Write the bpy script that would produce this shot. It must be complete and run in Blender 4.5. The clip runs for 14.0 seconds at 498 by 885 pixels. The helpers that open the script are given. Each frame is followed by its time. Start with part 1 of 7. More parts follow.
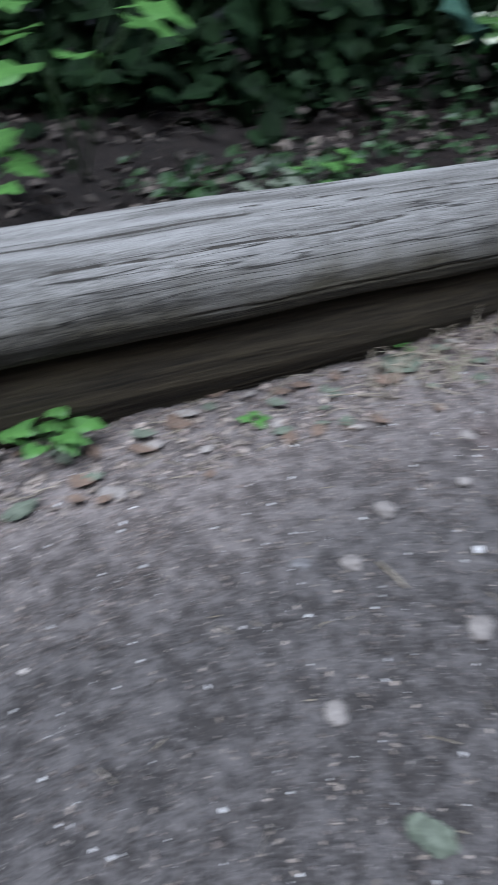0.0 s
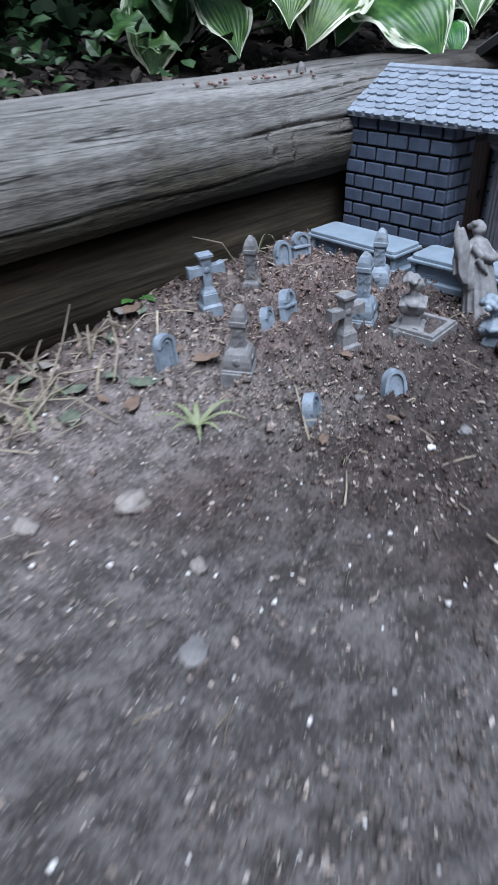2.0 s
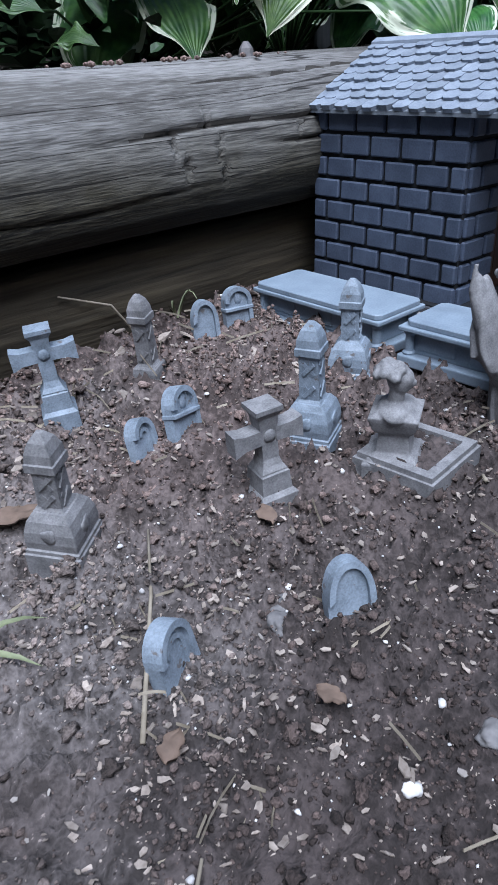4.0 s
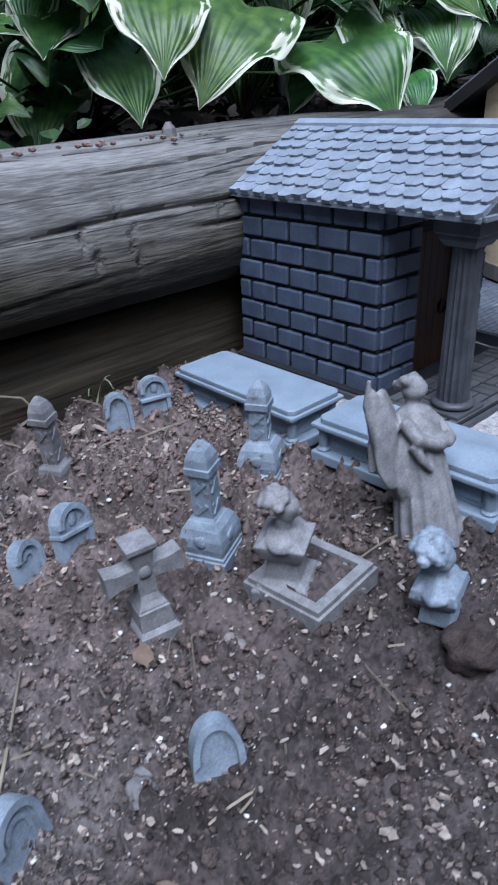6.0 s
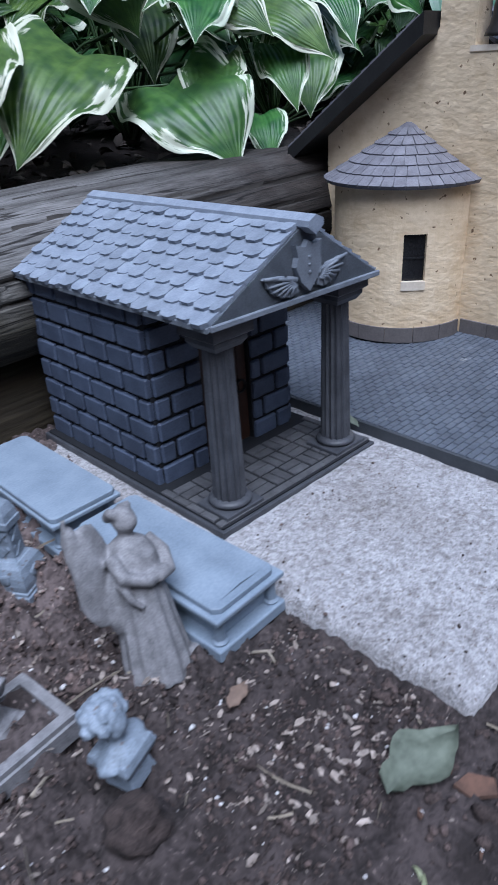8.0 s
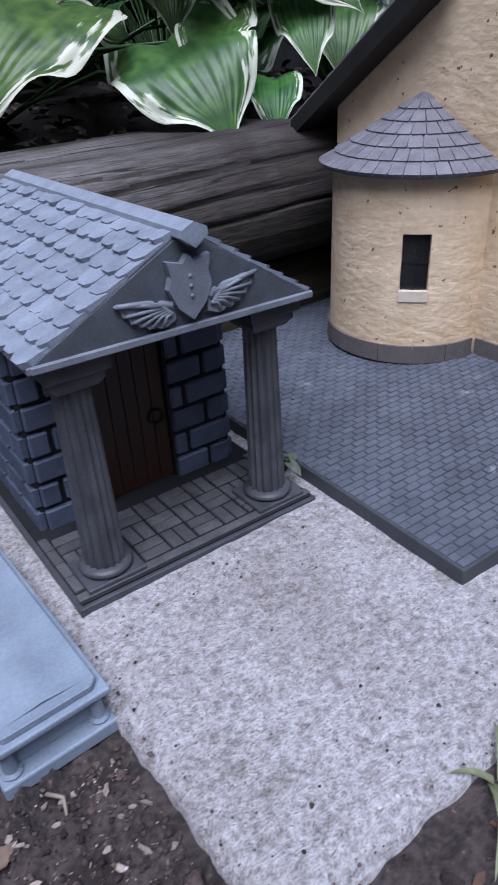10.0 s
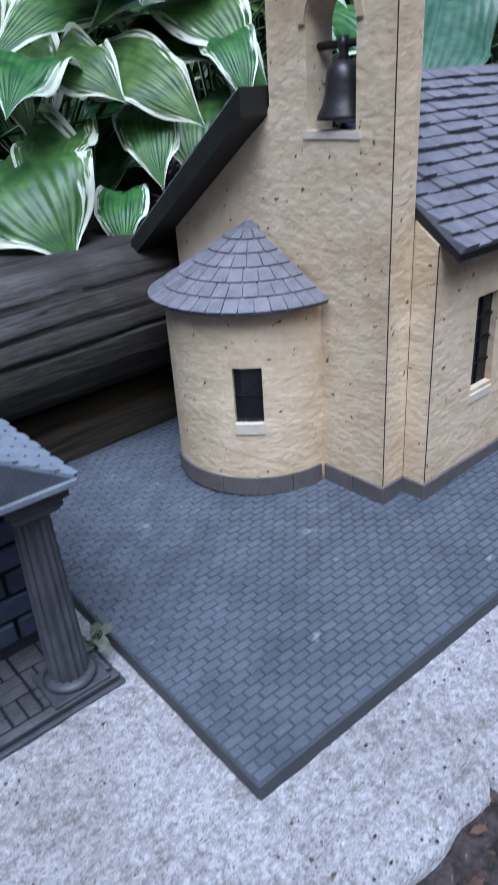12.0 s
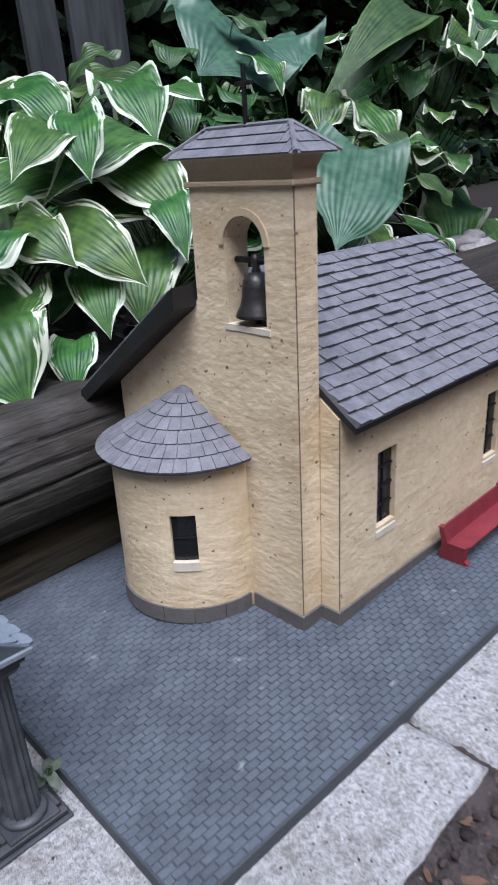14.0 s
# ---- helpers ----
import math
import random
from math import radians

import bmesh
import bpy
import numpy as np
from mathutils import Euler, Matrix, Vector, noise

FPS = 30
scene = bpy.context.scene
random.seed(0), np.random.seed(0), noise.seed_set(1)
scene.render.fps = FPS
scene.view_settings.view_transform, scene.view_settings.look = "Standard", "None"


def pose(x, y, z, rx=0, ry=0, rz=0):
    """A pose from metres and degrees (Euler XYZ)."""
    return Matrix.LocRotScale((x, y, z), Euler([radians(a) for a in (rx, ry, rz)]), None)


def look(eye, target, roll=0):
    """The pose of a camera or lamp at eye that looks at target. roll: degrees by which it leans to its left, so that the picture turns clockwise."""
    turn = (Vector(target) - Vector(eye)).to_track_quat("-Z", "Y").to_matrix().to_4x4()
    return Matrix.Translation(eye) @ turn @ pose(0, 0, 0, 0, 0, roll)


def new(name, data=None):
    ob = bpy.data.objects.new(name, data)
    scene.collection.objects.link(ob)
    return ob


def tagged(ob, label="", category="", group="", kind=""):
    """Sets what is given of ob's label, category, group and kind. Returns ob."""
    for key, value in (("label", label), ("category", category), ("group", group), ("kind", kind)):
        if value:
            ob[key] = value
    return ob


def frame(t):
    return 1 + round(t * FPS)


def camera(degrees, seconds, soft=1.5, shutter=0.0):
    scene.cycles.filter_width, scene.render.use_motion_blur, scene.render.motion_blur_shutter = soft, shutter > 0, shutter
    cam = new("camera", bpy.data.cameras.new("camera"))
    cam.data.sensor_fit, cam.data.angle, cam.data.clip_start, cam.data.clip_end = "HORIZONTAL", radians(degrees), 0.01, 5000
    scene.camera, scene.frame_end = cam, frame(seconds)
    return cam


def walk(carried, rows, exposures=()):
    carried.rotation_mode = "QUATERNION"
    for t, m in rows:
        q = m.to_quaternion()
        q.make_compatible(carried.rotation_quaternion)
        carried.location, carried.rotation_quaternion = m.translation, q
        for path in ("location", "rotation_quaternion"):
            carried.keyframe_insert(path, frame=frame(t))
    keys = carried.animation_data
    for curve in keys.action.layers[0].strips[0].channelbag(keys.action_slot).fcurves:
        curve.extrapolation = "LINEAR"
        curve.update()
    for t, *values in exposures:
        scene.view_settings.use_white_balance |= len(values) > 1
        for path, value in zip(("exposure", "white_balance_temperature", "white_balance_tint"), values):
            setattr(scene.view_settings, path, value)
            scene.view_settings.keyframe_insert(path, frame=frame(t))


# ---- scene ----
cam = camera(39.7, 14.0, shutter=0.5)
PATH = [
    (0, (0.27, 0.049, 0.478), (0.984, 1.506, -0.692), 0.3),
    (0.5, (0.375, 0.0, 0.519), (1.501, 1.206, -0.611), 0.9),
    (1, (0.418, 0.044, 0.529), (1.691, 1.051, -0.64), 2.7),
    (1.5, (0.552, 0.127, 0.41), (1.74, 1.23, -0.762), -0.4),
    (2, (0.703, 0.188, 0.291), (1.876, 1.37, -0.816), -1.2),
    (2.2, (0.768, 0.228, 0.268), (1.978, 1.396, -0.815), 0.4),
    (4.3, (1.014, 0.337, 0.194), (2.149, 1.659, -0.787), -3.4),
    (4.5, (1.02, 0.335, 0.193), (2.163, 1.654, -0.784), -3.0),
    (5, (1.042, 0.331, 0.203), (2.195, 1.653, -0.758), -3.2),
    (5.5, (1.058, 0.332, 0.215), (2.218, 1.651, -0.74), -3.3),
    (6, (1.078, 0.326, 0.236), (2.262, 1.638, -0.701), -3.4),
    (6.5, (1.097, 0.319, 0.247), (2.297, 1.619, -0.686), -3.6),
    (7, (1.134, 0.286, 0.265), (2.356, 1.547, -0.691), -3.7),
    (7.5, (1.172, 0.271, 0.28), (2.389, 1.546, -0.665), -4.0),
    (7.7, (1.195, 0.256, 0.286), (2.418, 1.52, -0.667), -4.5),
    (9.8, (1.397, 0.25, 0.276), (2.353, 1.675, -0.751), -6.3),
    (10, (1.403, 0.257, 0.275), (2.377, 1.671, -0.749), -4.7),
    (10.5, (1.421, 0.258, 0.276), (2.441, 1.658, -0.724), -5.1),
    (11, (1.448, 0.26, 0.281), (2.49, 1.65, -0.711), -5.3),
    (11.5, (1.501, 0.247, 0.287), (2.594, 1.62, -0.672), -5.7),
    (12, (1.528, 0.247, 0.316), (2.644, 1.632, -0.599), -5.7),
    (12.5, (1.537, 0.244, 0.344), (2.707, 1.63, -0.498), -5.3),
    (13, (1.54, 0.226, 0.365), (2.767, 1.606, -0.405), -5.1),
    (13.5, (1.536, 0.223, 0.387), (2.785, 1.607, -0.336), -4.9),
    (14, (1.518, 0.195, 0.41), (2.79, 1.539, -0.347), -4.8),
]
walk(cam, [(t, look(eye, target, roll)) for t, eye, target, roll in PATH],
     exposures=[(0.0, 1.36, 5700, 8), (2.0, 1.46, 5700, 8), (5.0, 1.36, 5550, 11), (7.5, 1.15, 5400, 12), (10.0, 1.06, 5700, 20), (11.5, 1.18, 5400, 13), (12.3, 1.23, 5250, 12), (13.0, 1.26, 5550, 12), (14.0, 1.28, 5900, 13)])

# ---- light ----
world = bpy.data.worlds.new("evening_sky")
scene.world = world
world.use_nodes = True
_sky = world.node_tree.nodes.new("ShaderNodeTexSky")
_sky.sky_type = "NISHITA"
_sky.sun_disc = False
_sky.sun_elevation, _sky.sun_rotation = radians(32), radians(200)
_sky.dust_density, _sky.ozone_density = 2.0, 1.5
_bg = world.node_tree.nodes["Background"]
_bg.inputs["Strength"].default_value = 0.062
world.node_tree.links.new(_sky.outputs[0], _bg.inputs["Color"])
_sun = bpy.data.lights.new("overcast_sun", "SUN")
_sun.energy, _sun.angle, _sun.color = 2.5, radians(46), (0.97, 0.98, 1.0)
sun = new("overcast_sun", _sun)
sun.matrix_world = look((0.9, -0.15, 2.35), (1.5, 0.6, 0.0))


# ---- materials ----
def material(name, base, dark=None, scale=40.0, fine=400.0, rough=0.7, bump=0.3, depth=0.001, metal=0.0,
             island=0.0, stretch=(1, 1, 1), spots=None, spot_scale=60.0, spot_at=0.68, spec=0.4, objvar=0.0):
    """Principled paint with two scales of noise, optional spots, and a tone that varies from piece to piece."""
    m = bpy.data.materials.new(name)
    m.use_nodes = True
    nt = m.node_tree
    N, L = nt.nodes, nt.links
    b = N["Principled BSDF"]
    co = N.new("ShaderNodeTexCoord")
    geo = N.new("ShaderNodeNewGeometry")
    mp = N.new("ShaderNodeMapping")
    mp.inputs["Scale"].default_value = stretch
    L.new(geo.outputs["Position"], mp.inputs["Vector"])
    n1 = N.new("ShaderNodeTexNoise")
    n1.inputs["Scale"].default_value, n1.inputs["Detail"].default_value = scale, 6.0
    n2 = N.new("ShaderNodeTexNoise")
    n2.inputs["Scale"].default_value, n2.inputs["Detail"].default_value = fine, 4.0
    L.new(mp.outputs[0], n1.inputs["Vector"])
    L.new(mp.outputs[0], n2.inputs["Vector"])
    dark = dark or tuple(c * 0.6 for c in base)
    r1 = N.new("ShaderNodeValToRGB")
    r1.color_ramp.elements[0].position, r1.color_ramp.elements[1].position = 0.36, 0.64
    r1.color_ramp.elements[0].color, r1.color_ramp.elements[1].color = (*dark, 1), (*base, 1)
    add = N.new("ShaderNodeMath")
    add.operation = "MULTIPLY_ADD"
    add.inputs[1].default_value, add.inputs[2].default_value = 0.45, 0.0
    L.new(n2.outputs[0], add.inputs[0])
    mixf = N.new("ShaderNodeMath")
    mixf.operation = "MULTIPLY_ADD"
    mixf.inputs[1].default_value = 0.55
    L.new(n1.outputs[0], mixf.inputs[0])
    L.new(add.outputs[0], mixf.inputs[2])
    L.new(mixf.outputs[0], r1.inputs[0])
    out = r1.outputs[0]
    if spots:
        n3 = N.new("ShaderNodeTexNoise")
        n3.inputs["Scale"].default_value, n3.inputs["Detail"].default_value = spot_scale, 3.0
        L.new(geo.outputs["Position"], n3.inputs["Vector"])
        r3 = N.new("ShaderNodeValToRGB")
        r3.color_ramp.elements[0].position, r3.color_ramp.elements[1].position = spot_at, spot_at + 0.04
        L.new(n3.outputs[0], r3.inputs[0])
        mx = N.new("ShaderNodeMix")
        mx.data_type = "RGBA"
        L.new(r3.outputs[0], mx.inputs[0])
        L.new(out, mx.inputs[6])
        mx.inputs[7].default_value = (*spots, 1)
        out = mx.outputs[2]
    if island or objvar:
        hs = N.new("ShaderNodeHueSaturation")
        ma = N.new("ShaderNodeMath")
        ma.operation = "MULTIPLY_ADD"
        amount = island or objvar
        ma.inputs[1].default_value, ma.inputs[2].default_value = amount, 1.0 - amount / 2
        if island:
            L.new(geo.outputs["Random Per Island"], ma.inputs[0])
        else:
            L.new(N.new("ShaderNodeObjectInfo").outputs["Random"], ma.inputs[0])
        L.new(ma.outputs[0], hs.inputs["Value"])
        L.new(out, hs.inputs["Color"])
        out = hs.outputs[0]
    L.new(out, b.inputs["Base Color"])
    b.inputs["Roughness"].default_value, b.inputs["Metallic"].default_value = rough, metal
    b.inputs["Specular IOR Level"].default_value = spec
    if bump:
        bp = N.new("ShaderNodeBump")
        bp.inputs["Strength"].default_value, bp.inputs["Distance"].default_value = bump, depth
        L.new(mixf.outputs[0], bp.inputs["Height"])
        L.new(bp.outputs[0], b.inputs["Normal"])
    return m


M_soil = material("soil", (0.098, 0.089, 0.088), (0.034, 0.03, 0.029), 45, 300, 0.95, 1.0, 0.005, spots=(0.26, 0.235, 0.22), spot_scale=300, spot_at=0.68)
M_crumb = material("soil_crumb", (0.17, 0.143, 0.132), (0.04, 0.032, 0.029), 160, 900, 0.95, 1.0, 0.003, island=1.3)
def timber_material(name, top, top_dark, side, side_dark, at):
    """Wood grain along x; grey weathering above the height at, brown below with the face's shade painted in, and a
    ragged border.
    """
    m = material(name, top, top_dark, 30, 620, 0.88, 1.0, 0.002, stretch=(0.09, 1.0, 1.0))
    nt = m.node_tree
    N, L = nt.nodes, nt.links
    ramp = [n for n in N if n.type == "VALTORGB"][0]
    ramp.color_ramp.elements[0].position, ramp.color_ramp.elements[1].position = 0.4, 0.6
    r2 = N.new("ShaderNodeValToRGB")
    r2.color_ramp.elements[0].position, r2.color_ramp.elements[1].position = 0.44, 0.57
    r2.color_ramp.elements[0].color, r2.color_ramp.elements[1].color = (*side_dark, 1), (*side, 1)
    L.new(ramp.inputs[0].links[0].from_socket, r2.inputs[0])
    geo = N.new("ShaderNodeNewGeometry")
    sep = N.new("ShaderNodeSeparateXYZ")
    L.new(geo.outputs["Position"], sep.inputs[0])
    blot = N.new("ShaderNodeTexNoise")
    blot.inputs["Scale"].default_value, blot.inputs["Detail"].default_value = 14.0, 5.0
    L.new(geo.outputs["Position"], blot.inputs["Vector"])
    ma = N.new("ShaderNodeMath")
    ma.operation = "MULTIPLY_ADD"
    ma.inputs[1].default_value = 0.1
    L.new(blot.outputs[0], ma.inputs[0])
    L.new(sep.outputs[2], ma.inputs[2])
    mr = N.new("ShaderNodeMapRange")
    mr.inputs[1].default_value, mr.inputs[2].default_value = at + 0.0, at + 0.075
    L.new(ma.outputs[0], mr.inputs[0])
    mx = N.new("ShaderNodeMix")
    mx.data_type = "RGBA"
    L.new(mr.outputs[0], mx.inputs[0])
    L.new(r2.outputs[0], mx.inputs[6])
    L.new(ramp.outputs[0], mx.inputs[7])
    # thin drying checks along the grain
    line = N.new("ShaderNodeTexNoise")
    line.inputs["Scale"].default_value, line.inputs["Detail"].default_value = 46.0, 3.0
    mp2 = N.new("ShaderNodeMapping")
    mp2.inputs["Scale"].default_value = (0.02, 1.0, 1.0)
    L.new(geo.outputs["Position"], mp2.inputs["Vector"])
    L.new(mp2.outputs[0], line.inputs["Vector"])
    away = N.new("ShaderNodeMath")
    away.operation = "SUBTRACT"
    away.inputs[1].default_value = 0.5
    L.new(line.outputs[0], away.inputs[0])
    size = N.new("ShaderNodeMath")
    size.operation = "ABSOLUTE"
    L.new(away.outputs[0], size.inputs[0])
    thin = N.new("ShaderNodeMapRange")
    thin.inputs[1].default_value, thin.inputs[2].default_value = 0.003, 0.011
    thin.inputs[3].default_value, thin.inputs[4].default_value = 1.0, 0.0
    L.new(size.outputs[0], thin.inputs[0])
    check = N.new("ShaderNodeMix")
    check.data_type, check.blend_type = "RGBA", "MULTIPLY"
    L.new(thin.outputs[0], check.inputs[0])
    L.new(mx.outputs[2], check.inputs[6])
    check.inputs[7].default_value = (0.16, 0.15, 0.14, 1)
    # the far end: darker wood, with the hostas' shade multiplied into its colour
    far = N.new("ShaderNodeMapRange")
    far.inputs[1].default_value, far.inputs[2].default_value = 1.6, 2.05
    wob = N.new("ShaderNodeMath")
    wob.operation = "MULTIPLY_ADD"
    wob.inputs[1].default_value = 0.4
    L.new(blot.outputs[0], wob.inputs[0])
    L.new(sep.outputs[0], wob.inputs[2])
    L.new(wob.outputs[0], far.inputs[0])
    far_wood_shade = N.new("ShaderNodeMix")
    far_wood_shade.data_type, far_wood_shade.blend_type = "RGBA", "MULTIPLY"
    L.new(far.outputs[0], far_wood_shade.inputs[0])
    L.new(check.outputs[2], far_wood_shade.inputs[6])
    far_wood_shade.inputs[7].default_value = (0.15, 0.124, 0.108, 1)
    L.new(far_wood_shade.outputs[2], N["Principled BSDF"].inputs["Base Color"])
    return m


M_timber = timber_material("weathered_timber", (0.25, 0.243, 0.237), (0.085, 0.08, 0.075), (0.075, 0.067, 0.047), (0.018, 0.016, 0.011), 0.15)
# lower timber: brown wood, darkened in colour for the shade under the upper one
M_timber_low = material("shaded_brown_timber", (0.062, 0.05, 0.031), (0.015, 0.012, 0.008), 50, 220, 0.9, 1.0, 0.004, stretch=(0.07, 1.0, 1.0))
M_crack = material("timber_crack", (0.05, 0.045, 0.04), rough=0.95)
M_concrete = material("concrete", (0.5, 0.49, 0.5), (0.2, 0.192, 0.193), 300, 900, 0.92, 1.0, 0.003, spots=(0.2, 0.175, 0.16), spot_scale=520, spot_at=0.62)
M_brick = material("dark_slate_paint", (0.08, 0.1, 0.148), (0.046, 0.058, 0.09), 60, 700, 0.6, 0.25, 0.0006, objvar=0.3)
M_joint = material("dark_joint", (0.01, 0.011, 0.014), rough=0.8)
M_roof = material("slate_grey_paint", (0.25, 0.285, 0.34), (0.16, 0.185, 0.23), 70, 700, 0.6, 0.25, 0.0006, objvar=0.25)
M_trim = material("grey_print_resin", (0.19, 0.212, 0.245), (0.125, 0.14, 0.164), 80, 800, 0.55, 0.2, 0.0005)
M_column = material("dark_grey_print", (0.075, 0.078, 0.088), (0.038, 0.04, 0.046), 70, 800, 0.45, 0.25, 0.0005)
M_floor = material("porch_brick_paint", (0.095, 0.095, 0.1), (0.05, 0.05, 0.054), 90, 700, 0.65, 0.3, 0.0006, objvar=0.35)
M_door = material("brown_door_paint", (0.045, 0.018, 0.01), (0.022, 0.01, 0.006), 30, 300, 0.5, 0.3, 0.0008, stretch=(2, 2, 0.3))
M_iron = material("black_iron", (0.03, 0.03, 0.032), rough=0.5, metal=0.6)
M_grave = material("blue_grey_print", (0.255, 0.3, 0.36), (0.135, 0.162, 0.195), 120, 900, 0.6, 0.25, 0.0006, spots=(0.13, 0.12, 0.12), spot_scale=160, spot_at=0.66)
M_grave_grey = material("warm_grey_print", (0.255, 0.25, 0.257), (0.12, 0.118, 0.123), 120, 900, 0.65, 0.25, 0.0006)
M_tomb = material("pale_blue_print", (0.235, 0.285, 0.345), (0.16, 0.2, 0.25), 40, 600, 0.5, 0.15, 0.0005)
M_wall = material("cream_render", (0.74, 0.6, 0.415), (0.62, 0.485, 0.315), 44, 170, 0.85, 0.75, 0.0032, stretch=(0.7, 0.7, 1.15), spots=(0.17, 0.11, 0.065), spot_scale=150, spot_at=0.68)
M_cream = material("smooth_cream_paint", (0.6, 0.47, 0.31), (0.48, 0.37, 0.24), 40, 300, 0.7, 0.15, 0.0006)
M_sill = material("pale_cream_paint", (0.68, 0.6, 0.49), (0.58, 0.5, 0.39), 60, 300, 0.7, 0.15, 0.0006)
M_plinth = material("plinth_brown_grey", (0.13, 0.115, 0.11), (0.09, 0.08, 0.078), 70, 500, 0.75, 0.2, 0.0006, objvar=0.2)
M_slate = material("slate_tile", (0.19, 0.187, 0.21), (0.115, 0.112, 0.128), 90, 600, 0.6, 0.35, 0.0008, objvar=0.17)
M_slate_far = material("slate_tile_joined", (0.19, 0.185, 0.205), (0.115, 0.11, 0.125), 90, 600, 0.6, 0.35, 0.0008, island=0.3)
M_fascia = material("black_roof_edge", (0.02, 0.02, 0.021), rough=0.5)
M_paver = material("paver_grey", (0.105, 0.12, 0.146), (0.066, 0.076, 0.095), 50, 500, 0.48, 0.25, 0.0005, objvar=0.16, spots=(0.2, 0.21, 0.22), spot_scale=70, spot_at=0.7)
M_paver_far = material("paver_grey_joined", (0.105, 0.12, 0.146), (0.066, 0.076, 0.095), 50, 500, 0.48, 0.25, 0.0005, island=0.16, spots=(0.2, 0.21, 0.22), spot_scale=70, spot_at=0.7)
M_plate = material("base_plate_grey", (0.06, 0.066, 0.075), (0.045, 0.05, 0.057), 50, 500, 0.6, 0.2, 0.0005)
M_bell = material("bronze_bell", (0.075, 0.07, 0.07), (0.05, 0.046, 0.045), 60, 400, 0.4, 0.1, 0.0004, metal=0.6)
M_red = material("red_bench_paint", (0.22, 0.03, 0.04), (0.14, 0.018, 0.025), 60, 400, 0.5, 0.15, 0.0005)
M_glass = material("dark_window", (0.012, 0.012, 0.013), rough=0.2, bump=0)
M_board = material("dark_stained_board", (0.055, 0.06, 0.065), (0.02, 0.022, 0.024), 9, 60, 0.8, 0.5, 0.003, stretch=(1.5, 1.5, 0.15))


def dug_and_shaded_soil(mat, first_ramp=True):
    """Dry trodden soil on the path side, darker brown dug soil towards the graves and pavers; shade is put into the
    colour as well.
    """
    nt = mat.node_tree
    N, L = nt.nodes, nt.links
    first = [n for n in N if n.type == "VALTORGB"][0].color_ramp.elements
    if first_ramp:
        first[0].position, first[1].position = 0.42, 0.58
    b = N["Principled BSDF"]
    was = b.inputs["Base Color"].links[0].from_socket
    geo = N.new("ShaderNodeNewGeometry")
    sep = N.new("ShaderNodeSeparateXYZ")
    L.new(geo.outputs["Position"], sep.inputs[0])
    n = N.new("ShaderNodeTexNoise")
    n.inputs["Scale"].default_value, n.inputs["Detail"].default_value = 5.0, 6.0
    L.new(geo.outputs["Position"], n.inputs["Vector"])
    ma = N.new("ShaderNodeMath")
    ma.operation = "MULTIPLY_ADD"
    ma.inputs[1].default_value = 1.2
    L.new(n.outputs[0], ma.inputs[0])
    L.new(sep.outputs[0], ma.inputs[2])
    mr = N.new("ShaderNodeMapRange")
    mr.inputs[1].default_value, mr.inputs[2].default_value = 1.56, 1.8
    L.new(ma.outputs[0], mr.inputs[0])
    mx = N.new("ShaderNodeMix")
    mx.data_type, mx.blend_type = "RGBA", "MULTIPLY"
    L.new(mr.outputs[0], mx.inputs[0])
    L.new(was, mx.inputs[6])
    mx.inputs[7].default_value = (0.78, 0.69, 0.67, 1)
    # near side darker: a bystander's shade put into the soil colour
    ragged_y = N.new("ShaderNodeMath")
    ragged_y.operation = "MULTIPLY_ADD"
    ragged_y.inputs[1].default_value = -0.2
    L.new(n.outputs[0], ragged_y.inputs[0])
    L.new(sep.outputs[1], ragged_y.inputs[2])
    damp = N.new("ShaderNodeMapRange")
    damp.inputs[1].default_value, damp.inputs[2].default_value = 0.42, 0.3
    L.new(ragged_y.outputs[0], damp.inputs[0])
    both = N.new("ShaderNodeMath")
    both.operation = "MULTIPLY"
    L.new(damp.outputs[0], both.inputs[0])
    L.new(mr.outputs[0], both.inputs[1])
    deep = N.new("ShaderNodeMix")
    deep.data_type, deep.blend_type = "RGBA", "MULTIPLY"
    L.new(both.outputs[0], deep.inputs[0])
    L.new(mx.outputs[2], deep.inputs[6])
    deep.inputs[7].default_value = (0.74, 0.72, 0.72, 1)
    # paler towards the timbers, so a bystander's shade stays on the near soil
    dry = N.new("ShaderNodeMapRange")
    dry.inputs[1].default_value, dry.inputs[2].default_value = 0.36, 0.56
    dry.inputs[3].default_value, dry.inputs[4].default_value = 0.0, 1.0
    L.new(ragged_y.outputs[0], dry.inputs[0])
    pale = N.new("ShaderNodeMix")
    pale.data_type, pale.blend_type = "RGBA", "MULTIPLY"
    L.new(dry.outputs[0], pale.inputs[0])
    L.new(deep.outputs[2], pale.inputs[6])
    pale.inputs[7].default_value = (1.85, 1.77, 1.73, 1)
    # raised bed: shade under the plants is multiplied into the soil colour
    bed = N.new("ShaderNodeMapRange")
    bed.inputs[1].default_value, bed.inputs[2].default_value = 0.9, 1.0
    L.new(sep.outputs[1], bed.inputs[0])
    bed_shade = N.new("ShaderNodeMix")
    bed_shade.data_type, bed_shade.blend_type = "RGBA", "MULTIPLY"
    L.new(bed.outputs[0], bed_shade.inputs[0])
    L.new(pale.outputs[2], bed_shade.inputs[6])
    bed_shade.inputs[7].default_value = (0.13, 0.11, 0.1, 1)
    L.new(bed_shade.outputs[2], b.inputs["Base Color"])


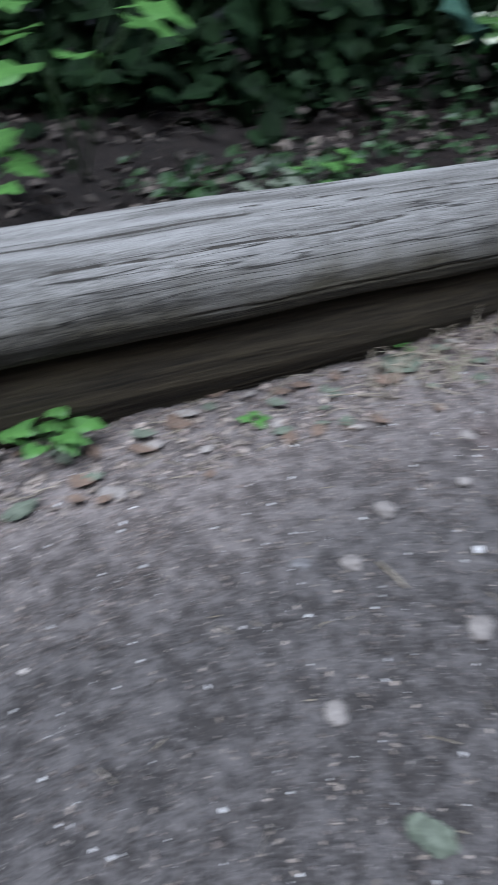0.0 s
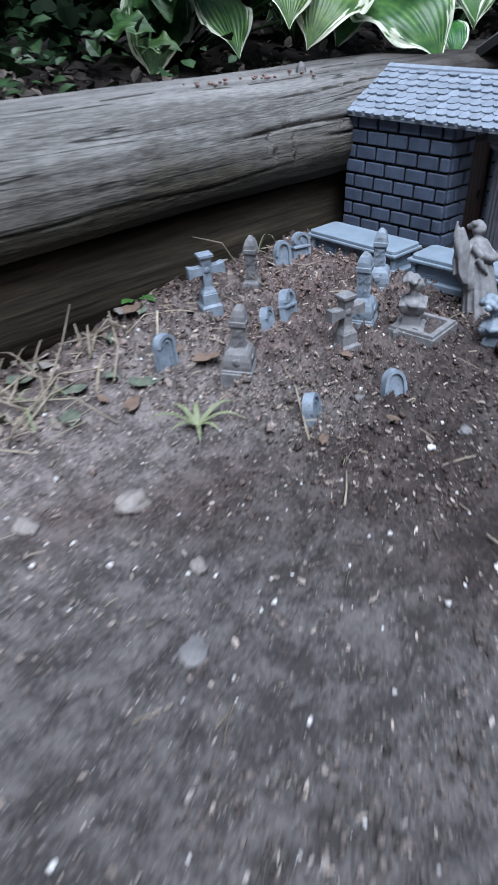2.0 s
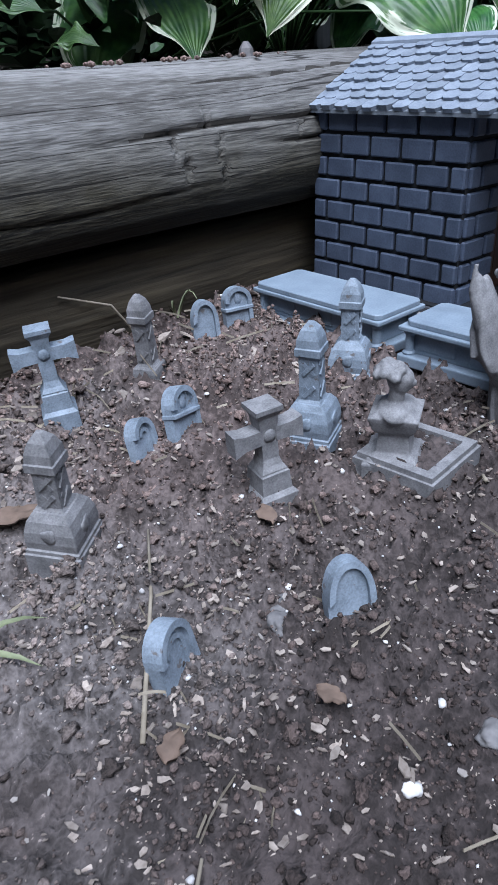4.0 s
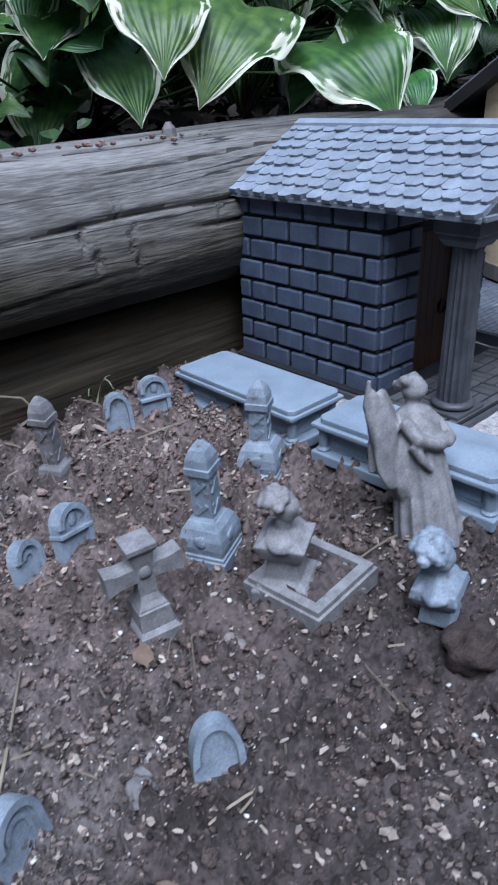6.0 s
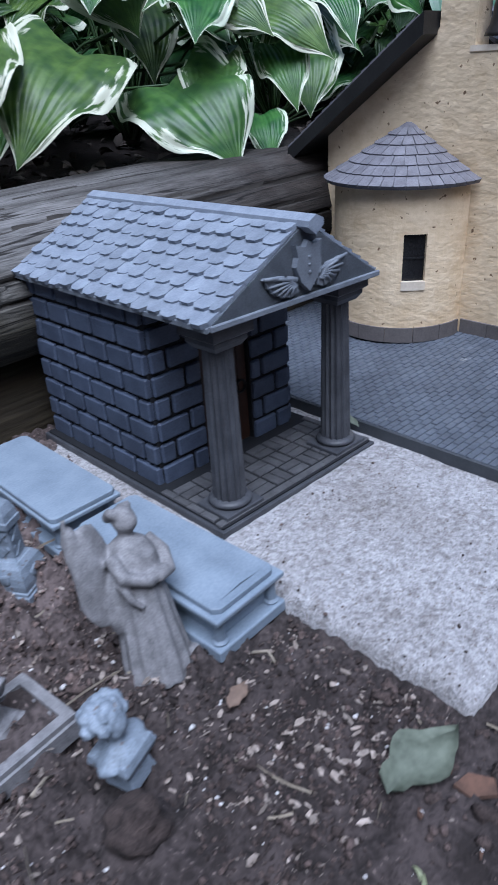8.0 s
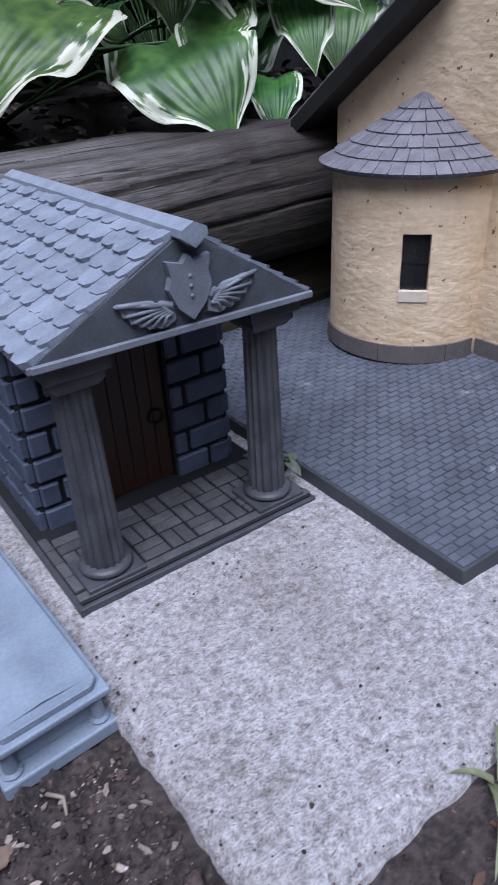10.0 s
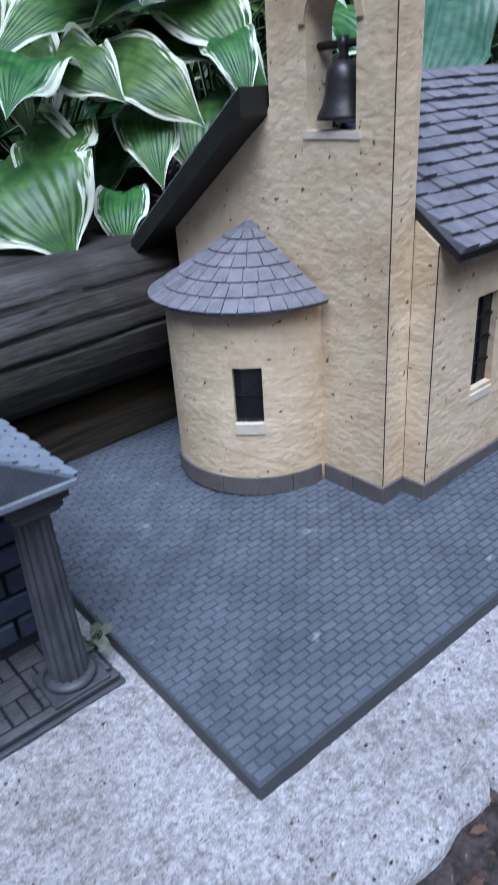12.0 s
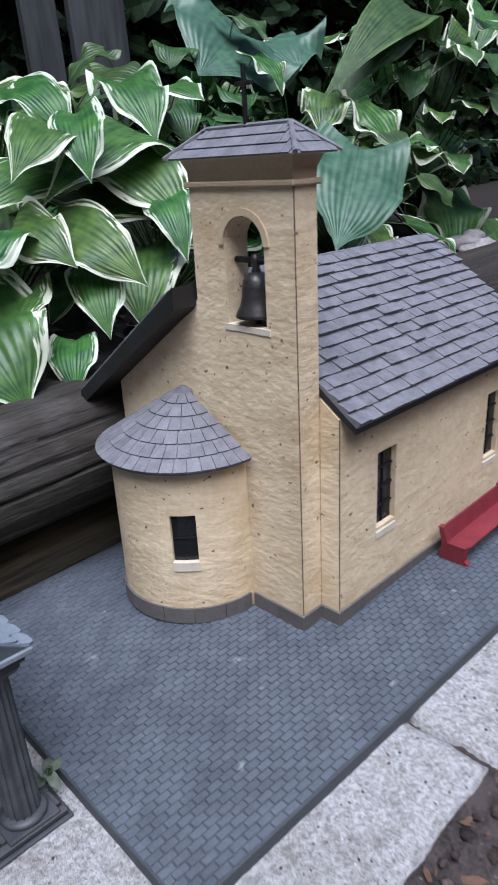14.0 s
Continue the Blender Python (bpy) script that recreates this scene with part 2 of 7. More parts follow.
def stained(mat, tint, scale, lo, hi, detail=7.0):
    """Broad uneven stains over a surface, in patches of their own."""
    N, L = mat.node_tree.nodes, mat.node_tree.links
    b = N["Principled BSDF"]
    was = b.inputs["Base Color"].links[0].from_socket
    geo = N.new("ShaderNodeNewGeometry")
    n = N.new("ShaderNodeTexNoise")
    n.inputs["Scale"].default_value, n.inputs["Detail"].default_value, n.inputs["Roughness"].default_value = scale, detail, 0.65
    L.new(geo.outputs["Position"], n.inputs["Vector"])
    mr = N.new("ShaderNodeMapRange")
    mr.inputs[1].default_value, mr.inputs[2].default_value = lo, hi
    L.new(n.outputs[0], mr.inputs[0])
    mx = N.new("ShaderNodeMix")
    mx.data_type, mx.blend_type = "RGBA", "MULTIPLY"
    L.new(mr.outputs[0], mx.inputs[0])
    L.new(was, mx.inputs[6])
    mx.inputs[7].default_value = (*tint, 1)
    L.new(mx.outputs[2], b.inputs["Base Color"])


stained(M_concrete, (0.74, 0.72, 0.7), 9.0, 0.47, 0.7)
stained(M_concrete, (0.7, 0.68, 0.66), 110.0, 0.5, 0.64)
stained(M_wall, (0.82, 0.76, 0.68), 16.0, 0.45, 0.7)
stained(M_paver, (0.87, 0.87, 0.88), 14.0, 0.42, 0.62)
stained(M_paver_far, (0.87, 0.87, 0.88), 14.0, 0.42, 0.62)
dug_and_shaded_soil(M_soil)
dug_and_shaded_soil(M_crumb, False)


# ---- mesh tools ----
def link(name, bm, mat, parent=None, label="", smooth=False):
    me = bpy.data.meshes.new(name)
    bmesh.ops.recalc_face_normals(bm, faces=bm.faces)
    if smooth:
        for f in bm.faces:
            f.smooth = True
    bm.to_mesh(me)
    bm.free()
    me.materials.append(mat)
    ob = new(name, me)
    if parent:
        ob.parent = parent
    if label:
        ob["label"] = label
    return ob


def part(name, bm, mat, parent, label="", smooth=False):
    return link(name, bm, mat, parent, label, smooth)


def thing(name, label, category, at=(0, 0, 0), turn=0.0, group="", kind="", tilt=(0, 0)):
    ob = new(name)
    ob.empty_display_size = 0.01
    ob.matrix_basis = pose(*at, tilt[0], tilt[1], turn)
    return tagged(ob, label, category, group, kind)


def box(bm, x0, x1, y0, y1, z0, z1, bevel=0.0, seg=1):
    r = bmesh.ops.create_cube(bm, size=1.0)
    vs = r["verts"]
    for v in vs:
        v.co = Vector(((x0 + x1) / 2 + v.co.x * (x1 - x0), (y0 + y1) / 2 + v.co.y * (y1 - y0), (z0 + z1) / 2 + v.co.z * (z1 - z0)))
    if bevel:
        es = list({e for v in vs for e in v.link_edges})
        bmesh.ops.bevel(bm, geom=es, offset=bevel, segments=seg, affect="EDGES", profile=0.5)
    return bm


def boxed(*a, bevel=0.0, seg=1):
    return box(bmesh.new(), *a, bevel=bevel, seg=seg)


def lathe(profile, steps=24, bm=None, at=(0, 0), a0=0.0, a1=2 * math.pi, flute=0, deep=0.0):
    """Turn a profile of (radius, height) round the upright axis."""
    bm = bm or bmesh.new()
    full = abs(a1 - a0 - 2 * math.pi) < 1e-6
    n = steps if full else steps + 1
    rings = []
    for r, z in profile:
        ring = []
        for i in range(n):
            a = a0 + (a1 - a0) * i / steps
            k = r * (1 - deep * abs(math.sin(flute * a / 2)) if flute else 1)
            ring.append(bm.verts.new((at[0] + k * math.cos(a), at[1] + k * math.sin(a), z)))
        rings.append(ring)
    for p, q in zip(rings, rings[1:]):
        for i in range(steps):
            j = (i + 1) % n
            bm.faces.new((p[i], p[j], q[j], q[i]))
    if full:
        bm.faces.new(rings[0][::-1])
        bm.faces.new(rings[-1])
    return bm


def frustum(bm, rows, square=True, sides=4, phase=math.pi / 4):
    """A stack of square or many-sided sections (half width, height)."""
    k = math.sqrt(2) if square and sides == 4 else 1
    rings = [[bm.verts.new((w * k * math.cos(phase + 2 * math.pi * i / sides), w * k * math.sin(phase + 2 * math.pi * i / sides), z)) for i in range(sides)] for w, z in rows]
    for p, q in zip(rings, rings[1:]):
        for i in range(sides):
            j = (i + 1) % sides
            bm.faces.new((p[i], p[j], q[j], q[i]))
    bm.faces.new(rings[0][::-1])
    bm.faces.new(rings[-1])
    return bm


def prism(bm, outline, axis, d0, d1):
    """Push a flat outline of (u, v) along an axis: 'x' takes (y, z), 'y' takes (x, z), 'z' takes (x, y)."""
    def at(u, v, d):
        return {"x": (d, u, v), "y": (u, d, v), "z": (u, v, d)}[axis]
    a = [bm.verts.new(at(u, v, d0)) for u, v in outline]
    b = [bm.verts.new(at(u, v, d1)) for u, v in outline]
    n = len(a)
    for i in range(n):
        bm.faces.new((a[i], a[(i + 1) % n], b[(i + 1) % n], b[i]))
    bm.faces.new(a[::-1])
    bm.faces.new(b)
    return bm


def tube(bm, points, radius, sides=6, end=None):
    """A round rod along points; end: radius at its last point."""
    end = radius if end is None else end
    pts = [Vector(p) for p in points]
    rings = []
    for i, p in enumerate(pts):
        d = (pts[min(i + 1, len(pts) - 1)] - pts[max(i - 1, 0)]).normalized()
        u = d.orthogonal().normalized()
        w = d.cross(u)
        r = radius + (end - radius) * i / (len(pts) - 1)
        rings.append([bm.verts.new(p + r * (u * math.cos(2 * math.pi * k / sides) + w * math.sin(2 * math.pi * k / sides))) for k in range(sides)])
    for p, q in zip(rings, rings[1:]):
        best = min(range(sides), key=lambda s: sum((p[k].co - q[(k + s) % sides].co).length for k in range(sides)))
        for k in range(sides):
            bm.faces.new((p[k], p[(k + 1) % sides], q[(k + 1 + best) % sides], q[(k + best) % sides]))
    bm.faces.new(rings[0][::-1])
    bm.faces.new(rings[-1])
    return bm


def blob(bm, at, size, rough=0.25, freq=60.0, sub=3, turn=0.0):
    """An uneven lump."""
    r = bmesh.ops.create_icosphere(bm, subdivisions=sub, radius=1.0)
    c, s = math.cos(turn), math.sin(turn)
    for v in r["verts"]:
        p = v.co.copy()
        k = 1 + rough * noise.noise(Vector((p.x * 1.6 + at[0] * freq, p.y * 1.6 + at[1] * freq, p.z * 1.6 + at[2] * freq)))
        q = Vector((p.x * size[0] * k, p.y * size[1] * k, p.z * size[2] * k))
        v.co = Vector((q.x * c - q.y * s + at[0], q.x * s + q.y * c + at[1], q.z + at[2]))
    return bm


# ---- setting: soil, timbers, paving ----
def smoothstep(a, b, x):
    t = min(1.0, max(0.0, (x - a) / (b - a)))
    return t * t * (3 - 2 * t)


def soil_base(x, y):
    """The lie of the soil: low on the trodden side, a little mound among the graves, a raised bed behind the timbers."""
    z = -0.054 + 0.034 * smoothstep(0.9, 1.28, x) + 0.008 * smoothstep(1.28, 1.45, x)
    z += 0.014 * smoothstep(0.5, 0.76, y) * smoothstep(1.05, 1.2, x)
    z -= 0.005 * smoothstep(1.385, 1.4, x) * smoothstep(0.45, 0.47, y)
    z -= 0.012 * smoothstep(1.46, 1.6, x) * smoothstep(0.36, 0.5, y) * (1 - smoothstep(0.82, 0.86, y))
    back = smoothstep(0.86, 0.93, y)
    bed = 0.135 + 0.05 * smoothstep(1.0, 1.7, y) + 0.012 * noise.noise(Vector((x * 4, y * 4, 3)))
    return z * (1 - back) + bed * back


STONES = ((1.198, 0.491, -0.037), (1.119, 0.522, -0.04), (1.089, 0.692, -0.032), (1.196, 0.65, -0.014), (1.225, 0.648, -0.008), (1.328, 0.751, -0.002), (1.364, 0.752, 0.0))


def soil_height(x, y):
    z = soil_base(x, y)
    graves = smoothstep(1.02, 1.16, x) * (1 - smoothstep(1.4, 1.46, x)) * smoothstep(0.4, 0.5, y)
    edge = smoothstep(0.7, 0.8, y) * 0.5
    rough = 0.55 + 0.45 * max(graves, edge)
    near = 1 - smoothstep(2.5, 3.5, abs(x - 1) + abs(y - 0.5))
    p = Vector((x, y, 0))
    n = noise.noise(p * 28) * 0.009 + noise.noise(p * 70) * 0.008 + max(0.0, noise.noise(p * 130)) * 0.008 + noise.noise(p * 190) * 0.004 - 0.006 * max(0.0, 0.25 - abs(noise.noise(p * 95))) / 0.25
    z += n * rough * near * (1 + 0.6 * graves)
    z += noise.noise(p * 7) * 0.004 * near
    # soil pressed level round the little standing stones
    for sx, sy, sz in STONES:
        q = (x - sx) ** 2 + (y - sy) ** 2
        if q < 0.003:
            k = math.exp(-q / 0.00042)
            z = z * (1 - k) + (sz + 0.0015 + n * 0.25) * k
    # hollow beside the loose clod, and a scuffed pit by the path
    z -= 0.016 * math.exp(-(((x - 1.345) / 0.016) ** 2 + ((y - 0.447) / 0.014) ** 2))
    z -= 0.012 * math.exp(-(((x - 0.9) / 0.05) ** 2 + ((y - 0.24) / 0.04) ** 2)) * (0.6 + noise.noise(p * 45))
    return z


def axis_steps(dense0, dense1, step, lo, hi):
    v = [dense0 + i * step for i in range(int((dense1 - dense0) / step) + 1)]
    s, a, b = step, v[0], v[-1]
    left, right = [], []
    while a > lo:
        s *= 1.25
        a -= s
        left.append(a)
    s = step
    while b < hi:
        s *= 1.25
        b += s
        right.append(b)
    return left[::-1] + v + right


xs = axis_steps(0.25, 1.5, 0.003, -60, 60)
ys = axis_steps(-0.05, 0.86, 0.003, -60, 60)
soil_verts = [(x, y, soil_height(x, y)) for y in ys for x in xs]
nx = len(xs)
soil_faces = [(j * nx + i, j * nx + i + 1, (j + 1) * nx + i + 1, (j + 1) * nx + i) for j in range(len(ys) - 1) for i in range(nx - 1)]
soil_mesh = bpy.data.meshes.new("ground")
soil_mesh.from_pydata(soil_verts, [], soil_faces)
soil_mesh.polygons.foreach_set("use_smooth", [True] * len(soil_faces))
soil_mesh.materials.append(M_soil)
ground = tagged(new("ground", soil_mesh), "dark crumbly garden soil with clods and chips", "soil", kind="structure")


def timber(name, outline, x0, x1, mat, cracks, label, seed, knots=()):
    """A long timber: an outline of (y, z) drawn along x, with grain, splits and an uneven skin."""
    pts = [Vector((p[0], p[1])) for p in outline]
    loop = []
    n = len(pts)
    for i in range(n):
        a, b = pts[i], pts[(i + 1) % n]
        k = max(1, int((b - a).length / 0.0022))
        loop += [a.lerp(b, j / k) for j in range(k)]
    xs_t = [x0 + 0.009 * i for i in range(int((x1 - x0) / 0.009))] + [x1]
    xs_t = sorted([x for x in xs_t if not 1.238 < x < 1.54] + [1.24 + 0.002 * i for i in range(150)])
    steps = len(xs_t) - 1
    cy, cz = sum(p.x for p in pts) / n, sum(p.y for p in pts) / n
    m = len(loop)
    verts, gape = [], []
    for s in range(steps + 1):
        x = xs_t[s]
        for k, p in enumerate(loop):
            out = (p - Vector((cy, cz))).normalized()
            d = 0.005 * noise.noise(Vector((x * 4, p.x * 7, p.y * 7 + seed)))
            d += 0.0006 * noise.noise(Vector((x * 9, p.x * 130, p.y * 130 + seed)))
            d += 0.0005 * noise.noise(Vector((x * 40, p.x * 240, p.y * 240 + seed)))
            whole = d
            for c0, c1, ck, deep in cracks:
                if c0 < x < c1:
                    at = ck * 1.59 + 3.0 * noise.noise(Vector((x * 6, ck, seed)))
                    wide = abs(k - at)
                    if wide < 1.0:
                        d -= 0.55 * deep * (1 - wide) * min(1.0, (x - c0) * 12, (c1 - x) * 12)
            gape.append(whole - d)
            for kx, kk, kh in knots:
                e = ((x - kx - 0.004 * noise.noise(Vector((k * 0.6, kx * 30, 0)))) / 0.0032) ** 2 + ((k - kk) / kh) ** 2
                if e < 4:
                    d -= 0.0055 * math.exp(-e) * (0.6 + noise.noise(Vector((x * 300, k * 0.7, 4))))
            verts.append((x, p.x + out.x * d, p.y + out.y * d))
    faces = [(s * m + k, s * m + (k + 1) % m, (s + 1) * m + (k + 1) % m, (s + 1) * m + k) for s in range(steps) for k in range(m)]
    faces += [tuple(range(m))[::-1], tuple(range(steps * m, steps * m + m))]
    me = bpy.data.meshes.new(name)
    me.from_pydata(verts, [], faces)
    me.polygons.foreach_set("use_smooth", [True] * (len(faces) - 2) + [False] * 2)
    me.materials.append(mat)
    me.materials.append(M_crack)
    split = [int(sum(gape[i] for i in f) / len(f) > 0.0021) for f in faces]
    me.polygons.foreach_set("material_index", split)
    return tagged(new(name, me), label, "timber")


UPPER = [(0.848, 0.066), (0.812, 0.072), (0.792, 0.086), (0.785, 0.105), (0.784, 0.13), (0.79, 0.155), (0.802, 0.175), (0.826, 0.19), (0.95, 0.193), (0.966, 0.175), (0.97, 0.12), (0.965, 0.085), (0.945, 0.068)]
LOWER = [(0.862, -0.09), (0.838, -0.05), (0.822, -0.015), (0.818, 0.015), (0.822, 0.04), (0.838, 0.06), (0.95, 0.062), (0.965, 0.03), (0.965, -0.05), (0.95, -0.085)]
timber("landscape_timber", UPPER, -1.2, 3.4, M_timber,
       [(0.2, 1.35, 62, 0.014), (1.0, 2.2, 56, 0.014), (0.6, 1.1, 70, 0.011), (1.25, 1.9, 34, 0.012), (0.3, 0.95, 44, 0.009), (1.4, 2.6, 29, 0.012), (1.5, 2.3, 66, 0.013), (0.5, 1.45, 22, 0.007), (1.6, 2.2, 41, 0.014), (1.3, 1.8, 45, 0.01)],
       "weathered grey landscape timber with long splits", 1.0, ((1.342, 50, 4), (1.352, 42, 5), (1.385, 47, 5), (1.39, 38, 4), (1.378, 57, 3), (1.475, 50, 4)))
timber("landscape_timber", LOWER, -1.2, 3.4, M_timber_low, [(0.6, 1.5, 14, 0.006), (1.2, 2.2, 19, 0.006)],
       "brown landscape timber half sunk in soil, coloured dark for shade", 7.0)


def paver(x0, x1, y0, y1, z0, z1, seed):
    """A cast concrete paving slab with worn, broken edges and a pitted top."""
    bm = bmesh.new()
    nxs, nys = 70, 70
    g = [[None] * (nxs + 1) for _ in range(nys + 1)]
    for j in range(nys + 1):
        for i in range(nxs + 1):
            x, y = x0 + (x1 - x0) * i / nxs, y0 + (y1 - y0) * j / nys
            e = min(i, j, nxs - i, nys - j)
            p = Vector((x, y, seed))
            wob = 0.0025 * noise.noise(p * 60) + 0.0015 * noise.noise(p * 14)
            if e == 0:
                x += wob if i in (0, nxs) else 0
                y += wob if j in (0, nys) else 0
            z = z1 + 0.0012 * noise.noise(p * 60) + 0.0008 * noise.noise(p * 180)
            z -= {0: 0.0055, 1: 0.0015}.get(e, 0) * (0.7 + 0.8 * noise.noise(p * 30))
            g[j][i] = bm.verts.new((x, y, z))
    for j in range(nys):
        for i in range(nxs):
            bm.faces.new((g[j][i], g[j][i + 1], g[j + 1][i + 1], g[j + 1][i]))
    rim = [g[0][i] for i in range(nxs + 1)] + [g[j][nxs] for j in range(1, nys + 1)] + [g[nys][i] for i in range(nxs - 1, -1, -1)] + [g[j][0] for j in range(nys - 1, 0, -1)]
    low = [bm.verts.new((v.co.x, v.co.y, z0)) for v in rim]
    for k in range(len(rim)):
        q = (k + 1) % len(rim)
        bm.faces.new((rim[k], low[k], low[q], rim[q]))
    bm.faces.new(low)
    return tagged(link("concrete_paver", bm, M_concrete, smooth=True), "rough pale concrete paver set in soil", "paver", "garden pavers")


paver(1.467, 1.879, 0.355, 0.79, -0.05, -0.0025, 1.0)
paver(1.886, 2.36, 0.352, 0.79, -0.05, -0.0025, 5.0)


# ---- the little mausoleum ----
def tile_mesh(w, h, t, clip, mat, name="shingle"):
    """One shingle in its own axes: x along the eave, y up the slope, z out of the roof; lower edge proud, corners clipped."""
    bm = bmesh.new()
    outline = [(-w / 2, h), (-w / 2, clip), (-w / 2 + clip, 0), (w / 2 - clip, 0), (w / 2, clip), (w / 2, h)]
    a = [bm.verts.new((x, y, t * (1 - 0.75 * y / h) + 0.0002)) for x, y in outline]
    b = [bm.verts.new((x, y, -0.0004)) for x, y in outline]
    bm.faces.new(a)
    for i in range(6):
        j = (i + 1) % 6
        bm.faces.new((a[i], b[i], b[j], a[j]))
    bmesh.ops.recalc_face_normals(bm, faces=bm.faces)
    me = bpy.data.meshes.new(name)
    bm.to_mesh(me)
    bm.free()
    me.materials.append(mat)
    return me


def shingle_frames(origin, along, up, length, rise, w, row, rng, jitter=0.0011):
    """Frames for rows of shingles over a slope; odd rows are set off by half a shingle."""
    along, up = Vector(along).normalized(), Vector(up).normalized()
    out = along.cross(up)
    rows_n, cols = int(rise / row + 0.5), int(length / w + 0.5)
    step = length / cols
    for r in range(rows_n):
        for c in range(cols + (r % 2)):
            u = (c + 0.5 - 0.5 * (r % 2)) * step
            if u < step * 0.25 or u > length - step * 0.25:
                u = min(max(u, step * 0.27), length - step * 0.27)
            p = Vector(origin) + along * u + up * (r * rise / rows_n + rng.uniform(-1, 1) * jitter)
            ang = rng.uniform(-50, 50) * jitter
            m = Matrix((along, up, out)).transposed().to_4x4()
            yield Matrix.Translation(p) @ m @ Matrix.Rotation(ang, 4, "Z"), u < step * 0.3 or u > length - step * 0.3


leaf_thick = random.Random(19)


def lay_shingles(parent, me, frames, name="shingle"):
    for m, half in frames:
        ob = new(name, me)
        ob.parent = parent
        ob.matrix_basis = m @ Matrix.Diagonal((0.55 if half else 1, 1, leaf_thick.uniform(0.75, 1.5), 1))


def join_meshes(name, me, frames, mat, parent, label=""):
    verts, faces = [], []
    src = [v.co.copy() for v in me.vertices]
    pol = [tuple(p.vertices) for p in me.polygons]
    for m, half in frames:
        k = len(verts)
        mm = m @ Matrix.Diagonal((0.55 if half else 1, 1, 1, 1))
        verts += [tuple(mm @ v) for v in src]
        faces += [tuple(i + k for i in f) for f in pol]
    out = bpy.data.meshes.new(name)
    out.from_pydata(verts, [], faces)
    out.materials.append(mat)
    ob = new(name, out)
    ob.parent = parent
    tagged(ob, label, kind="stuff")
    return ob


def brick_mesh(w, h, d, mat, bevel=0.0012, name="brick", rough=0.0004, seed=0):
    bm = boxed(-w / 2, w / 2, -d / 2, d / 2, -h / 2, h / 2, bevel=bevel)
    for v in bm.verts:
        v.co += Vector((noise.noise(v.co * 300 + Vector((seed, 0, 0))), noise.noise(v.co * 300 + Vector((0, seed, 5))), noise.noise(v.co * 300 + Vector((9, 0, seed))))) * rough
    bmesh.ops.recalc_face_normals(bm, faces=bm.faces)
    me = bpy.data.meshes.new(name)
    bm.to_mesh(me)
    bm.free()
    me.materials.append(mat)
    return me


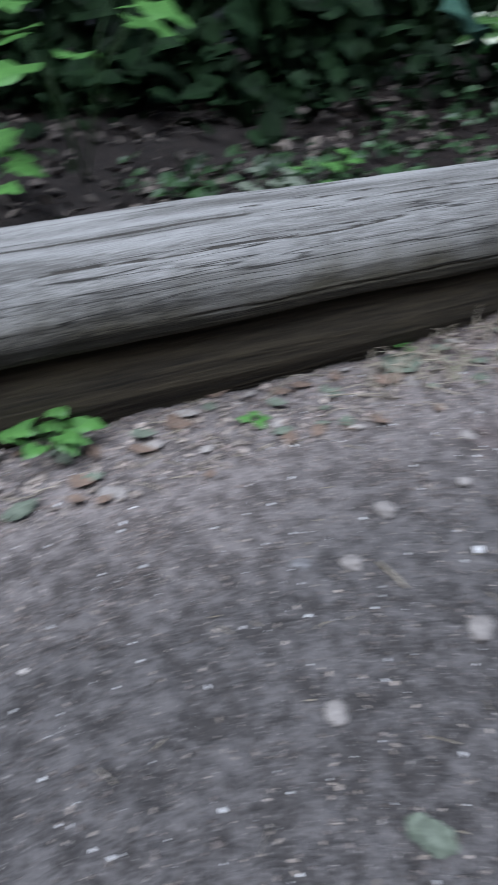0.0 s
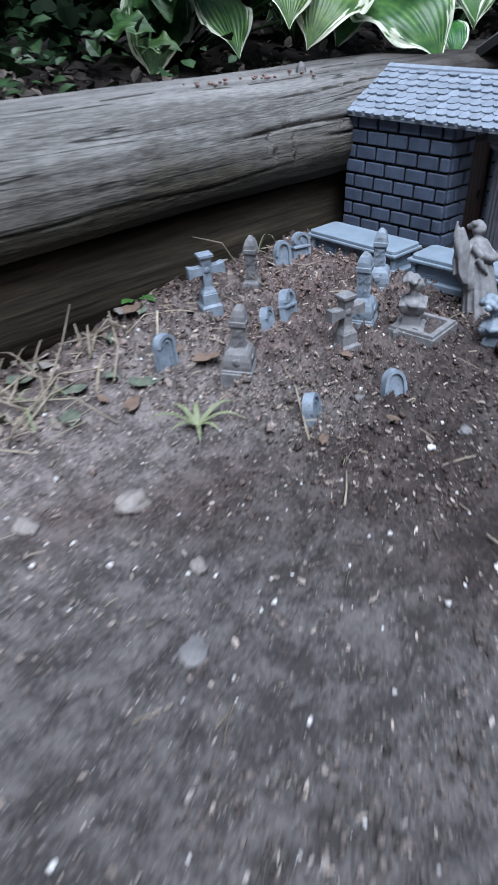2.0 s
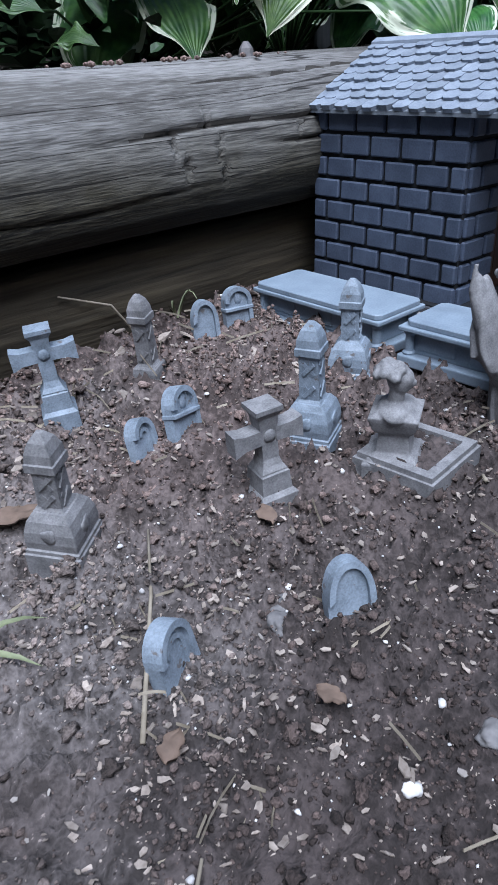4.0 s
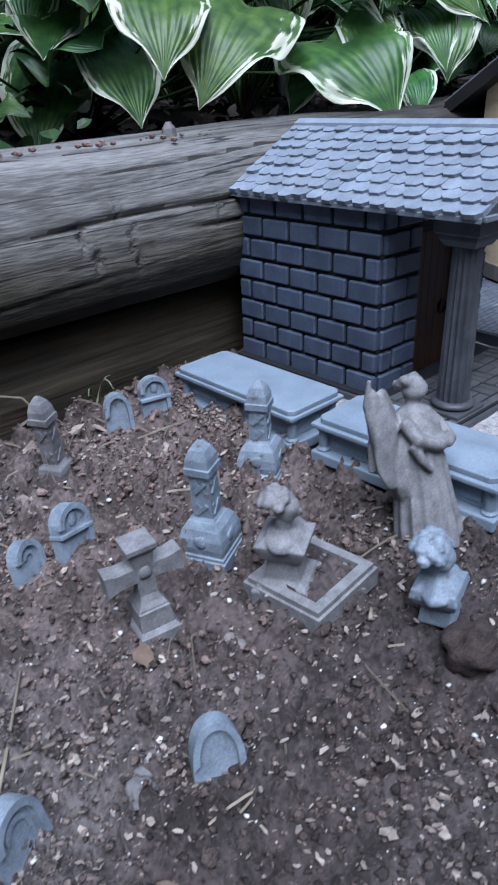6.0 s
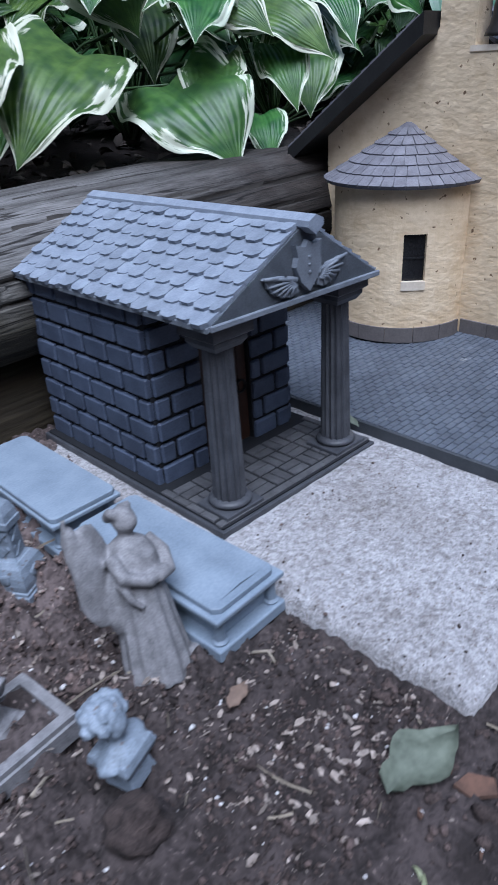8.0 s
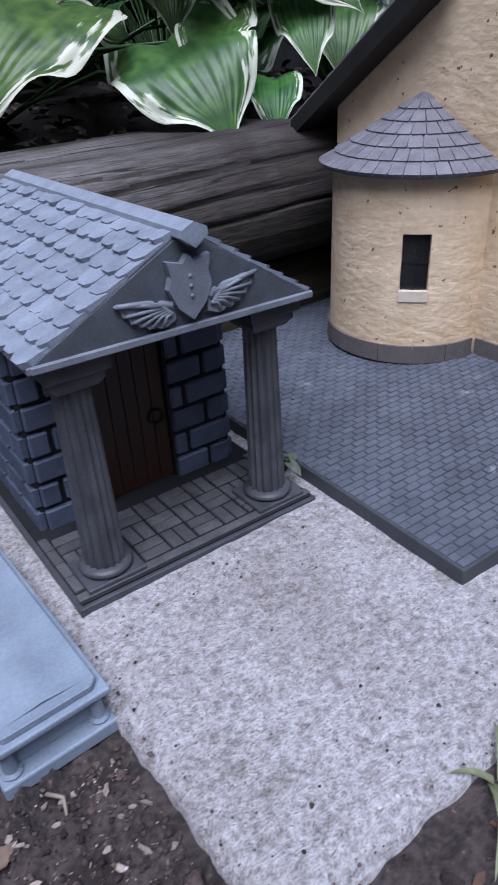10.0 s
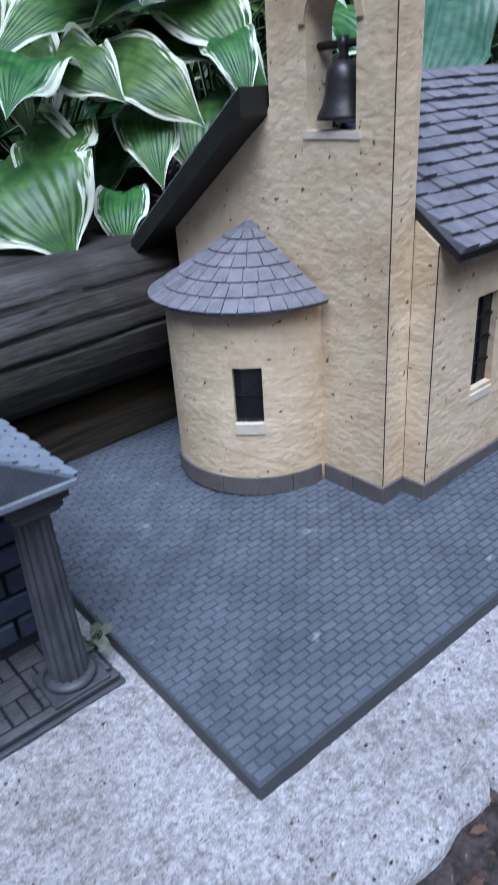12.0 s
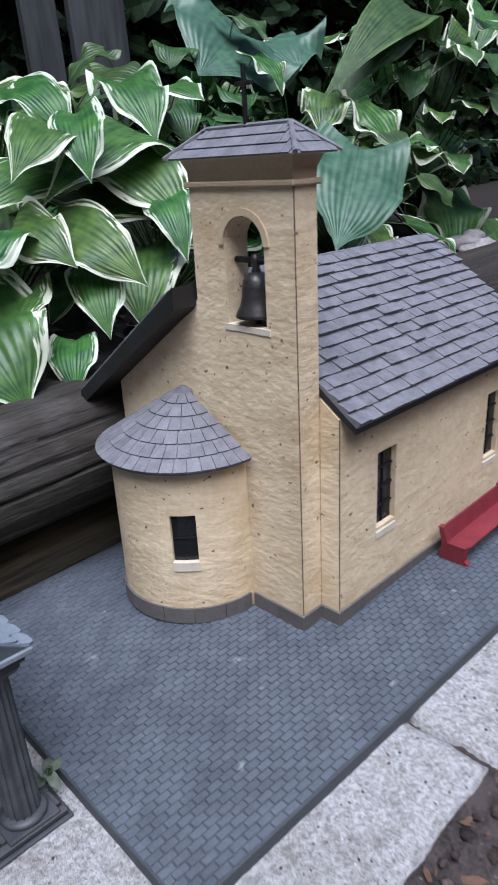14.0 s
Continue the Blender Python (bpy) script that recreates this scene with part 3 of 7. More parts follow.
def mausoleum():
    cx = 1.5705
    root = thing("mausoleum", "miniature dark grey brick mausoleum with shingled roof and columned porch", "mausoleum", (cx, 0, 0))
    # it stands a little askew and leans slightly
    root.matrix_basis = Matrix.Translation((cx, 0.63, 0.0)) @ Matrix.Rotation(math.radians(-1.2), 4, "Z") @ Matrix.Rotation(math.radians(1.0), 4, "Y") @ Matrix.Translation((0, -0.63, 0))
    x0, x1, y0, y1 = -0.0765, 0.0735, 0.631, 0.79
    z0, z1 = 0.0005, 0.148
    rng = random.Random(4)
    # core walls as the joints, with a real doorway in front
    t = 0.008
    walls = {
        "left": part("wall", boxed(x0 + 0.002, x0 + t, y0 + 0.002, y1 - 0.002, z0, z1), M_joint, root),
        "right": part("wall", boxed(x1 - t, x1 - 0.002, y0 + 0.002, y1 - 0.002, z0, z1), M_joint, root),
        "back": part("wall", boxed(x0 + t, x1 - t, y1 - t, y1 - 0.002, z0, z1), M_joint, root),
        "front": part("wall", prism(bmesh.new(), [(x0 + t, z0), (-0.0255, z0), (-0.0255, 0.122), (0.0255, 0.122), (0.0255, z0), (x1 - t, z0), (x1 - t, z1), (x0 + t, z1)], "y", y0 + 0.002, y0 + t), M_joint, root)}
    rows_n = 8
    rh = (z1 - z0) / rows_n
    long_w = 0.0318
    cache = {}

    def lay(wall, w, at, turn):
        key = (round(w, 4), rng.randrange(3))
        if key not in cache:
            cache[key] = brick_mesh(w - 0.0031, rh - 0.0031, 0.006, M_brick, seed=key[1] * 7.0)
        ob = new("brick", cache[key])
        ob.parent = walls[wall]
        ob.matrix_basis = pose(*at, 0, 0, turn)

    for r in range(rows_n):
        z = z0 + (r + 0.5) * rh
        shift = (r % 2) * 0.5
        for wall in ("left", "right", "front", "back"):
            a, b = (y0, y1) if wall in ("left", "right") else (x0 + 0.003, x1 - 0.003)
            edges, p = [a], a + long_w * (0.5 if shift else 1.0)
            while p < b - 0.006:
                edges.append(p)
                p += long_w
            edges.append(b)
            for s, e in zip(edges, edges[1:]):
                pieces = [(s, e)]
                if wall == "front" and z < 0.122:
                    pieces = [(max(s, q0), min(e, q1)) for q0, q1 in ((a, -0.0255), (0.0255, b)) if min(e, q1) - max(s, q0) > 0.004]
                for s2, e2 in pieces:
                    mid, w = (s2 + e2) / 2, e2 - s2
                    if wall == "left":
                        lay(wall, w, (x0 + 0.003 - 0.0012, mid, z), 90)
                    elif wall == "right":
                        lay(wall, w, (x1 - 0.003 + 0.0012, mid, z), 90)
                    elif wall == "front":
                        lay(wall, w, (mid, y0 + 0.003 - 0.0012, z), 0)
                    else:
                        lay(wall, w, (mid, y1 - 0.003 + 0.0012, z), 0)
    # door, set back in its opening
    door = part("door", boxed(-0.025, 0.025, y0 + 0.006, y0 + 0.0095, z0 + 0.002, 0.1215, bevel=0.0006), M_door, root, "dark brown plank door")
    for k in range(5):
        part("plank", boxed(-0.0248 + k * 0.00995, -0.0151 + k * 0.00995, y0 + 0.0048, y0 + 0.0062, z0 + 0.003, 0.121, bevel=0.0005), M_door, door)
    ring = bmesh.new()
    tube(ring, [(0.0165 + 0.0052 * math.cos(k * math.pi / 8), y0 + 0.0035, 0.054 + 0.0052 * math.sin(k * math.pi / 8)) for k in range(17)], 0.0011, 6)
    part("handle", ring, M_iron, door, "black iron ring handle", True)
    # porch floor: step, border and basket-laid bricks
    part("step", boxed(-0.0865, 0.0865, 0.55, y1 + 0.003, -0.008, 0.0012, bevel=0.0006), M_column, root)
    floor = part("porch_floor", boxed(-0.084, 0.084, 0.5525, y1, 0.0012, 0.003, bevel=0.0005), M_joint, root)
    pm = brick_mesh(0.0178, 0.0024, 0.0082, M_floor, 0.0006)
    border = brick_mesh(0.0192, 0.0024, 0.0062, M_floor, 0.0006)
    for k in range(9):
        ob = new("brick", border)
        ob.parent, ob.matrix_basis = floor, pose(-0.0752 + k * 0.0188, 0.557, 0.0032)
    for side in (-0.0805, 0.0805):
        for k in range(4):
            ob = new("brick", border)
            ob.parent, ob.matrix_basis = floor, pose(side, 0.5705 + k * 0.0152, 0.0032, 0, 0, 90) @ Matrix.Diagonal((0.76, 1, 1, 1))
    for j in range(3):
        for i in range(8):
            cxb, cyb = -0.0676 + i * 0.0193, 0.571 + j * 0.0193
            for s in (-0.0046, 0.0046):
                turned = (i + j) % 2
                ob = new("brick", pm)
                ob.parent = floor
                ob.matrix_basis = pose(cxb + (s if turned else 0), cyb + (0 if turned else s), 0.0031 + rng.uniform(-1, 1) * 0.0002, 0, 0, 90 if turned else rng.uniform(-2, 2))
    # fluted columns
    for x in (-0.0595, 0.061):
        col = part("column", lathe([(0.0122, 0.0135), (0.0122, 0.016), (0.0115, 0.06), (0.0104, 0.121), (0.0104, 0.127)], 64, flute=16, deep=0.13), M_column, root, "fluted dark grey column")
        col.location = (x, 0.571, -0.001)
        b = bmesh.new()
        box(b, -0.0185, 0.0185, -0.0165, 0.0165, 0.0035, 0.0082, bevel=0.0006)
        part("base", b, M_column, col)
        part("torus", lathe([(0.0125, 0.0082), (0.0157, 0.0093), (0.0162, 0.011), (0.0152, 0.0125), (0.0128, 0.0136)], 32), M_column, col, smooth=True)
        b = bmesh.new()
        frustum(b, [(0.0112, 0.127), (0.0145, 0.1315), (0.0145, 0.1345), (0.0175, 0.1365), (0.0175, 0.1462)])
        part("capital", b, M_column, col)
    # pediment and its winged shield
        ped = part("pediment", prism(bmesh.new(), [(-0.082, 0.146), (0.08, 0.1435), (0.08, 0.147), (0.004, 0.1945), (-0.082, 0.1495)], "y", 0.5482, 0.566), M_trim, root, "grey triangular pediment")
    cornice = part("cornice", boxed(-0.083, 0.083, 0.5456, 0.5482, -0.002, 0.002, bevel=0.0006), M_trim, ped)
    cornice.matrix_basis = pose(-0.001, 0, 0.1467, 0, 0.9, 0)
    shield = bmesh.new()
    prism(shield, [(-0.0105, 0.183), (-0.0015, 0.1805), (0.002, 0.1845), (0.0055, 0.1805), (0.0145, 0.183), (0.0125, 0.175), (0.0145, 0.169), (0.01, 0.159), (0.002, 0.1515), (-0.006, 0.159), (-0.0105, 0.169), (-0.0085, 0.175)], "y", 0.5437, 0.5492)
    sh = part("shield", shield, M_trim, ped)
    for k in range(3):
        b = bmesh.new()
        blob(b, (0.002, 0.5435, 0.164 + k * 0.005), (0.0013, 0.0009, 0.0013), 0.05, sub=1)
        part("boss", b, M_trim, sh, smooth=True)
    for s in (-1, 1):
        edge = [(0.018, 0.151), (0.0245, 0.152), (0.0295, 0.1542), (0.0338, 0.157), (0.0375, 0.161), (0.041, 0.167)]
        shape = [(0.0095, 0.1535)] + [q for i, e in enumerate(edge) for q in ((e[0] - 0.0022, e[1] - 0.0002 + 0.0012 * (i > 0)), e)] + [(0.0335, 0.1672), (0.025, 0.1655), (0.0165, 0.163), (0.0105, 0.162)]
        wing = part("wing", prism(bmesh.new(), [(0.002 + s * u, v) for u, v in shape], "y", 0.5455, 0.5483), M_trim, ped)
        for i, e in enumerate(edge):
            b = bmesh.new()
            tube(b, [(0.002 + s * (0.0115 + 0.0012 * i), 0.5453, 0.1575 + 0.0009 * i), (0.002 + s * (e[0] + 0.012) / 2, 0.5445, (e[1] + 0.1605) / 2 + 0.001), (0.002 + s * (e[0] - 0.001), 0.5453, e[1] + 0.0006)], 0.0014, 6, 0.0009)
            part("feather", b, M_trim, wing, smooth=True)
        b = bmesh.new()
        tube(b, [(0.002 + s * 0.0105, 0.5452, 0.161), (0.002 + s * 0.018, 0.55, 0.1632), (0.002 + s * 0.03, 0.5449, 0.1662), (0.002 + s * 0.0405, 0.5453, 0.1675)], 0.0019, 7, 0.0012)
        part("wing_edge", b, M_trim, ped, smooth=True)
    # roof: two decks, shingles, verge and ridge cap
    eave_l, eave_r, ridge = Vector((-0.0845, 0, 0.148)), Vector((0.0825, 0, 0.1448)), Vector((0.004, 0, 0.196))
    ya, yb = 0.5495, 0.7905
    deck = bmesh.new()
    prism(deck, [(eave_l.x, eave_l.z), (ridge.x, ridge.z), (eave_r.x, eave_r.z), (eave_r.x, eave_r.z - 0.003), (ridge.x, ridge.z - 0.0045), (eave_l.x, eave_l.z - 0.003)], "y", ya, yb)
    roof = part("roof", deck, M_trim, root, "slate blue shingled gable roof")
    sm = tile_mesh(0.0156, 0.0162, 0.0027, 0.0038, M_roof)
    up = ridge - eave_l
    lay_shingles(roof, sm, shingle_frames((eave_l.x - 0.001, yb, eave_l.z), (0, -1, 0), (up.x, 0, up.z), yb - ya, up.length - 0.002, 0.0155, 0.0122, rng))
    up = ridge - eave_r
    join_meshes("far_shingles", sm, list(shingle_frames((eave_r.x + 0.001, ya, eave_r.z), (0, 1, 0), (up.x, 0, up.z), yb - ya, up.length - 0.002, 0.0155, 0.0122, rng)), M_roof, roof)
    b = bmesh.new()
    prism(b, [(-0.0035, 0.1935), (-0.003, 0.1972), (0.004, 0.2005), (0.011, 0.1972), (0.0115, 0.1935), (0.004, 0.188)], "y", ya - 0.0105, yb)
    part("ridge_cap", b, M_roof, roof)
    return root


mausoleum()


# ---- the little church ----
def church():
    root = thing("church", "miniature cream rendered church with bell gable and slate roofs", "church", (0, 0, 0))
    # the model leans a little on its plate
    root.matrix_basis = Matrix.Translation((1.93, 0.6, 0.0082)) @ Matrix.Rotation(math.radians(1.6), 4, Vector((0.66, 0.75, 0))) @ Matrix.Translation((-1.93, -0.6, -0.0095))
    rng = random.Random(8)
    zf = 0.0095
    fx0, fx1 = 1.9, 1.926            # thickness of the front wall
    ya, yt, yb = 0.547, 0.66, 0.7935   # tower corner, tower's other edge, far corner
    ztop = 0.392
    nx_corner = 1.9265
    zs = 0.284                        # sill of the bell opening
    oa, ob_ = 0.578, 0.622            # bell opening
    zc = 0.349
    # front wall with the bell opening cut through
    bm = bmesh.new()
    prism(bm, [(ya, zf), (yb, zf), (yb, 0.2085), (yt + 0.006, 0.2925), (yt, 0.302), (yt, zs), (ya, zs)], "x", fx0, fx1)
    box(bm, fx0, fx1, ya, oa, zs, ztop)
    box(bm, fx0, fx1, ob_, yt, zs, ztop)
    r = (ob_ - oa) / 2
    arch = [((oa + ob_) / 2 + r * math.cos(math.pi * k / 14), zc + r * math.sin(math.pi * k / 14)) for k in range(15)]
    prism(bm, [(oa, ztop), (oa, zc)] + arch[::-1][1:-1] + [(ob_, zc), (ob_, ztop)], "x", fx0, fx1)
    front = part("front_wall", bm, M_wall, root, "cream rendered bell gable wall")
    b = bmesh.new()
    for k in range(14):
        for (r0, r1) in ((r + 0.0004, r + 0.006),):
            q0, q1 = math.pi * k / 14, math.pi * (k + 1) / 14
            c = (oa + ob_) / 2
            prism(b, [(c + r0 * math.cos(q0), zc + r0 * math.sin(q0)), (c + r1 * math.cos(q0), zc + r1 * math.sin(q0)), (c + r1 * math.cos(q1), zc + r1 * math.sin(q1)), (c + r0 * math.cos(q1), zc + r0 * math.sin(q1))], "x", fx0 - 0.0016, fx0 + 0.002)
    bmesh.ops.remove_doubles(b, verts=b.verts, dist=1e-5)
    part("arch_trim", b, M_cream, front)
    b = bmesh.new()
    prism(b, [(oa - 0.004, zs - 0.004), (ob_ + 0.004, zs - 0.004), (ob_ + 0.004, zs + 0.001), (oa - 0.004, zs + 0.001)], "x", fx0 - 0.001, fx1 - 0.001)
    part("sill", b, M_sill, front, "pale sloping sill")
    # bell on its headstock
    cy = (oa + ob_) / 2
    bell = part("bell", lathe([(0.0185, 0.2915), (0.0178, 0.2945), (0.0145, 0.3005), (0.0128, 0.3075), (0.0122, 0.315), (0.0112, 0.321), (0.0082, 0.3252), (0.004, 0.3272), (0.0015, 0.3276)], 28), M_bell, root, "dark bronze bell in the arch", True)
    bell.location = (1.913, cy, 0)
    part("crown", lathe([(0.003, 0.323), (0.0042, 0.327), (0.003, 0.331), (0.0042, 0.335), (0.0035, 0.341)], 12), M_bell, bell, smooth=True)
    part("clapper", lathe([(0.001, 0.289), (0.003, 0.2865), (0.0018, 0.2845)], 10), M_bell, bell, smooth=True)
    b = bmesh.new()
    tube(b, [(1.913, oa - 0.004, 0.336), (1.913, ob_ + 0.004, 0.336)], 0.0026, 8)
    part("headstock", b, M_iron, root, smooth=True)
    # moulding and flared neck under the cap
    part("moulding", boxed(fx0 - 0.0035, fx1 + 0.0035, ya - 0.0035, yt + 0.0035, ztop, ztop + 0.0045, bevel=0.0012), M_cream, root)
    b = bmesh.new()
    rings = []
    for k, z in ((0.0, 0.3965), (0.0005, 0.404), (0.004, 0.4125), (0.0065, 0.4135)):
        rings.append([b.verts.new(p) for p in ((fx0 - k, ya - k, z), (fx1 + k, ya - k, z), (fx1 + k, yt + k, z), (fx0 - k, yt + k, z))])
    for p, q in zip(rings, rings[1:]):
        for i in range(4):
            b.faces.new((p[i], p[(i + 1) % 4], q[(i + 1) % 4], q[i]))
    b.faces.new(rings[0][::-1])
    b.faces.new(rings[-1])
    part("neck", b, M_cream, root)
    # hipped cap
    cx0, cx1, cy0, cy1, zb, zr = fx0 - 0.0125, fx1 + 0.0125, ya - 0.014, yt + 0.014, 0.4135, 0.434
    mx = (cx0 + cx1) / 2
    hip = 0.026
    b = bmesh.new()
    v = [b.verts.new(p) for p in ((cx0, cy0, zb), (cx1, cy0, zb), (cx1, cy1, zb), (cx0, cy1, zb), (mx, cy0 + hip, zr), (mx, cy1 - hip, zr))]
    for f in ((0, 1, 4), (1, 2, 5, 4), (2, 3, 5), (3, 0, 4, 5), (3, 2, 1, 0)):
        b.faces.new([v[i] for i in f])
    cap = part("cap_roof", b, M_slate, root, "hipped slate cap over the bell gable")
    tm = tile_mesh(0.0135, 0.0125, 0.0009, 0.0004, M_slate)
    half = mx - cx0
    n_rows = 3
    for face in ("front", "back", "south", "north"):
        for rr in range(n_rows):
            k = rr / n_rows
            z = zb + (zr - zb) * k
            if face in ("front", "back"):
                a, c = cy0 + hip * k, cy1 - hip * k
                x = cx0 + half * k if face == "front" else cx1 - half * k
                upv = Vector((half if face == "front" else -half, 0, zr - zb)).normalized()
                al = Vector((0, -1, 0)) if face == "front" else Vector((0, 1, 0))
            else:
                a, c = cx0 + half * k, cx1 - half * k
                y = cy0 + hip * k if face == "south" else cy1 - hip * k
                upv = Vector((0, hip if face == "south" else -hip, zr - zb)).normalized()
                al = Vector((1, 0, 0)) if face == "south" else Vector((-1, 0, 0))
            n = max(1, round((c - a) / 0.0135))
            w = (c - a) / n
            out = al.cross(upv)
            for i in range(n):
                q = a + (i + 0.5) * w + (0.2 * w if i == 0 and n > 1 else -0.2 * w if i == n - 1 and n > 1 else 0)
                p = Vector((x, q, z)) if face in ("front", "back") else Vector((q, y, z))
                ob = new("shingle", tm)
                ob.parent = cap
                ob.matrix_basis = Matrix.Translation(p) @ Matrix((al, upv, out)).transposed().to_4x4() @ Matrix.Diagonal((w / 0.0137 * (0.56 if i in (0, n - 1) else 1), 0.78 if face in ("front", "back") else 0.85, 1, 1))
    for p in ((cx0, cy0), (cx1, cy0), (cx0, cy1), (cx1, cy1)):
        b = bmesh.new()
        tube(b, [(p[0], p[1], zb + 0.0008), (mx, cy0 + hip if p[1] == cy0 else cy1 - hip, zr + 0.0006)], 0.0019, 6)
        part("hip_cap", b, M_slate, cap)
    b = bmesh.new()
    tube(b, [(mx, cy0 + hip, zr + 0.0006), (mx, cy1 - hip, zr + 0.0006)], 0.0019, 6)
    part("ridge_cap", b, M_slate, cap)
    for x, y, z1 in ((fx0 + 0.0004, ya - 0.0002, ztop), (nx_corner, 0.5263, 0.212)):
        part("corner_joint", boxed(x - 0.00035, x + 0.00035, y - 0.0003, y + 0.0006, 0.0262, z1), M_fascia, root)
    cross = bmesh.new()
    box(cross, mx - 0.0016, mx + 0.0016, 0.6028, 0.6058, 0.432, 0.476, bevel=0.0004)
    box(cross, mx - 0.0016, mx + 0.0016, 0.5955, 0.6028, 0.4615, 0.4645, bevel=0.0004)
    box(cross, mx - 0.0016, mx + 0.0016, 0.6058, 0.613, 0.4615, 0.4645, bevel=0.0004)
    part("cross", cross, M_iron, root, "small dark iron cross on the cap")
    # nave: walls with a window through the long side
    nx0, nx1, ny0, ny1 = 1.926, 2.262, 0.5265, 0.797
    zw = 0.212
    wins = ((1.982, 2.0115), (2.186, 2.2155))
    wz0, wz1 = 0.088, 0.164
    bm = bmesh.new()
    edges = [nx0 + 0.008] + [e for w in wins for e in w] + [nx1]
    for i in range(0, len(edges), 2):
        box(bm, edges[i], edges[i + 1], ny0, ny0 + 0.008, zf, zw)
    for a, c in wins:
        box(bm, a, c, ny0, ny0 + 0.008, zf, wz0)
        box(bm, a, c, ny0, ny0 + 0.008, wz1, zw)
    prism(bm, [(ny0, zf), (ya - 0.0005, zf), (ya - 0.0005, 0.2265), (ny0, zw)], "x", nx0, nx0 + 0.008)
    box(bm, nx0 + 0.001, nx1, ny1 - 0.008, ny1, zf, zw)
    prism(bm, [(ny0 + 0.008, zf), (ny1 - 0.008, zf), (ny1 - 0.008, zw + 0.004), (0.6615, 0.311), (ny0 + 0.008, zw + 0.004)], "x", nx1 - 0.008, nx1)
    bmesh.ops.remove_doubles(bm, verts=bm.verts, dist=1e-5)
    nave = part("nave_wall", bm, M_wall, root)
    for a, c in wins:
        win = part("window", boxed(a, c, ny0 + 0.0055, ny0 + 0.007, wz0, wz1), M_glass, nave, "dark window with glazing bars")
        for k in range(1, 4):
            z = wz0 + (wz1 - wz0) * k / 4
            part("glazing_bar", boxed(a, c, ny0 + 0.004, ny0 + 0.0056, z - 0.0008, z + 0.0008), M_iron, win)
        part("glazing_bar", boxed((a + c) / 2 - 0.0008, (a + c) / 2 + 0.0008, ny0 + 0.0042, ny0 + 0.0057, wz0, wz1), M_iron, win)
        s = bmesh.new()
        prism(s, [(ny0 - 0.001, wz0 - 0.011), (ny0 - 0.001, wz0 - 0.0045), (ny0 + 0.004, wz0 + 0.001), (ny0 + 0.004, wz0 - 0.011)], "x", a - 0.001, c + 0.001)
        part("sill", s, M_sill, win, "pale sloping sill")
    # nave roof
    ey0, ey1, ez, ry, rz = 0.5105, 0.832, 0.2085, 0.66, 0.3165
    slope = (rz - ez) / (ry - ey0)
    ezb = rz - slope * (ey1 - ry)
    rx0, rx1 = fx1 + 0.001, 2.271
    b = bmesh.new()
    prism(b, [(ey0, ez), (ry, rz), (ey1, ezb), (ey1, ezb - 0.006), (ry, rz - 0.009), (ey0, ez - 0.006)], "x", rx0, rx1)
    roof = part("nave_roof", b, M_fascia, root, "steep slate nave roof with black edge boards")
    b = bmesh.new()
    zt = rz - slope * (yt + 0.002 - ry)
    prism(b, [(yt + 0.002, zt), (ey1, ezb), (ey1 + 0.002, ezb - 0.017), (yt + 0.002, zt - 0.019)], "x", fx0 - 0.026, rx0)
    part("verge_board", b, M_fascia, roof)
    tm2 = tile_mesh(0.0165, 0.0165, 0.0041, 0.0007, M_slate)
    upv = Vector((0, ry - ey0, rz - ez))
    lay_shingles(roof, tm2, shingle_frames((rx0, ey0 - 0.0015, ez), (1, 0, 0), upv, rx1 - rx0, upv.length, 0.0165, 0.0128, rng, 0.0003))
    upb = Vector((0, ry - ey1, rz - ezb))
    tm3 = tile_mesh(0.0165, 0.0165, 0.0021, 0.0007, M_slate_far)
    join_meshes("far_shingles", tm3, [f for f in shingle_frames((rx1, ey1 + 0.0015, ezb), (-1, 0, 0), upb, rx1 - fx0 + 0.024, upb.length, 0.0165, 0.0128, rng, 0.0003) if f[0].translation.x > rx0 + 0.008 or f[0].translation.y > yt + 0.016], M_slate_far, roof)
    b = bmesh.new()
    tube(b, [(rx0, ry, rz + 0.0005), (rx1, ry, rz + 0.0005)], 0.0026, 8)
    part("ridge_cap", b, M_slate, roof)
    # round apse stair with its cone
    ax, ay, ar = 1.895, 0.685, 0.074
    wa = math.radians(223)
    dw = 0.0117 / ar
    bm = bmesh.new()

    def curved(a0, a1, z0, z1, ro=ar, ri=ar - 0.006):
        n = max(2, int((a1 - a0) / 0.075))
        grid = []
        for i in range(n + 1):
            a = a0 + (a1 - a0) * i / n
            grid.append([bm.verts.new((ax + q * math.cos(a), ay + q * math.sin(a), z)) for q, z in ((ro, z0), (ro, z1), (ri, z1), (ri, z0))])
        for p, q in zip(grid, grid[1:]):
            for i in range(4):
                bm.faces.new((p[i], p[(i + 1) % 4], q[(i + 1) % 4], q[i]))
        bm.faces.new(grid[0])
        bm.faces.new(grid[-1][::-1])

    h0, h1 = math.radians(85), math.radians(275)
    az0, az1 = 0.0745, 0.1225
    curved(h0, wa - dw, zf, 0.172)
    curved(wa + dw, h1, zf, 0.172)
    curved(wa - dw, wa + dw, zf, az0)
    curved(wa - dw, wa + dw, az1, 0.172)
    apse = part("apse_wall", bm, M_wall, root, "cream rendered half-round apse")
    bm = bmesh.new()
    curved(wa - dw, wa + dw, az0, az1, ar - 0.0042, ar - 0.0056)
    win = part("window", bm, M_glass, apse, "small dark window")
    bm = bmesh.new()
    curved(wa - dw, wa + dw, (az0 + az1) / 2 - 0.0008, (az0 + az1) / 2 + 0.0008, ar - 0.003, ar - 0.0044)
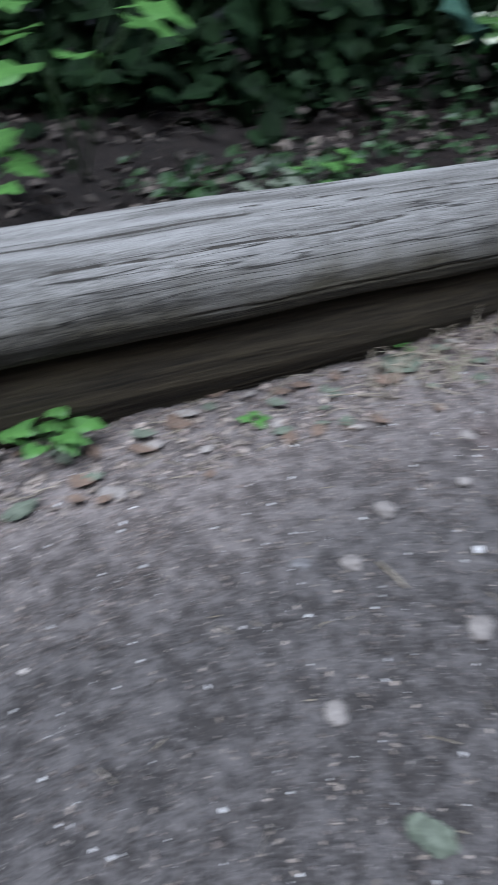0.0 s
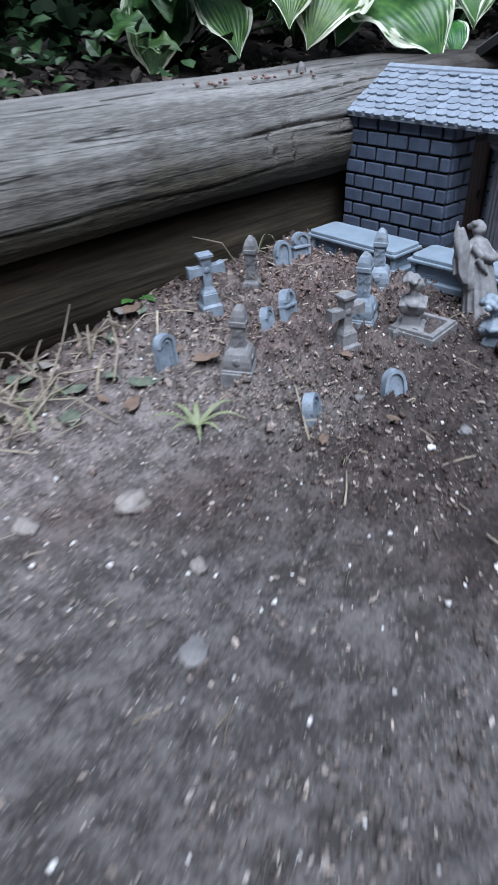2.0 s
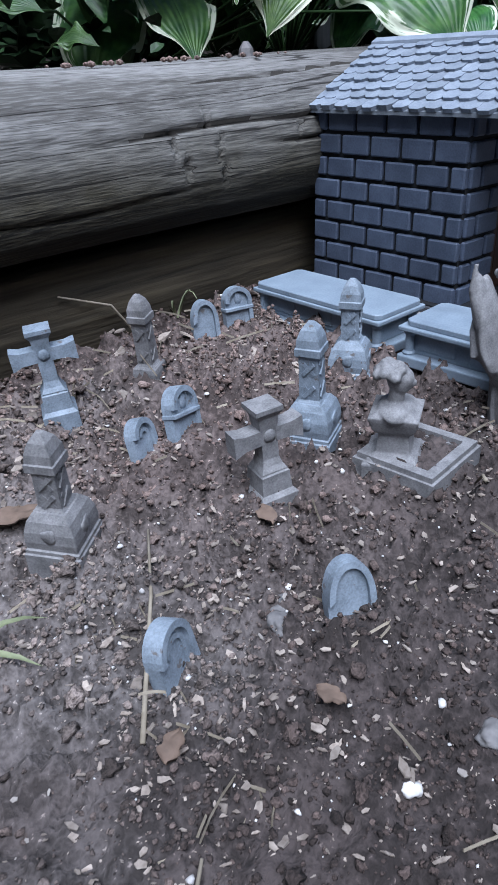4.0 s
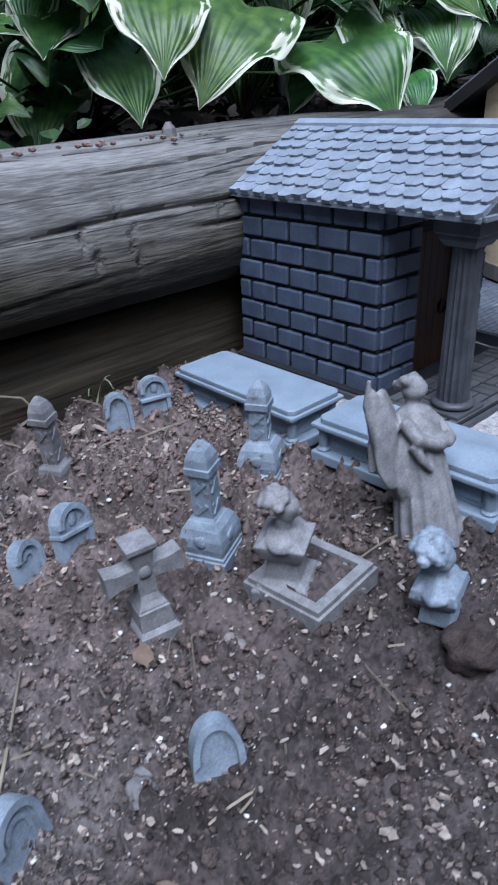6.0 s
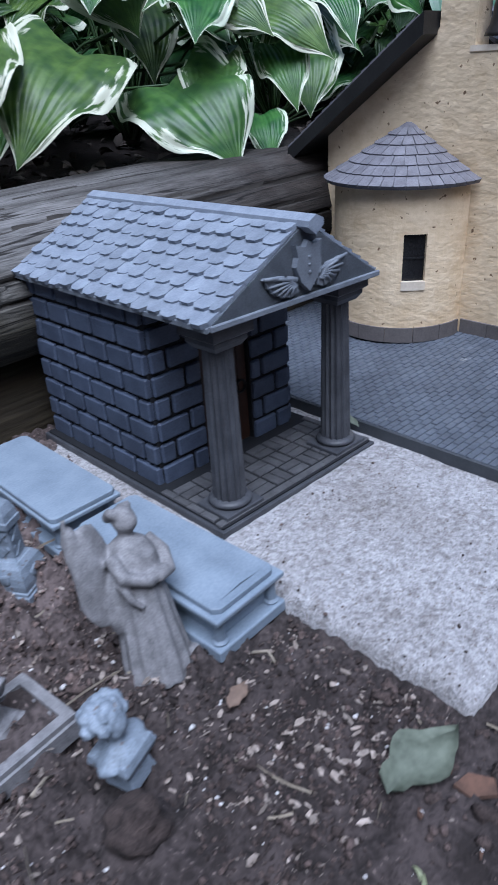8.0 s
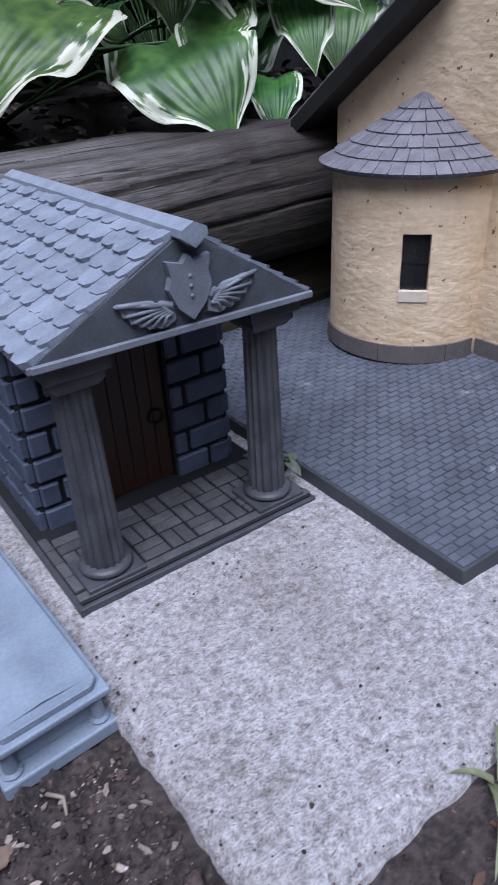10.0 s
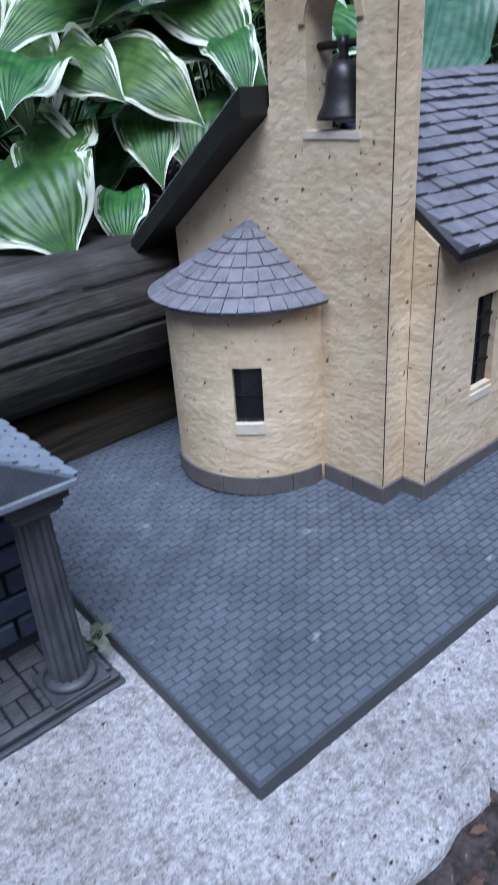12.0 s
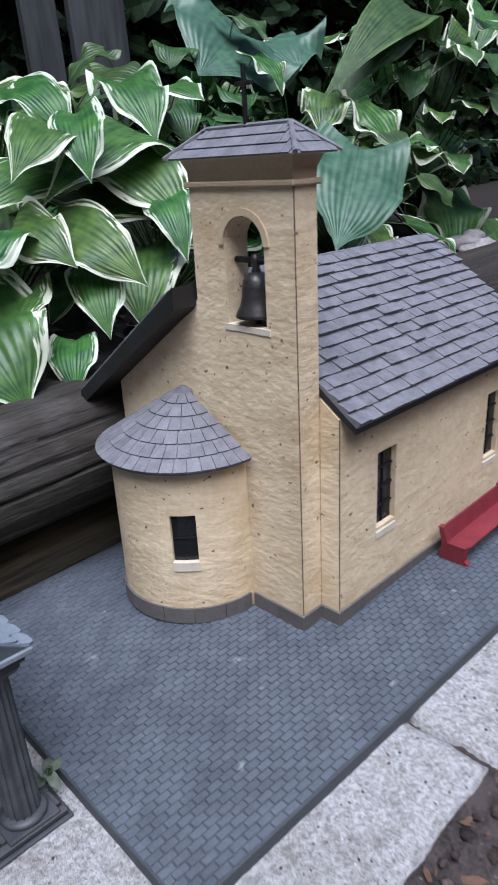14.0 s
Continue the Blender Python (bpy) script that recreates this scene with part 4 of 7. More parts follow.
    part("glazing_bar", bm, M_iron, win)
    bm = bmesh.new()
    curved(wa - dw - 0.008, wa + dw + 0.008, az0 - 0.0085, az0 + 0.0005, ar + 0.0012, ar - 0.004)
    part("sill", bm, M_sill, win, "pale sill")
    cone_r, cz0, cz1 = 0.0848, 0.1685, 0.216
    # the cone is cut off at the gable wall
    h0, h1 = math.radians(89), math.radians(271)
    cone = part("cone_roof", lathe([(cone_r - 0.001, cz0 - 0.002), (cone_r, cz0), (0.006, cz1)], 40, None, (ax, ay), h0, h1), M_slate, root, "conical slate roof over the apse")
    n_rows = 6
    for rr in range(n_rows):
        k0 = rr / n_rows
        r0 = cone_r + (0.006 - cone_r) * k0
        z = cz0 + (cz1 - cz0) * k0
        n = max(6, int(math.pi * r0 / 0.0118))
        w = math.pi * r0 / n
        tm4 = tile_mesh(w * 0.97, (cone_r - 0.006) / n_rows * 1.32, 0.002, 0.0008, M_slate)
        for v4 in tm4.vertices:
            if v4.co.y > 0.002:
                v4.co.x *= max(0.3, 1 - v4.co.y / max(r0, 0.01) * 0.85)
        for i in range(n):
            a = h0 + (h1 - h0) * (i + 0.5) / n
            outw = Vector((math.cos(a), math.sin(a), 0))
            upv = (Vector((-outw.x * (cone_r - 0.006), -outw.y * (cone_r - 0.006), cz1 - cz0))).normalized()
            al = Vector((-outw.y, outw.x, 0))
            m = Matrix((al, upv, al.cross(upv))).transposed().to_4x4()
            ob = new("shingle", tm4)
            ob.parent = cone
            ob.matrix_basis = Matrix.Translation(Vector((ax, ay, z)) + outw * (r0 + 0.0005)) @ m @ Matrix.Rotation(rng.uniform(-0.03, 0.03), 4, "Z")
    b = bmesh.new()
    lathe([(0.0105, cz1 - 0.005), (0.009, cz1), (0.0025, cz1 + 0.004)], 16, b, (ax, ay))
    part("finial", b, M_slate, cone)
    # plinth stones along the foot of the walls
    def plinth(bm2):
        part("plinth_stone", bm2, M_plinth, root)
    zp = 0.0255
    e = 0.0022
    n = 8
    for i in range(n):
        bm = bmesh.new()
        a0 = h0 + (h1 - h0) * i / n
        curved(a0 + 0.004, h0 + (h1 - h0) * (i + 1) / n - 0.004, zf, zp, ar + e, ar - 0.001)
        plinth(bm)
    y = ya - e
    for w in (0.0315, 0.0315):
        plinth(boxed(fx0 - e, fx0 + 0.001, y + 0.0002, y + w - 0.0002, zf, zp, bevel=0.0004))
        y += w
    plinth(boxed(fx0 + 0.0012, fx1 + 0.002 - e - 0.0002, ya - e, ya + 0.001, zf, zp, bevel=0.0004))
    plinth(boxed(nx0 - e, nx0 + 0.001, ny0 - e, ya - e - 0.0002, zf, zp, bevel=0.0004))
    x = nx0 + 0.0012
    while x < nx1:
        plinth(boxed(x + 0.0002, min(x + 0.03, nx1) - 0.0002, ny0 - e, ny0 + 0.001, zf, zp, bevel=0.0004))
        x += 0.03
    return root


church()


def red_bench():
    root = thing("bench", "small dark red painted bench beside the church wall", "bench", (2.08, 0.484, 0.0095))
    root.scale = (1, 0.9, 0.9)
    L, D = 0.13, 0.038
    part("seat", boxed(0.006, L - 0.006, 0.0, 0.0265, 0.0185, 0.0215, bevel=0.0006), M_red, root)
    b = boxed(0.006, L - 0.006, -0.0015, 0.0015, 0.0, 0.021, bevel=0.0006)
    back = part("backrest", b, M_red, root)
    back.matrix_basis = pose(0, 0.0275, 0.0195, -14, 0, 0)
    for x in (0.0, L - 0.006):
        part("end_panel", prism(bmesh.new(), [(-0.002, 0), (-0.002, 0.0025), (0.002, 0.006), (0.001, 0.0225), (0.024, 0.0225), (0.0295, 0.041), (0.0355, 0.041), (0.031, 0.02), (0.034, 0.0025), (0.034, 0)], "x", x, x + 0.006), M_red, root)
    part("stretcher", boxed(0.006, L - 0.006, 0.012, 0.016, 0.006, 0.0185, bevel=0.0005), M_red, root)


red_bench()


def base_plate():
    x0, x1, y0, y1 = 1.66, 2.33, 0.43, 0.828
    root = thing("base_plate", "dark grey cobbled base plate under the church", "base plate", (0, 0, 0))
    root.matrix_basis = Matrix.Translation((x0, y0, 0)) @ Matrix.Rotation(math.radians(-2.0), 4, "Z") @ Matrix.Translation((-x0, -y0, 0))
    body = part("slab", boxed(x0, x1, y0, y1, -0.004, 0.0085, bevel=0.0007), M_plate, root)
    rng = random.Random(2)
    w, h = 0.0122, 0.0064
    pm = brick_mesh(w - 0.0009, 0.0022, h - 0.0009, M_paver, 0.0005, "paver", 0.0002)
    far = []
    rows_n = int((y1 - y0 - 0.004) / h)
    for r in range(rows_n):
        y = y0 + 0.0012 + (r + 0.5) * h
        x = x0 + 0.0012 + 0.5 * w * (1 + r % 2)
        if r % 2:
            far.append((pose(x0 + 0.0012 + 0.25 * w, y, 0.0086), True))
        while x < x1 - w * 0.6:
            m = pose(x, y, 0.0086 + rng.uniform(-1, 1) * 0.0002, rng.uniform(-1, 1), rng.uniform(-1, 1), rng.uniform(-1.5, 1.5))
            inside = (x > 1.905 and 0.565 < y < 0.79) or ((x - 1.895) ** 2 + (y - 0.685) ** 2 < 0.064 ** 2)
            if not inside:
                if x < 1.80 and y < 0.60 and len(body.children) < 300:
                    ob = new("paver", pm)
                    ob.parent, ob.matrix_basis = body, m
                else:
                    far.append((m, False))
            x += w
    pm2 = brick_mesh(w - 0.0009, 0.0022, h - 0.0009, M_paver_far, 0.0005, "paver", 0.0002)
    join_meshes("far_pavers", pm2, far, M_paver_far, body)


base_plate()


# ---- the graveyard ----
def chest_tomb(x0, x1, y0, y1, z0, ztop, turn, effigy, label):
    cx, cy = (x0 + x1) / 2, (y0 + y1) / 2
    w, d, h = (x1 - x0) / 2, (y1 - y0) / 2, ztop - z0
    root = thing("chest_tomb", label, "tomb", (cx, cy, z0), turn, "chest tombs")
    part("foot", boxed(-w, w, -d, d, -0.004, 0.0045, bevel=0.0012, seg=2), M_tomb, root)
    part("chest", boxed(-w + 0.009, w - 0.009, -d + 0.009, d - 0.009, 0.0045, h - 0.008, bevel=0.0006), M_tomb, root)
    for k in range(3):
        y = -d * 0.6 + k * d * 0.6
        for s in (-1, 1):
            part("side_panel", boxed(s * (w - 0.009) - 0.001, s * (w - 0.009) + 0.001, y - d * 0.22, y + d * 0.22, 0.008, h - 0.0105, bevel=0.0008), M_tomb, root)
    for sx in (-1, 1):
        for sy in (-1, 1):
            b = bmesh.new()
            lathe([(0.0048, 0.0045), (0.0052, 0.006), (0.0036, 0.0075), (0.0034, h - 0.012), (0.005, h - 0.0095), (0.005, h - 0.008)], 12, b, (sx * (w - 0.0068), sy * (d - 0.0068)))
            part("corner_post", b, M_tomb, root, smooth=False)
    part("cornice", boxed(-w, w, -d, d, h - 0.008, h - 0.0042, bevel=0.001, seg=2), M_tomb, root)
    b = bmesh.new()
    e = 0.0035 if effigy else 0.0016
    prism(b, [(-w + e + 0.004, -d + e), (w - e - 0.004, -d + e), (w - e, -d + e + 0.004), (w - e, d - e - 0.004), (w - e - 0.004, d - e), (-w + e + 0.004, d - e), (-w + e, d - e - 0.004), (-w + e, -d + e + 0.004)], "z", h - 0.0042, h)
    bmesh.ops.bevel(b, geom=[q for q in b.edges], offset=0.0006, segments=1, affect="EDGES")
    lid = part("lid", b, M_tomb, root, "smooth pale blue-grey slab lid")
    if effigy:
        b = bmesh.new()
        g = []
        for j in range(21):
            v = j / 20
            row = []
            for i in range(9):
                u = i / 8 - 0.5
                x, y = u * (w - e) * 1.7, (v - 0.5) * (d - e) * 1.85
                hgt = 0.0042 * max(0.0, 1 - abs(u) * 2.2) * (0.35 + 0.65 * math.exp(-((v - 0.13) / 0.09) ** 2) + 0.35 * math.exp(-((v - 0.85) / 0.1) ** 2))
                row.append(b.verts.new((x, y, h - 0.0002 + hgt + 0.0004 * noise.noise(Vector((x * 300, y * 200, 0))))))
            g.append(row)
        for j in range(20):
            for i in range(8):
                b.faces.new((g[j][i], g[j][i + 1], g[j + 1][i + 1], g[j + 1][i]))
        part("carving", b, M_tomb, lid, smooth=True)
    return root


chest_tomb(1.402, 1.460, 0.636, 0.776, -0.011, 0.02, -1.0, False, "pale blue-grey chest tomb with a plain slab lid")
chest_tomb(1.408, 1.466, 0.481, 0.624, -0.011, 0.02, 1.5, True, "pale blue-grey chest tomb with a carved lid beside the paver")


def obelisk(at, h, turn, mat, label, domed=True, wide=1.0, tilt=(0, 0)):
    root = thing("obelisk", label, "grave marker", at, turn, "obelisk markers", tilt=tilt)
    k = wide
    z = 0.0
    if domed:
        b = bmesh.new()
        frustum(b, [(0.0155 * k, -0.012), (0.0155 * k, 0.004), (0.0147 * k, 0.0048), (0.0147 * k, 0.0068), (0.0138 * k, 0.0076)])
        part("step", b, mat, root)
        b = bmesh.new()
        frustum(b, [(0.0138 * k, 0.0076), (0.0142 * k, 0.012), (0.0136 * k, 0.018), (0.0118 * k, 0.024), (0.009 * k, 0.028)])
        part("dome", b, mat, root)
        z = 0.028
    else:
        b = bmesh.new()
        frustum(b, [(0.0105 * k, -0.012), (0.0105 * k, 0.004), (0.0098 * k, 0.0075), (0.0085 * k, 0.009)])
        part("step", b, mat, root)
        z = 0.009
    top = h - 0.021
    b = bmesh.new()
    frustum(b, [(0.0078 * k, z), (0.0064 * k, z + 0.002), (0.006 * k, top - 0.001), (0.007 * k, top)])
    shaft = part("shaft", b, mat, root)
    n = max(2, int((top - z) / 0.0125))
    for i in range(n):
        zc = z + (i + 0.5) * (top - z) / n
        for a in range(4):
            b = bmesh.new()
            for s in (-1, 1):
                box(b, -0.0012, 0.0012, -0.0006, 0.0006, -0.0052, 0.0052)
                for v in list(b.verts)[-8:]:
                    x, zz = v.co.x, v.co.z
                    ang = s * 0.75
                    v.co.x, v.co.z = x * math.cos(ang) - zz * math.sin(ang), x * math.sin(ang) + zz * math.cos(ang)
                    v.co.y += 0.0003 * s
            m = Matrix.Rotation(a * math.pi / 2, 4, "Z") @ Matrix.Translation((0, -0.0063 * k, zc))
            bmesh.ops.transform(b, matrix=m, verts=b.verts)
            part("relief", b, mat, shaft)
    if domed:
        for a in range(4):
            b = bmesh.new()
            blob(b, (0, 0, 0), (0.0045 * k, 0.0012, 0.0045), 0.5, 300, 2)
            bmesh.ops.transform(b, matrix=Matrix.Rotation(a * math.pi / 2, 4, "Z") @ Matrix.Translation((0, -0.0136 * k, 0.0165)), verts=b.verts)
            part("relief", b, mat, root, smooth=True)
    b = bmesh.new()
    frustum(b, [(0.007 * k, top), (0.008 * k, top + 0.0012), (0.008 * k, top + 0.0055), (0.0073 * k, top + 0.0062)])
    part("collar", b, mat, root)
    b = bmesh.new()
    frustum(b, [(0.0073 * k, top + 0.0062), (0.0068 * k, top + 0.011), (0.0048 * k, top + 0.0165), (0.0018 * k, top + 0.0205), (0.0003, top + 0.021)])
    part("point", b, mat, root)
    return root


obelisk((1.289, 0.599, -0.02), 0.079, 24, M_grave, "blue-grey obelisk with carved shaft and domed base", tilt=(0, -3))
obelisk((1.37, 0.637, -0.016), 0.073, 30, M_grave, "blue-grey obelisk with carved shaft beside the chest tomb")
obelisk((1.124, 0.624, -0.026), 0.072, 35, M_grave_grey, "dull grey obelisk sunk in loose soil", tilt=(2, -5))
obelisk((1.268, 0.746, -0.012), 0.064, 28, M_grave_grey, "slender grey obelisk near the timbers", domed=False, wide=0.92, tilt=(0, -6))


def grave_cross(at, h, turn, mat, label, tilt=(0, 0)):
    root = thing("grave_cross", label, "grave cross", at, turn, "grave crosses", tilt=tilt)
    b = bmesh.new()
    frustum(b, [(0.0115, -0.012), (0.0115, 0.009), (0.0095, 0.0115)])
    part("base", b, mat, root)
    b = bmesh.new()
    frustum(b, [(0.0092, 0.0115), (0.0085, 0.021), (0.0085, 0.0225), (0.0068, 0.024)])
    part("plinth", b, mat, root)
    b = bmesh.new()
    frustum(b, [(0.0078, 0.024), (0.006, 0.027), (0.0048, 0.031), (0.0048, h - 0.015), (0.0058, h - 0.006), (0.008, h - 0.0025), (0.008, h)])
    part("upright", b, mat, root)
    for s in (-1, 1):
        b = bmesh.new()
        zc = h - 0.017
        prism(b, [(s * 0.004, zc - 0.0042), (s * 0.014, zc - 0.0046), (s * 0.0205, zc - 0.0072), (s * 0.0205, zc + 0.0055), (s * 0.014, zc + 0.004), (s * 0.004, zc + 0.0042)], "y", -0.0052, 0.0052)
        part("arm", b, mat, root)
    b = bmesh.new()
    blob(b, (0, -0.005, h - 0.017), (0.0038, 0.0014, 0.0038), 0.2, 100, 2)
    part("boss", b, mat, root, smooth=True)
    return root


grave_cross((1.224, 0.571, -0.024), 0.062, -14, M_grave_grey, "grey cross marker standing in loose soil", (0, -3))
grave_cross((1.183, 0.728, -0.012), 0.066, -24, M_grave, "blue-grey cross marker near the timbers", (0, -4))


def tombstone(at, w, h, turn, style, label, mat=None, tilt=(0, 0)):
    mat = mat or M_grave
    root = thing("tombstone", label, "tombstone", at, turn, "small tombstones", tilt=tilt)
    d = w * 0.2

    def arch(wd, hh, z0):
        out = [(-wd, z0), (wd, z0)]
        spring = hh - wd * (1.7 if style == "pointed" else 1.0)
        n = 8
        if style == "pointed":
            out += [(wd * (1 - (k / n) ** 1.9), spring + (hh - spring) * math.sin(k / n * math.pi / 2)) for k in range(n)] + [(0, hh)]
            out += [(-wd * (1 - (k / n) ** 1.9), spring + (hh - spring) * math.sin(k / n * math.pi / 2)) for k in range(n - 1, -1, -1)]
        else:
            out += [(wd * math.cos(k / 12 * math.pi), spring + wd * math.sin(k / 12 * math.pi)) for k in range(13)]
        return out

    body = part("slab", prism(bmesh.new(), arch(w / 2, h, -0.026), "y", -d * 0.4, d), mat, root)
    o, q = arch(w / 2, h, 0.0), arch(w / 2 - 0.0034, h - 0.0036, 0.0)
    b = bmesh.new()
    for s in range(1, len(o) - 1):
        prism(b, [o[s], o[s + 1], q[s + 1], q[s]], "y", -d * 0.4 - 0.0026, -d * 0.4)
    part("rim", b, mat, body)
    if style == "round":
        o, q = arch(w / 2 - 0.006, h - 0.0062, 0.0), arch(w / 2 - 0.008, h - 0.0085, 0.0)
        b = bmesh.new()
        for s in range(1, len(o) - 1):
            prism(b, [o[s], o[s + 1], q[s + 1], q[s]], "y", -d * 0.4 - 0.0015, -d * 0.4)
        part("inner_rim", b, mat, body)
    elif style == "banded":
        b = bmesh.new()
        blob(b, (0, -d * 0.4, h * 0.7), (w * 0.16, 0.0011, w * 0.2), 0.6, 200, 2)
        part("carving", b, mat, body, smooth=True)
    if style == "banded":
        part("band", boxed(-w / 2 - 0.0008, w / 2 + 0.0008, -d * 0.4 - 0.0032, d + 0.0006, h * 0.36, h * 0.46, bevel=0.0005), mat, body)
    return root


tombstone((1.198, 0.491, -0.037), 0.024, 0.0285, -24, "pointed", "blue-grey pointed tombstone with a sunk panel", tilt=(-14, 0))
tombstone((1.119, 0.522, -0.04), 0.026, 0.028, 26, "round", "blue-grey round-headed tombstone with a thick rim", tilt=(-12, 0))
tombstone((1.089, 0.692, -0.032), 0.024, 0.035, 8, "round", "blue-grey round-headed tombstone at the soil's edge", tilt=(-6, 0))
tombstone((1.196, 0.65, -0.014), 0.0215, 0.024, 24, "round", "small blue-grey round tombstone half sunk in soil", tilt=(-16, 8))
tombstone((1.225, 0.648, -0.008), 0.0255, 0.029, 18, "banded", "blue-grey tombstone with a raised band, leaning", tilt=(-14, 10))
tombstone((1.328, 0.751, -0.002), 0.0215, 0.03, -18, "pointed", "tiny blue-grey pointed tombstone by the timbers", tilt=(-8, 0))
tombstone((1.364, 0.752, 0.0), 0.024, 0.03, -14, "banded", "tiny blue-grey carved tombstone by the timbers", tilt=(-8, 0))


def sculpt(name, build, mat, label, category, at, turn, voxel, tilt=(0, 0), group="", grow=1.0):
    """A cast figure: lumps and folds fused into one skin."""
    bm = bmesh.new()
    build(bm)
    ob = link(name, bm, mat, smooth=True)
    ob.matrix_basis = pose(*at, tilt[0], tilt[1], turn)
    mod = ob.modifiers.new("skin", "REMESH")
    mod.mode, mod.voxel_size, mod.use_smooth_shade = "VOXEL", voxel, True
    ob.scale = (grow, grow, grow)
    return tagged(ob, label, category, group)


def angel(bm):
    # robe with folds, leaning torso, folded arms, bowed head with bound hair, one raised wing behind
    lathe([(0.0205, -0.012), (0.0195, 0.002), (0.017, 0.02), (0.0152, 0.036), (0.0135, 0.047)], 60, bm, flute=14, deep=0.1)
    lathe([(0.013, 0.042), (0.0142, 0.05), (0.0135, 0.058), (0.0098, 0.0655), (0.0045, 0.069)], 24, bm)
    blob(bm, (0.0, -0.006, 0.0545), (0.0105, 0.0065, 0.006), 0.25, 50, 3)
    tube(bm, [(-0.013, 0.0, 0.062), (-0.0155, -0.008, 0.052), (-0.006, -0.0155, 0.047), (0.006, -0.0165, 0.049)], 0.0043, 10, 0.0033)
    tube(bm, [(0.013, 0.0, 0.062), (0.0165, -0.007, 0.053), (0.0095, -0.0155, 0.0465), (-0.002, -0.018, 0.0475)], 0.0043, 10, 0.0033)
    tube(bm, [(-0.016, -0.005, 0.05), (-0.015, -0.009, 0.04), (-0.011, -0.012, 0.034)], 0.0035, 8, 0.0012)
    tube(bm, [(0, 0.0, 0.066), (0, -0.001, 0.073)], 0.0042, 10)
    blob(bm, (0, -0.002, 0.0775), (0.006, 0.0072, 0.008), 0.1, 40, 3)
    for k in range(14):
        a = k * 0.45
        blob(bm, (0.0058 * math.cos(a), 0.0008 + 0.0062 * math.sin(a) * (1 if math.sin(a) > 0 else 0.55), 0.0825 - 0.003 * max(0.0, math.sin(a)) + 0.0008 * math.sin(k * 2.1)), (0.0026, 0.0026, 0.0026), 0.3, 90, 2)
    for s, up in ((-1, 0.0), (1, -0.012)):
        for k in range(7):
            x = s * (0.008 + 0.0022 * k)
            tube(bm, [(s * 0.004, 0.012, 0.056 + up * 0.3), (x, 0.0165, 0.064 + up - 0.002 * k), (x * 1.12 + s * 0.001, 0.0165, 0.05 + up * 0.5 - 0.002 * k), (x * 0.8, 0.0155, 0.026 + 0.0015 * k)], 0.0034, 8, 0.0018)
    blob(bm, (-0.0185, 0.009, 0.054), (0.0125, 0.006, 0.0285), 0.18, 40, 3)
    blob(bm, (-0.0255, 0.011, 0.068), (0.005, 0.0045, 0.017), 0.2, 40, 3)
    blob(bm, (-0.011, 0.006, 0.036), (0.009, 0.009, 0.02), 0.15, 40, 3)
    tube(bm, [(-0.0205, 0.0135, 0.06), (-0.0275, 0.013, 0.075), (-0.027, 0.01, 0.0885)], 0.0038, 8, 0.0012)
    blob(bm, (0.006, -0.004, -0.006), (0.019, 0.015, 0.008), 0.3, 60, 3)


sculpt("angel_statue", angel, M_grave_grey, "grey cast angel figure with folded arms, leaning in soil", "statue", (1.389, 0.513, -0.01), 12, 0.001, tilt=(-14, 8), grow=1.08)


def bust_on_pedestal(bm):
    frustum(bm, [(0.0165, -0.008), (0.0165, 0.002), (0.0145, 0.0035), (0.0135, 0.0055), (0.0098, 0.0075), (0.0085, 0.018), (0.0092, 0.0205)])
    frustum(bm, [(0.0088, 0.0195), (0.0115, 0.0225), (0.0135, 0.0285), (0.014, 0.0315), (0.009, 0.034)])
    blob(bm, (0, 0, 0.0325), (0.0172, 0.0105, 0.0048), 0.12, 40, 3)
    tube(bm, [(0, 0.001, 0.034), (0, 0.0, 0.044)], 0.0046, 12)
    blob(bm, (0, -0.0012, 0.0495), (0.0062, 0.0072, 0.0082), 0.1, 40, 3)
    blob(bm, (0, -0.0085, 0.0485), (0.0015, 0.0017, 0.0022), 0.1, 40, 2)
    for k in range(16):
        a, r = k * 2.4, 0.0022 + 0.0052 * (k / 15) ** 0.5
        blob(bm, (r * math.cos(a) * 1.15, 0.0042 + r * math.sin(a), 0.0568 - 0.0042 * (k / 15) ** 2 + 0.0008 * math.sin(k)), (0.0036, 0.0036, 0.0032), 0.3, 90, 2)


sculpt("bust", bust_on_pedestal, M_grave_grey, "grey cast bust with curly hair on a square pedestal", "bust", (1.294, 0.54, -0.0125), 28, 0.0008, tilt=(0, -3), group="busts")


def curly_bust(bm):
    frustum(bm, [(0.0095, -0.006), (0.0075, 0.006), (0.0085, 0.012)])
    blob(bm, (0, -0.001, 0.0155), (0.0165, 0.0095, 0.0075), 0.15, 40, 3)
    frustum(bm, [(0.0105, 0.0075), (0.0125, 0.0125), (0.0115, 0.0175), (0.006, 0.0205)])
    tube(bm, [(0, 0.0, 0.018), (0, 0.0, 0.027)], 0.0045, 12)
    blob(bm, (0, -0.001, 0.0335), (0.0066, 0.0076, 0.008), 0.1, 40, 3)
    for k in range(22):
        a, r = k * 2.4, 0.002 + 0.0072 * (k / 21) ** 0.5
        blob(bm, (r * math.cos(a) * 1.25, 0.0042 + r * math.sin(a) * 0.95, 0.0418 - 0.0062 * (k / 21) ** 2 + 0.001 * math.sin(k)), (0.0036, 0.0036, 0.0034), 0.3, 90, 2)


sculpt("bust", curly_bust, M_grave, "blue-grey cast bust with thick curls set in soil", "bust", (1.334, 0.468, -0.0145), 16, 0.0008, tilt=(-4, -4), group="busts")


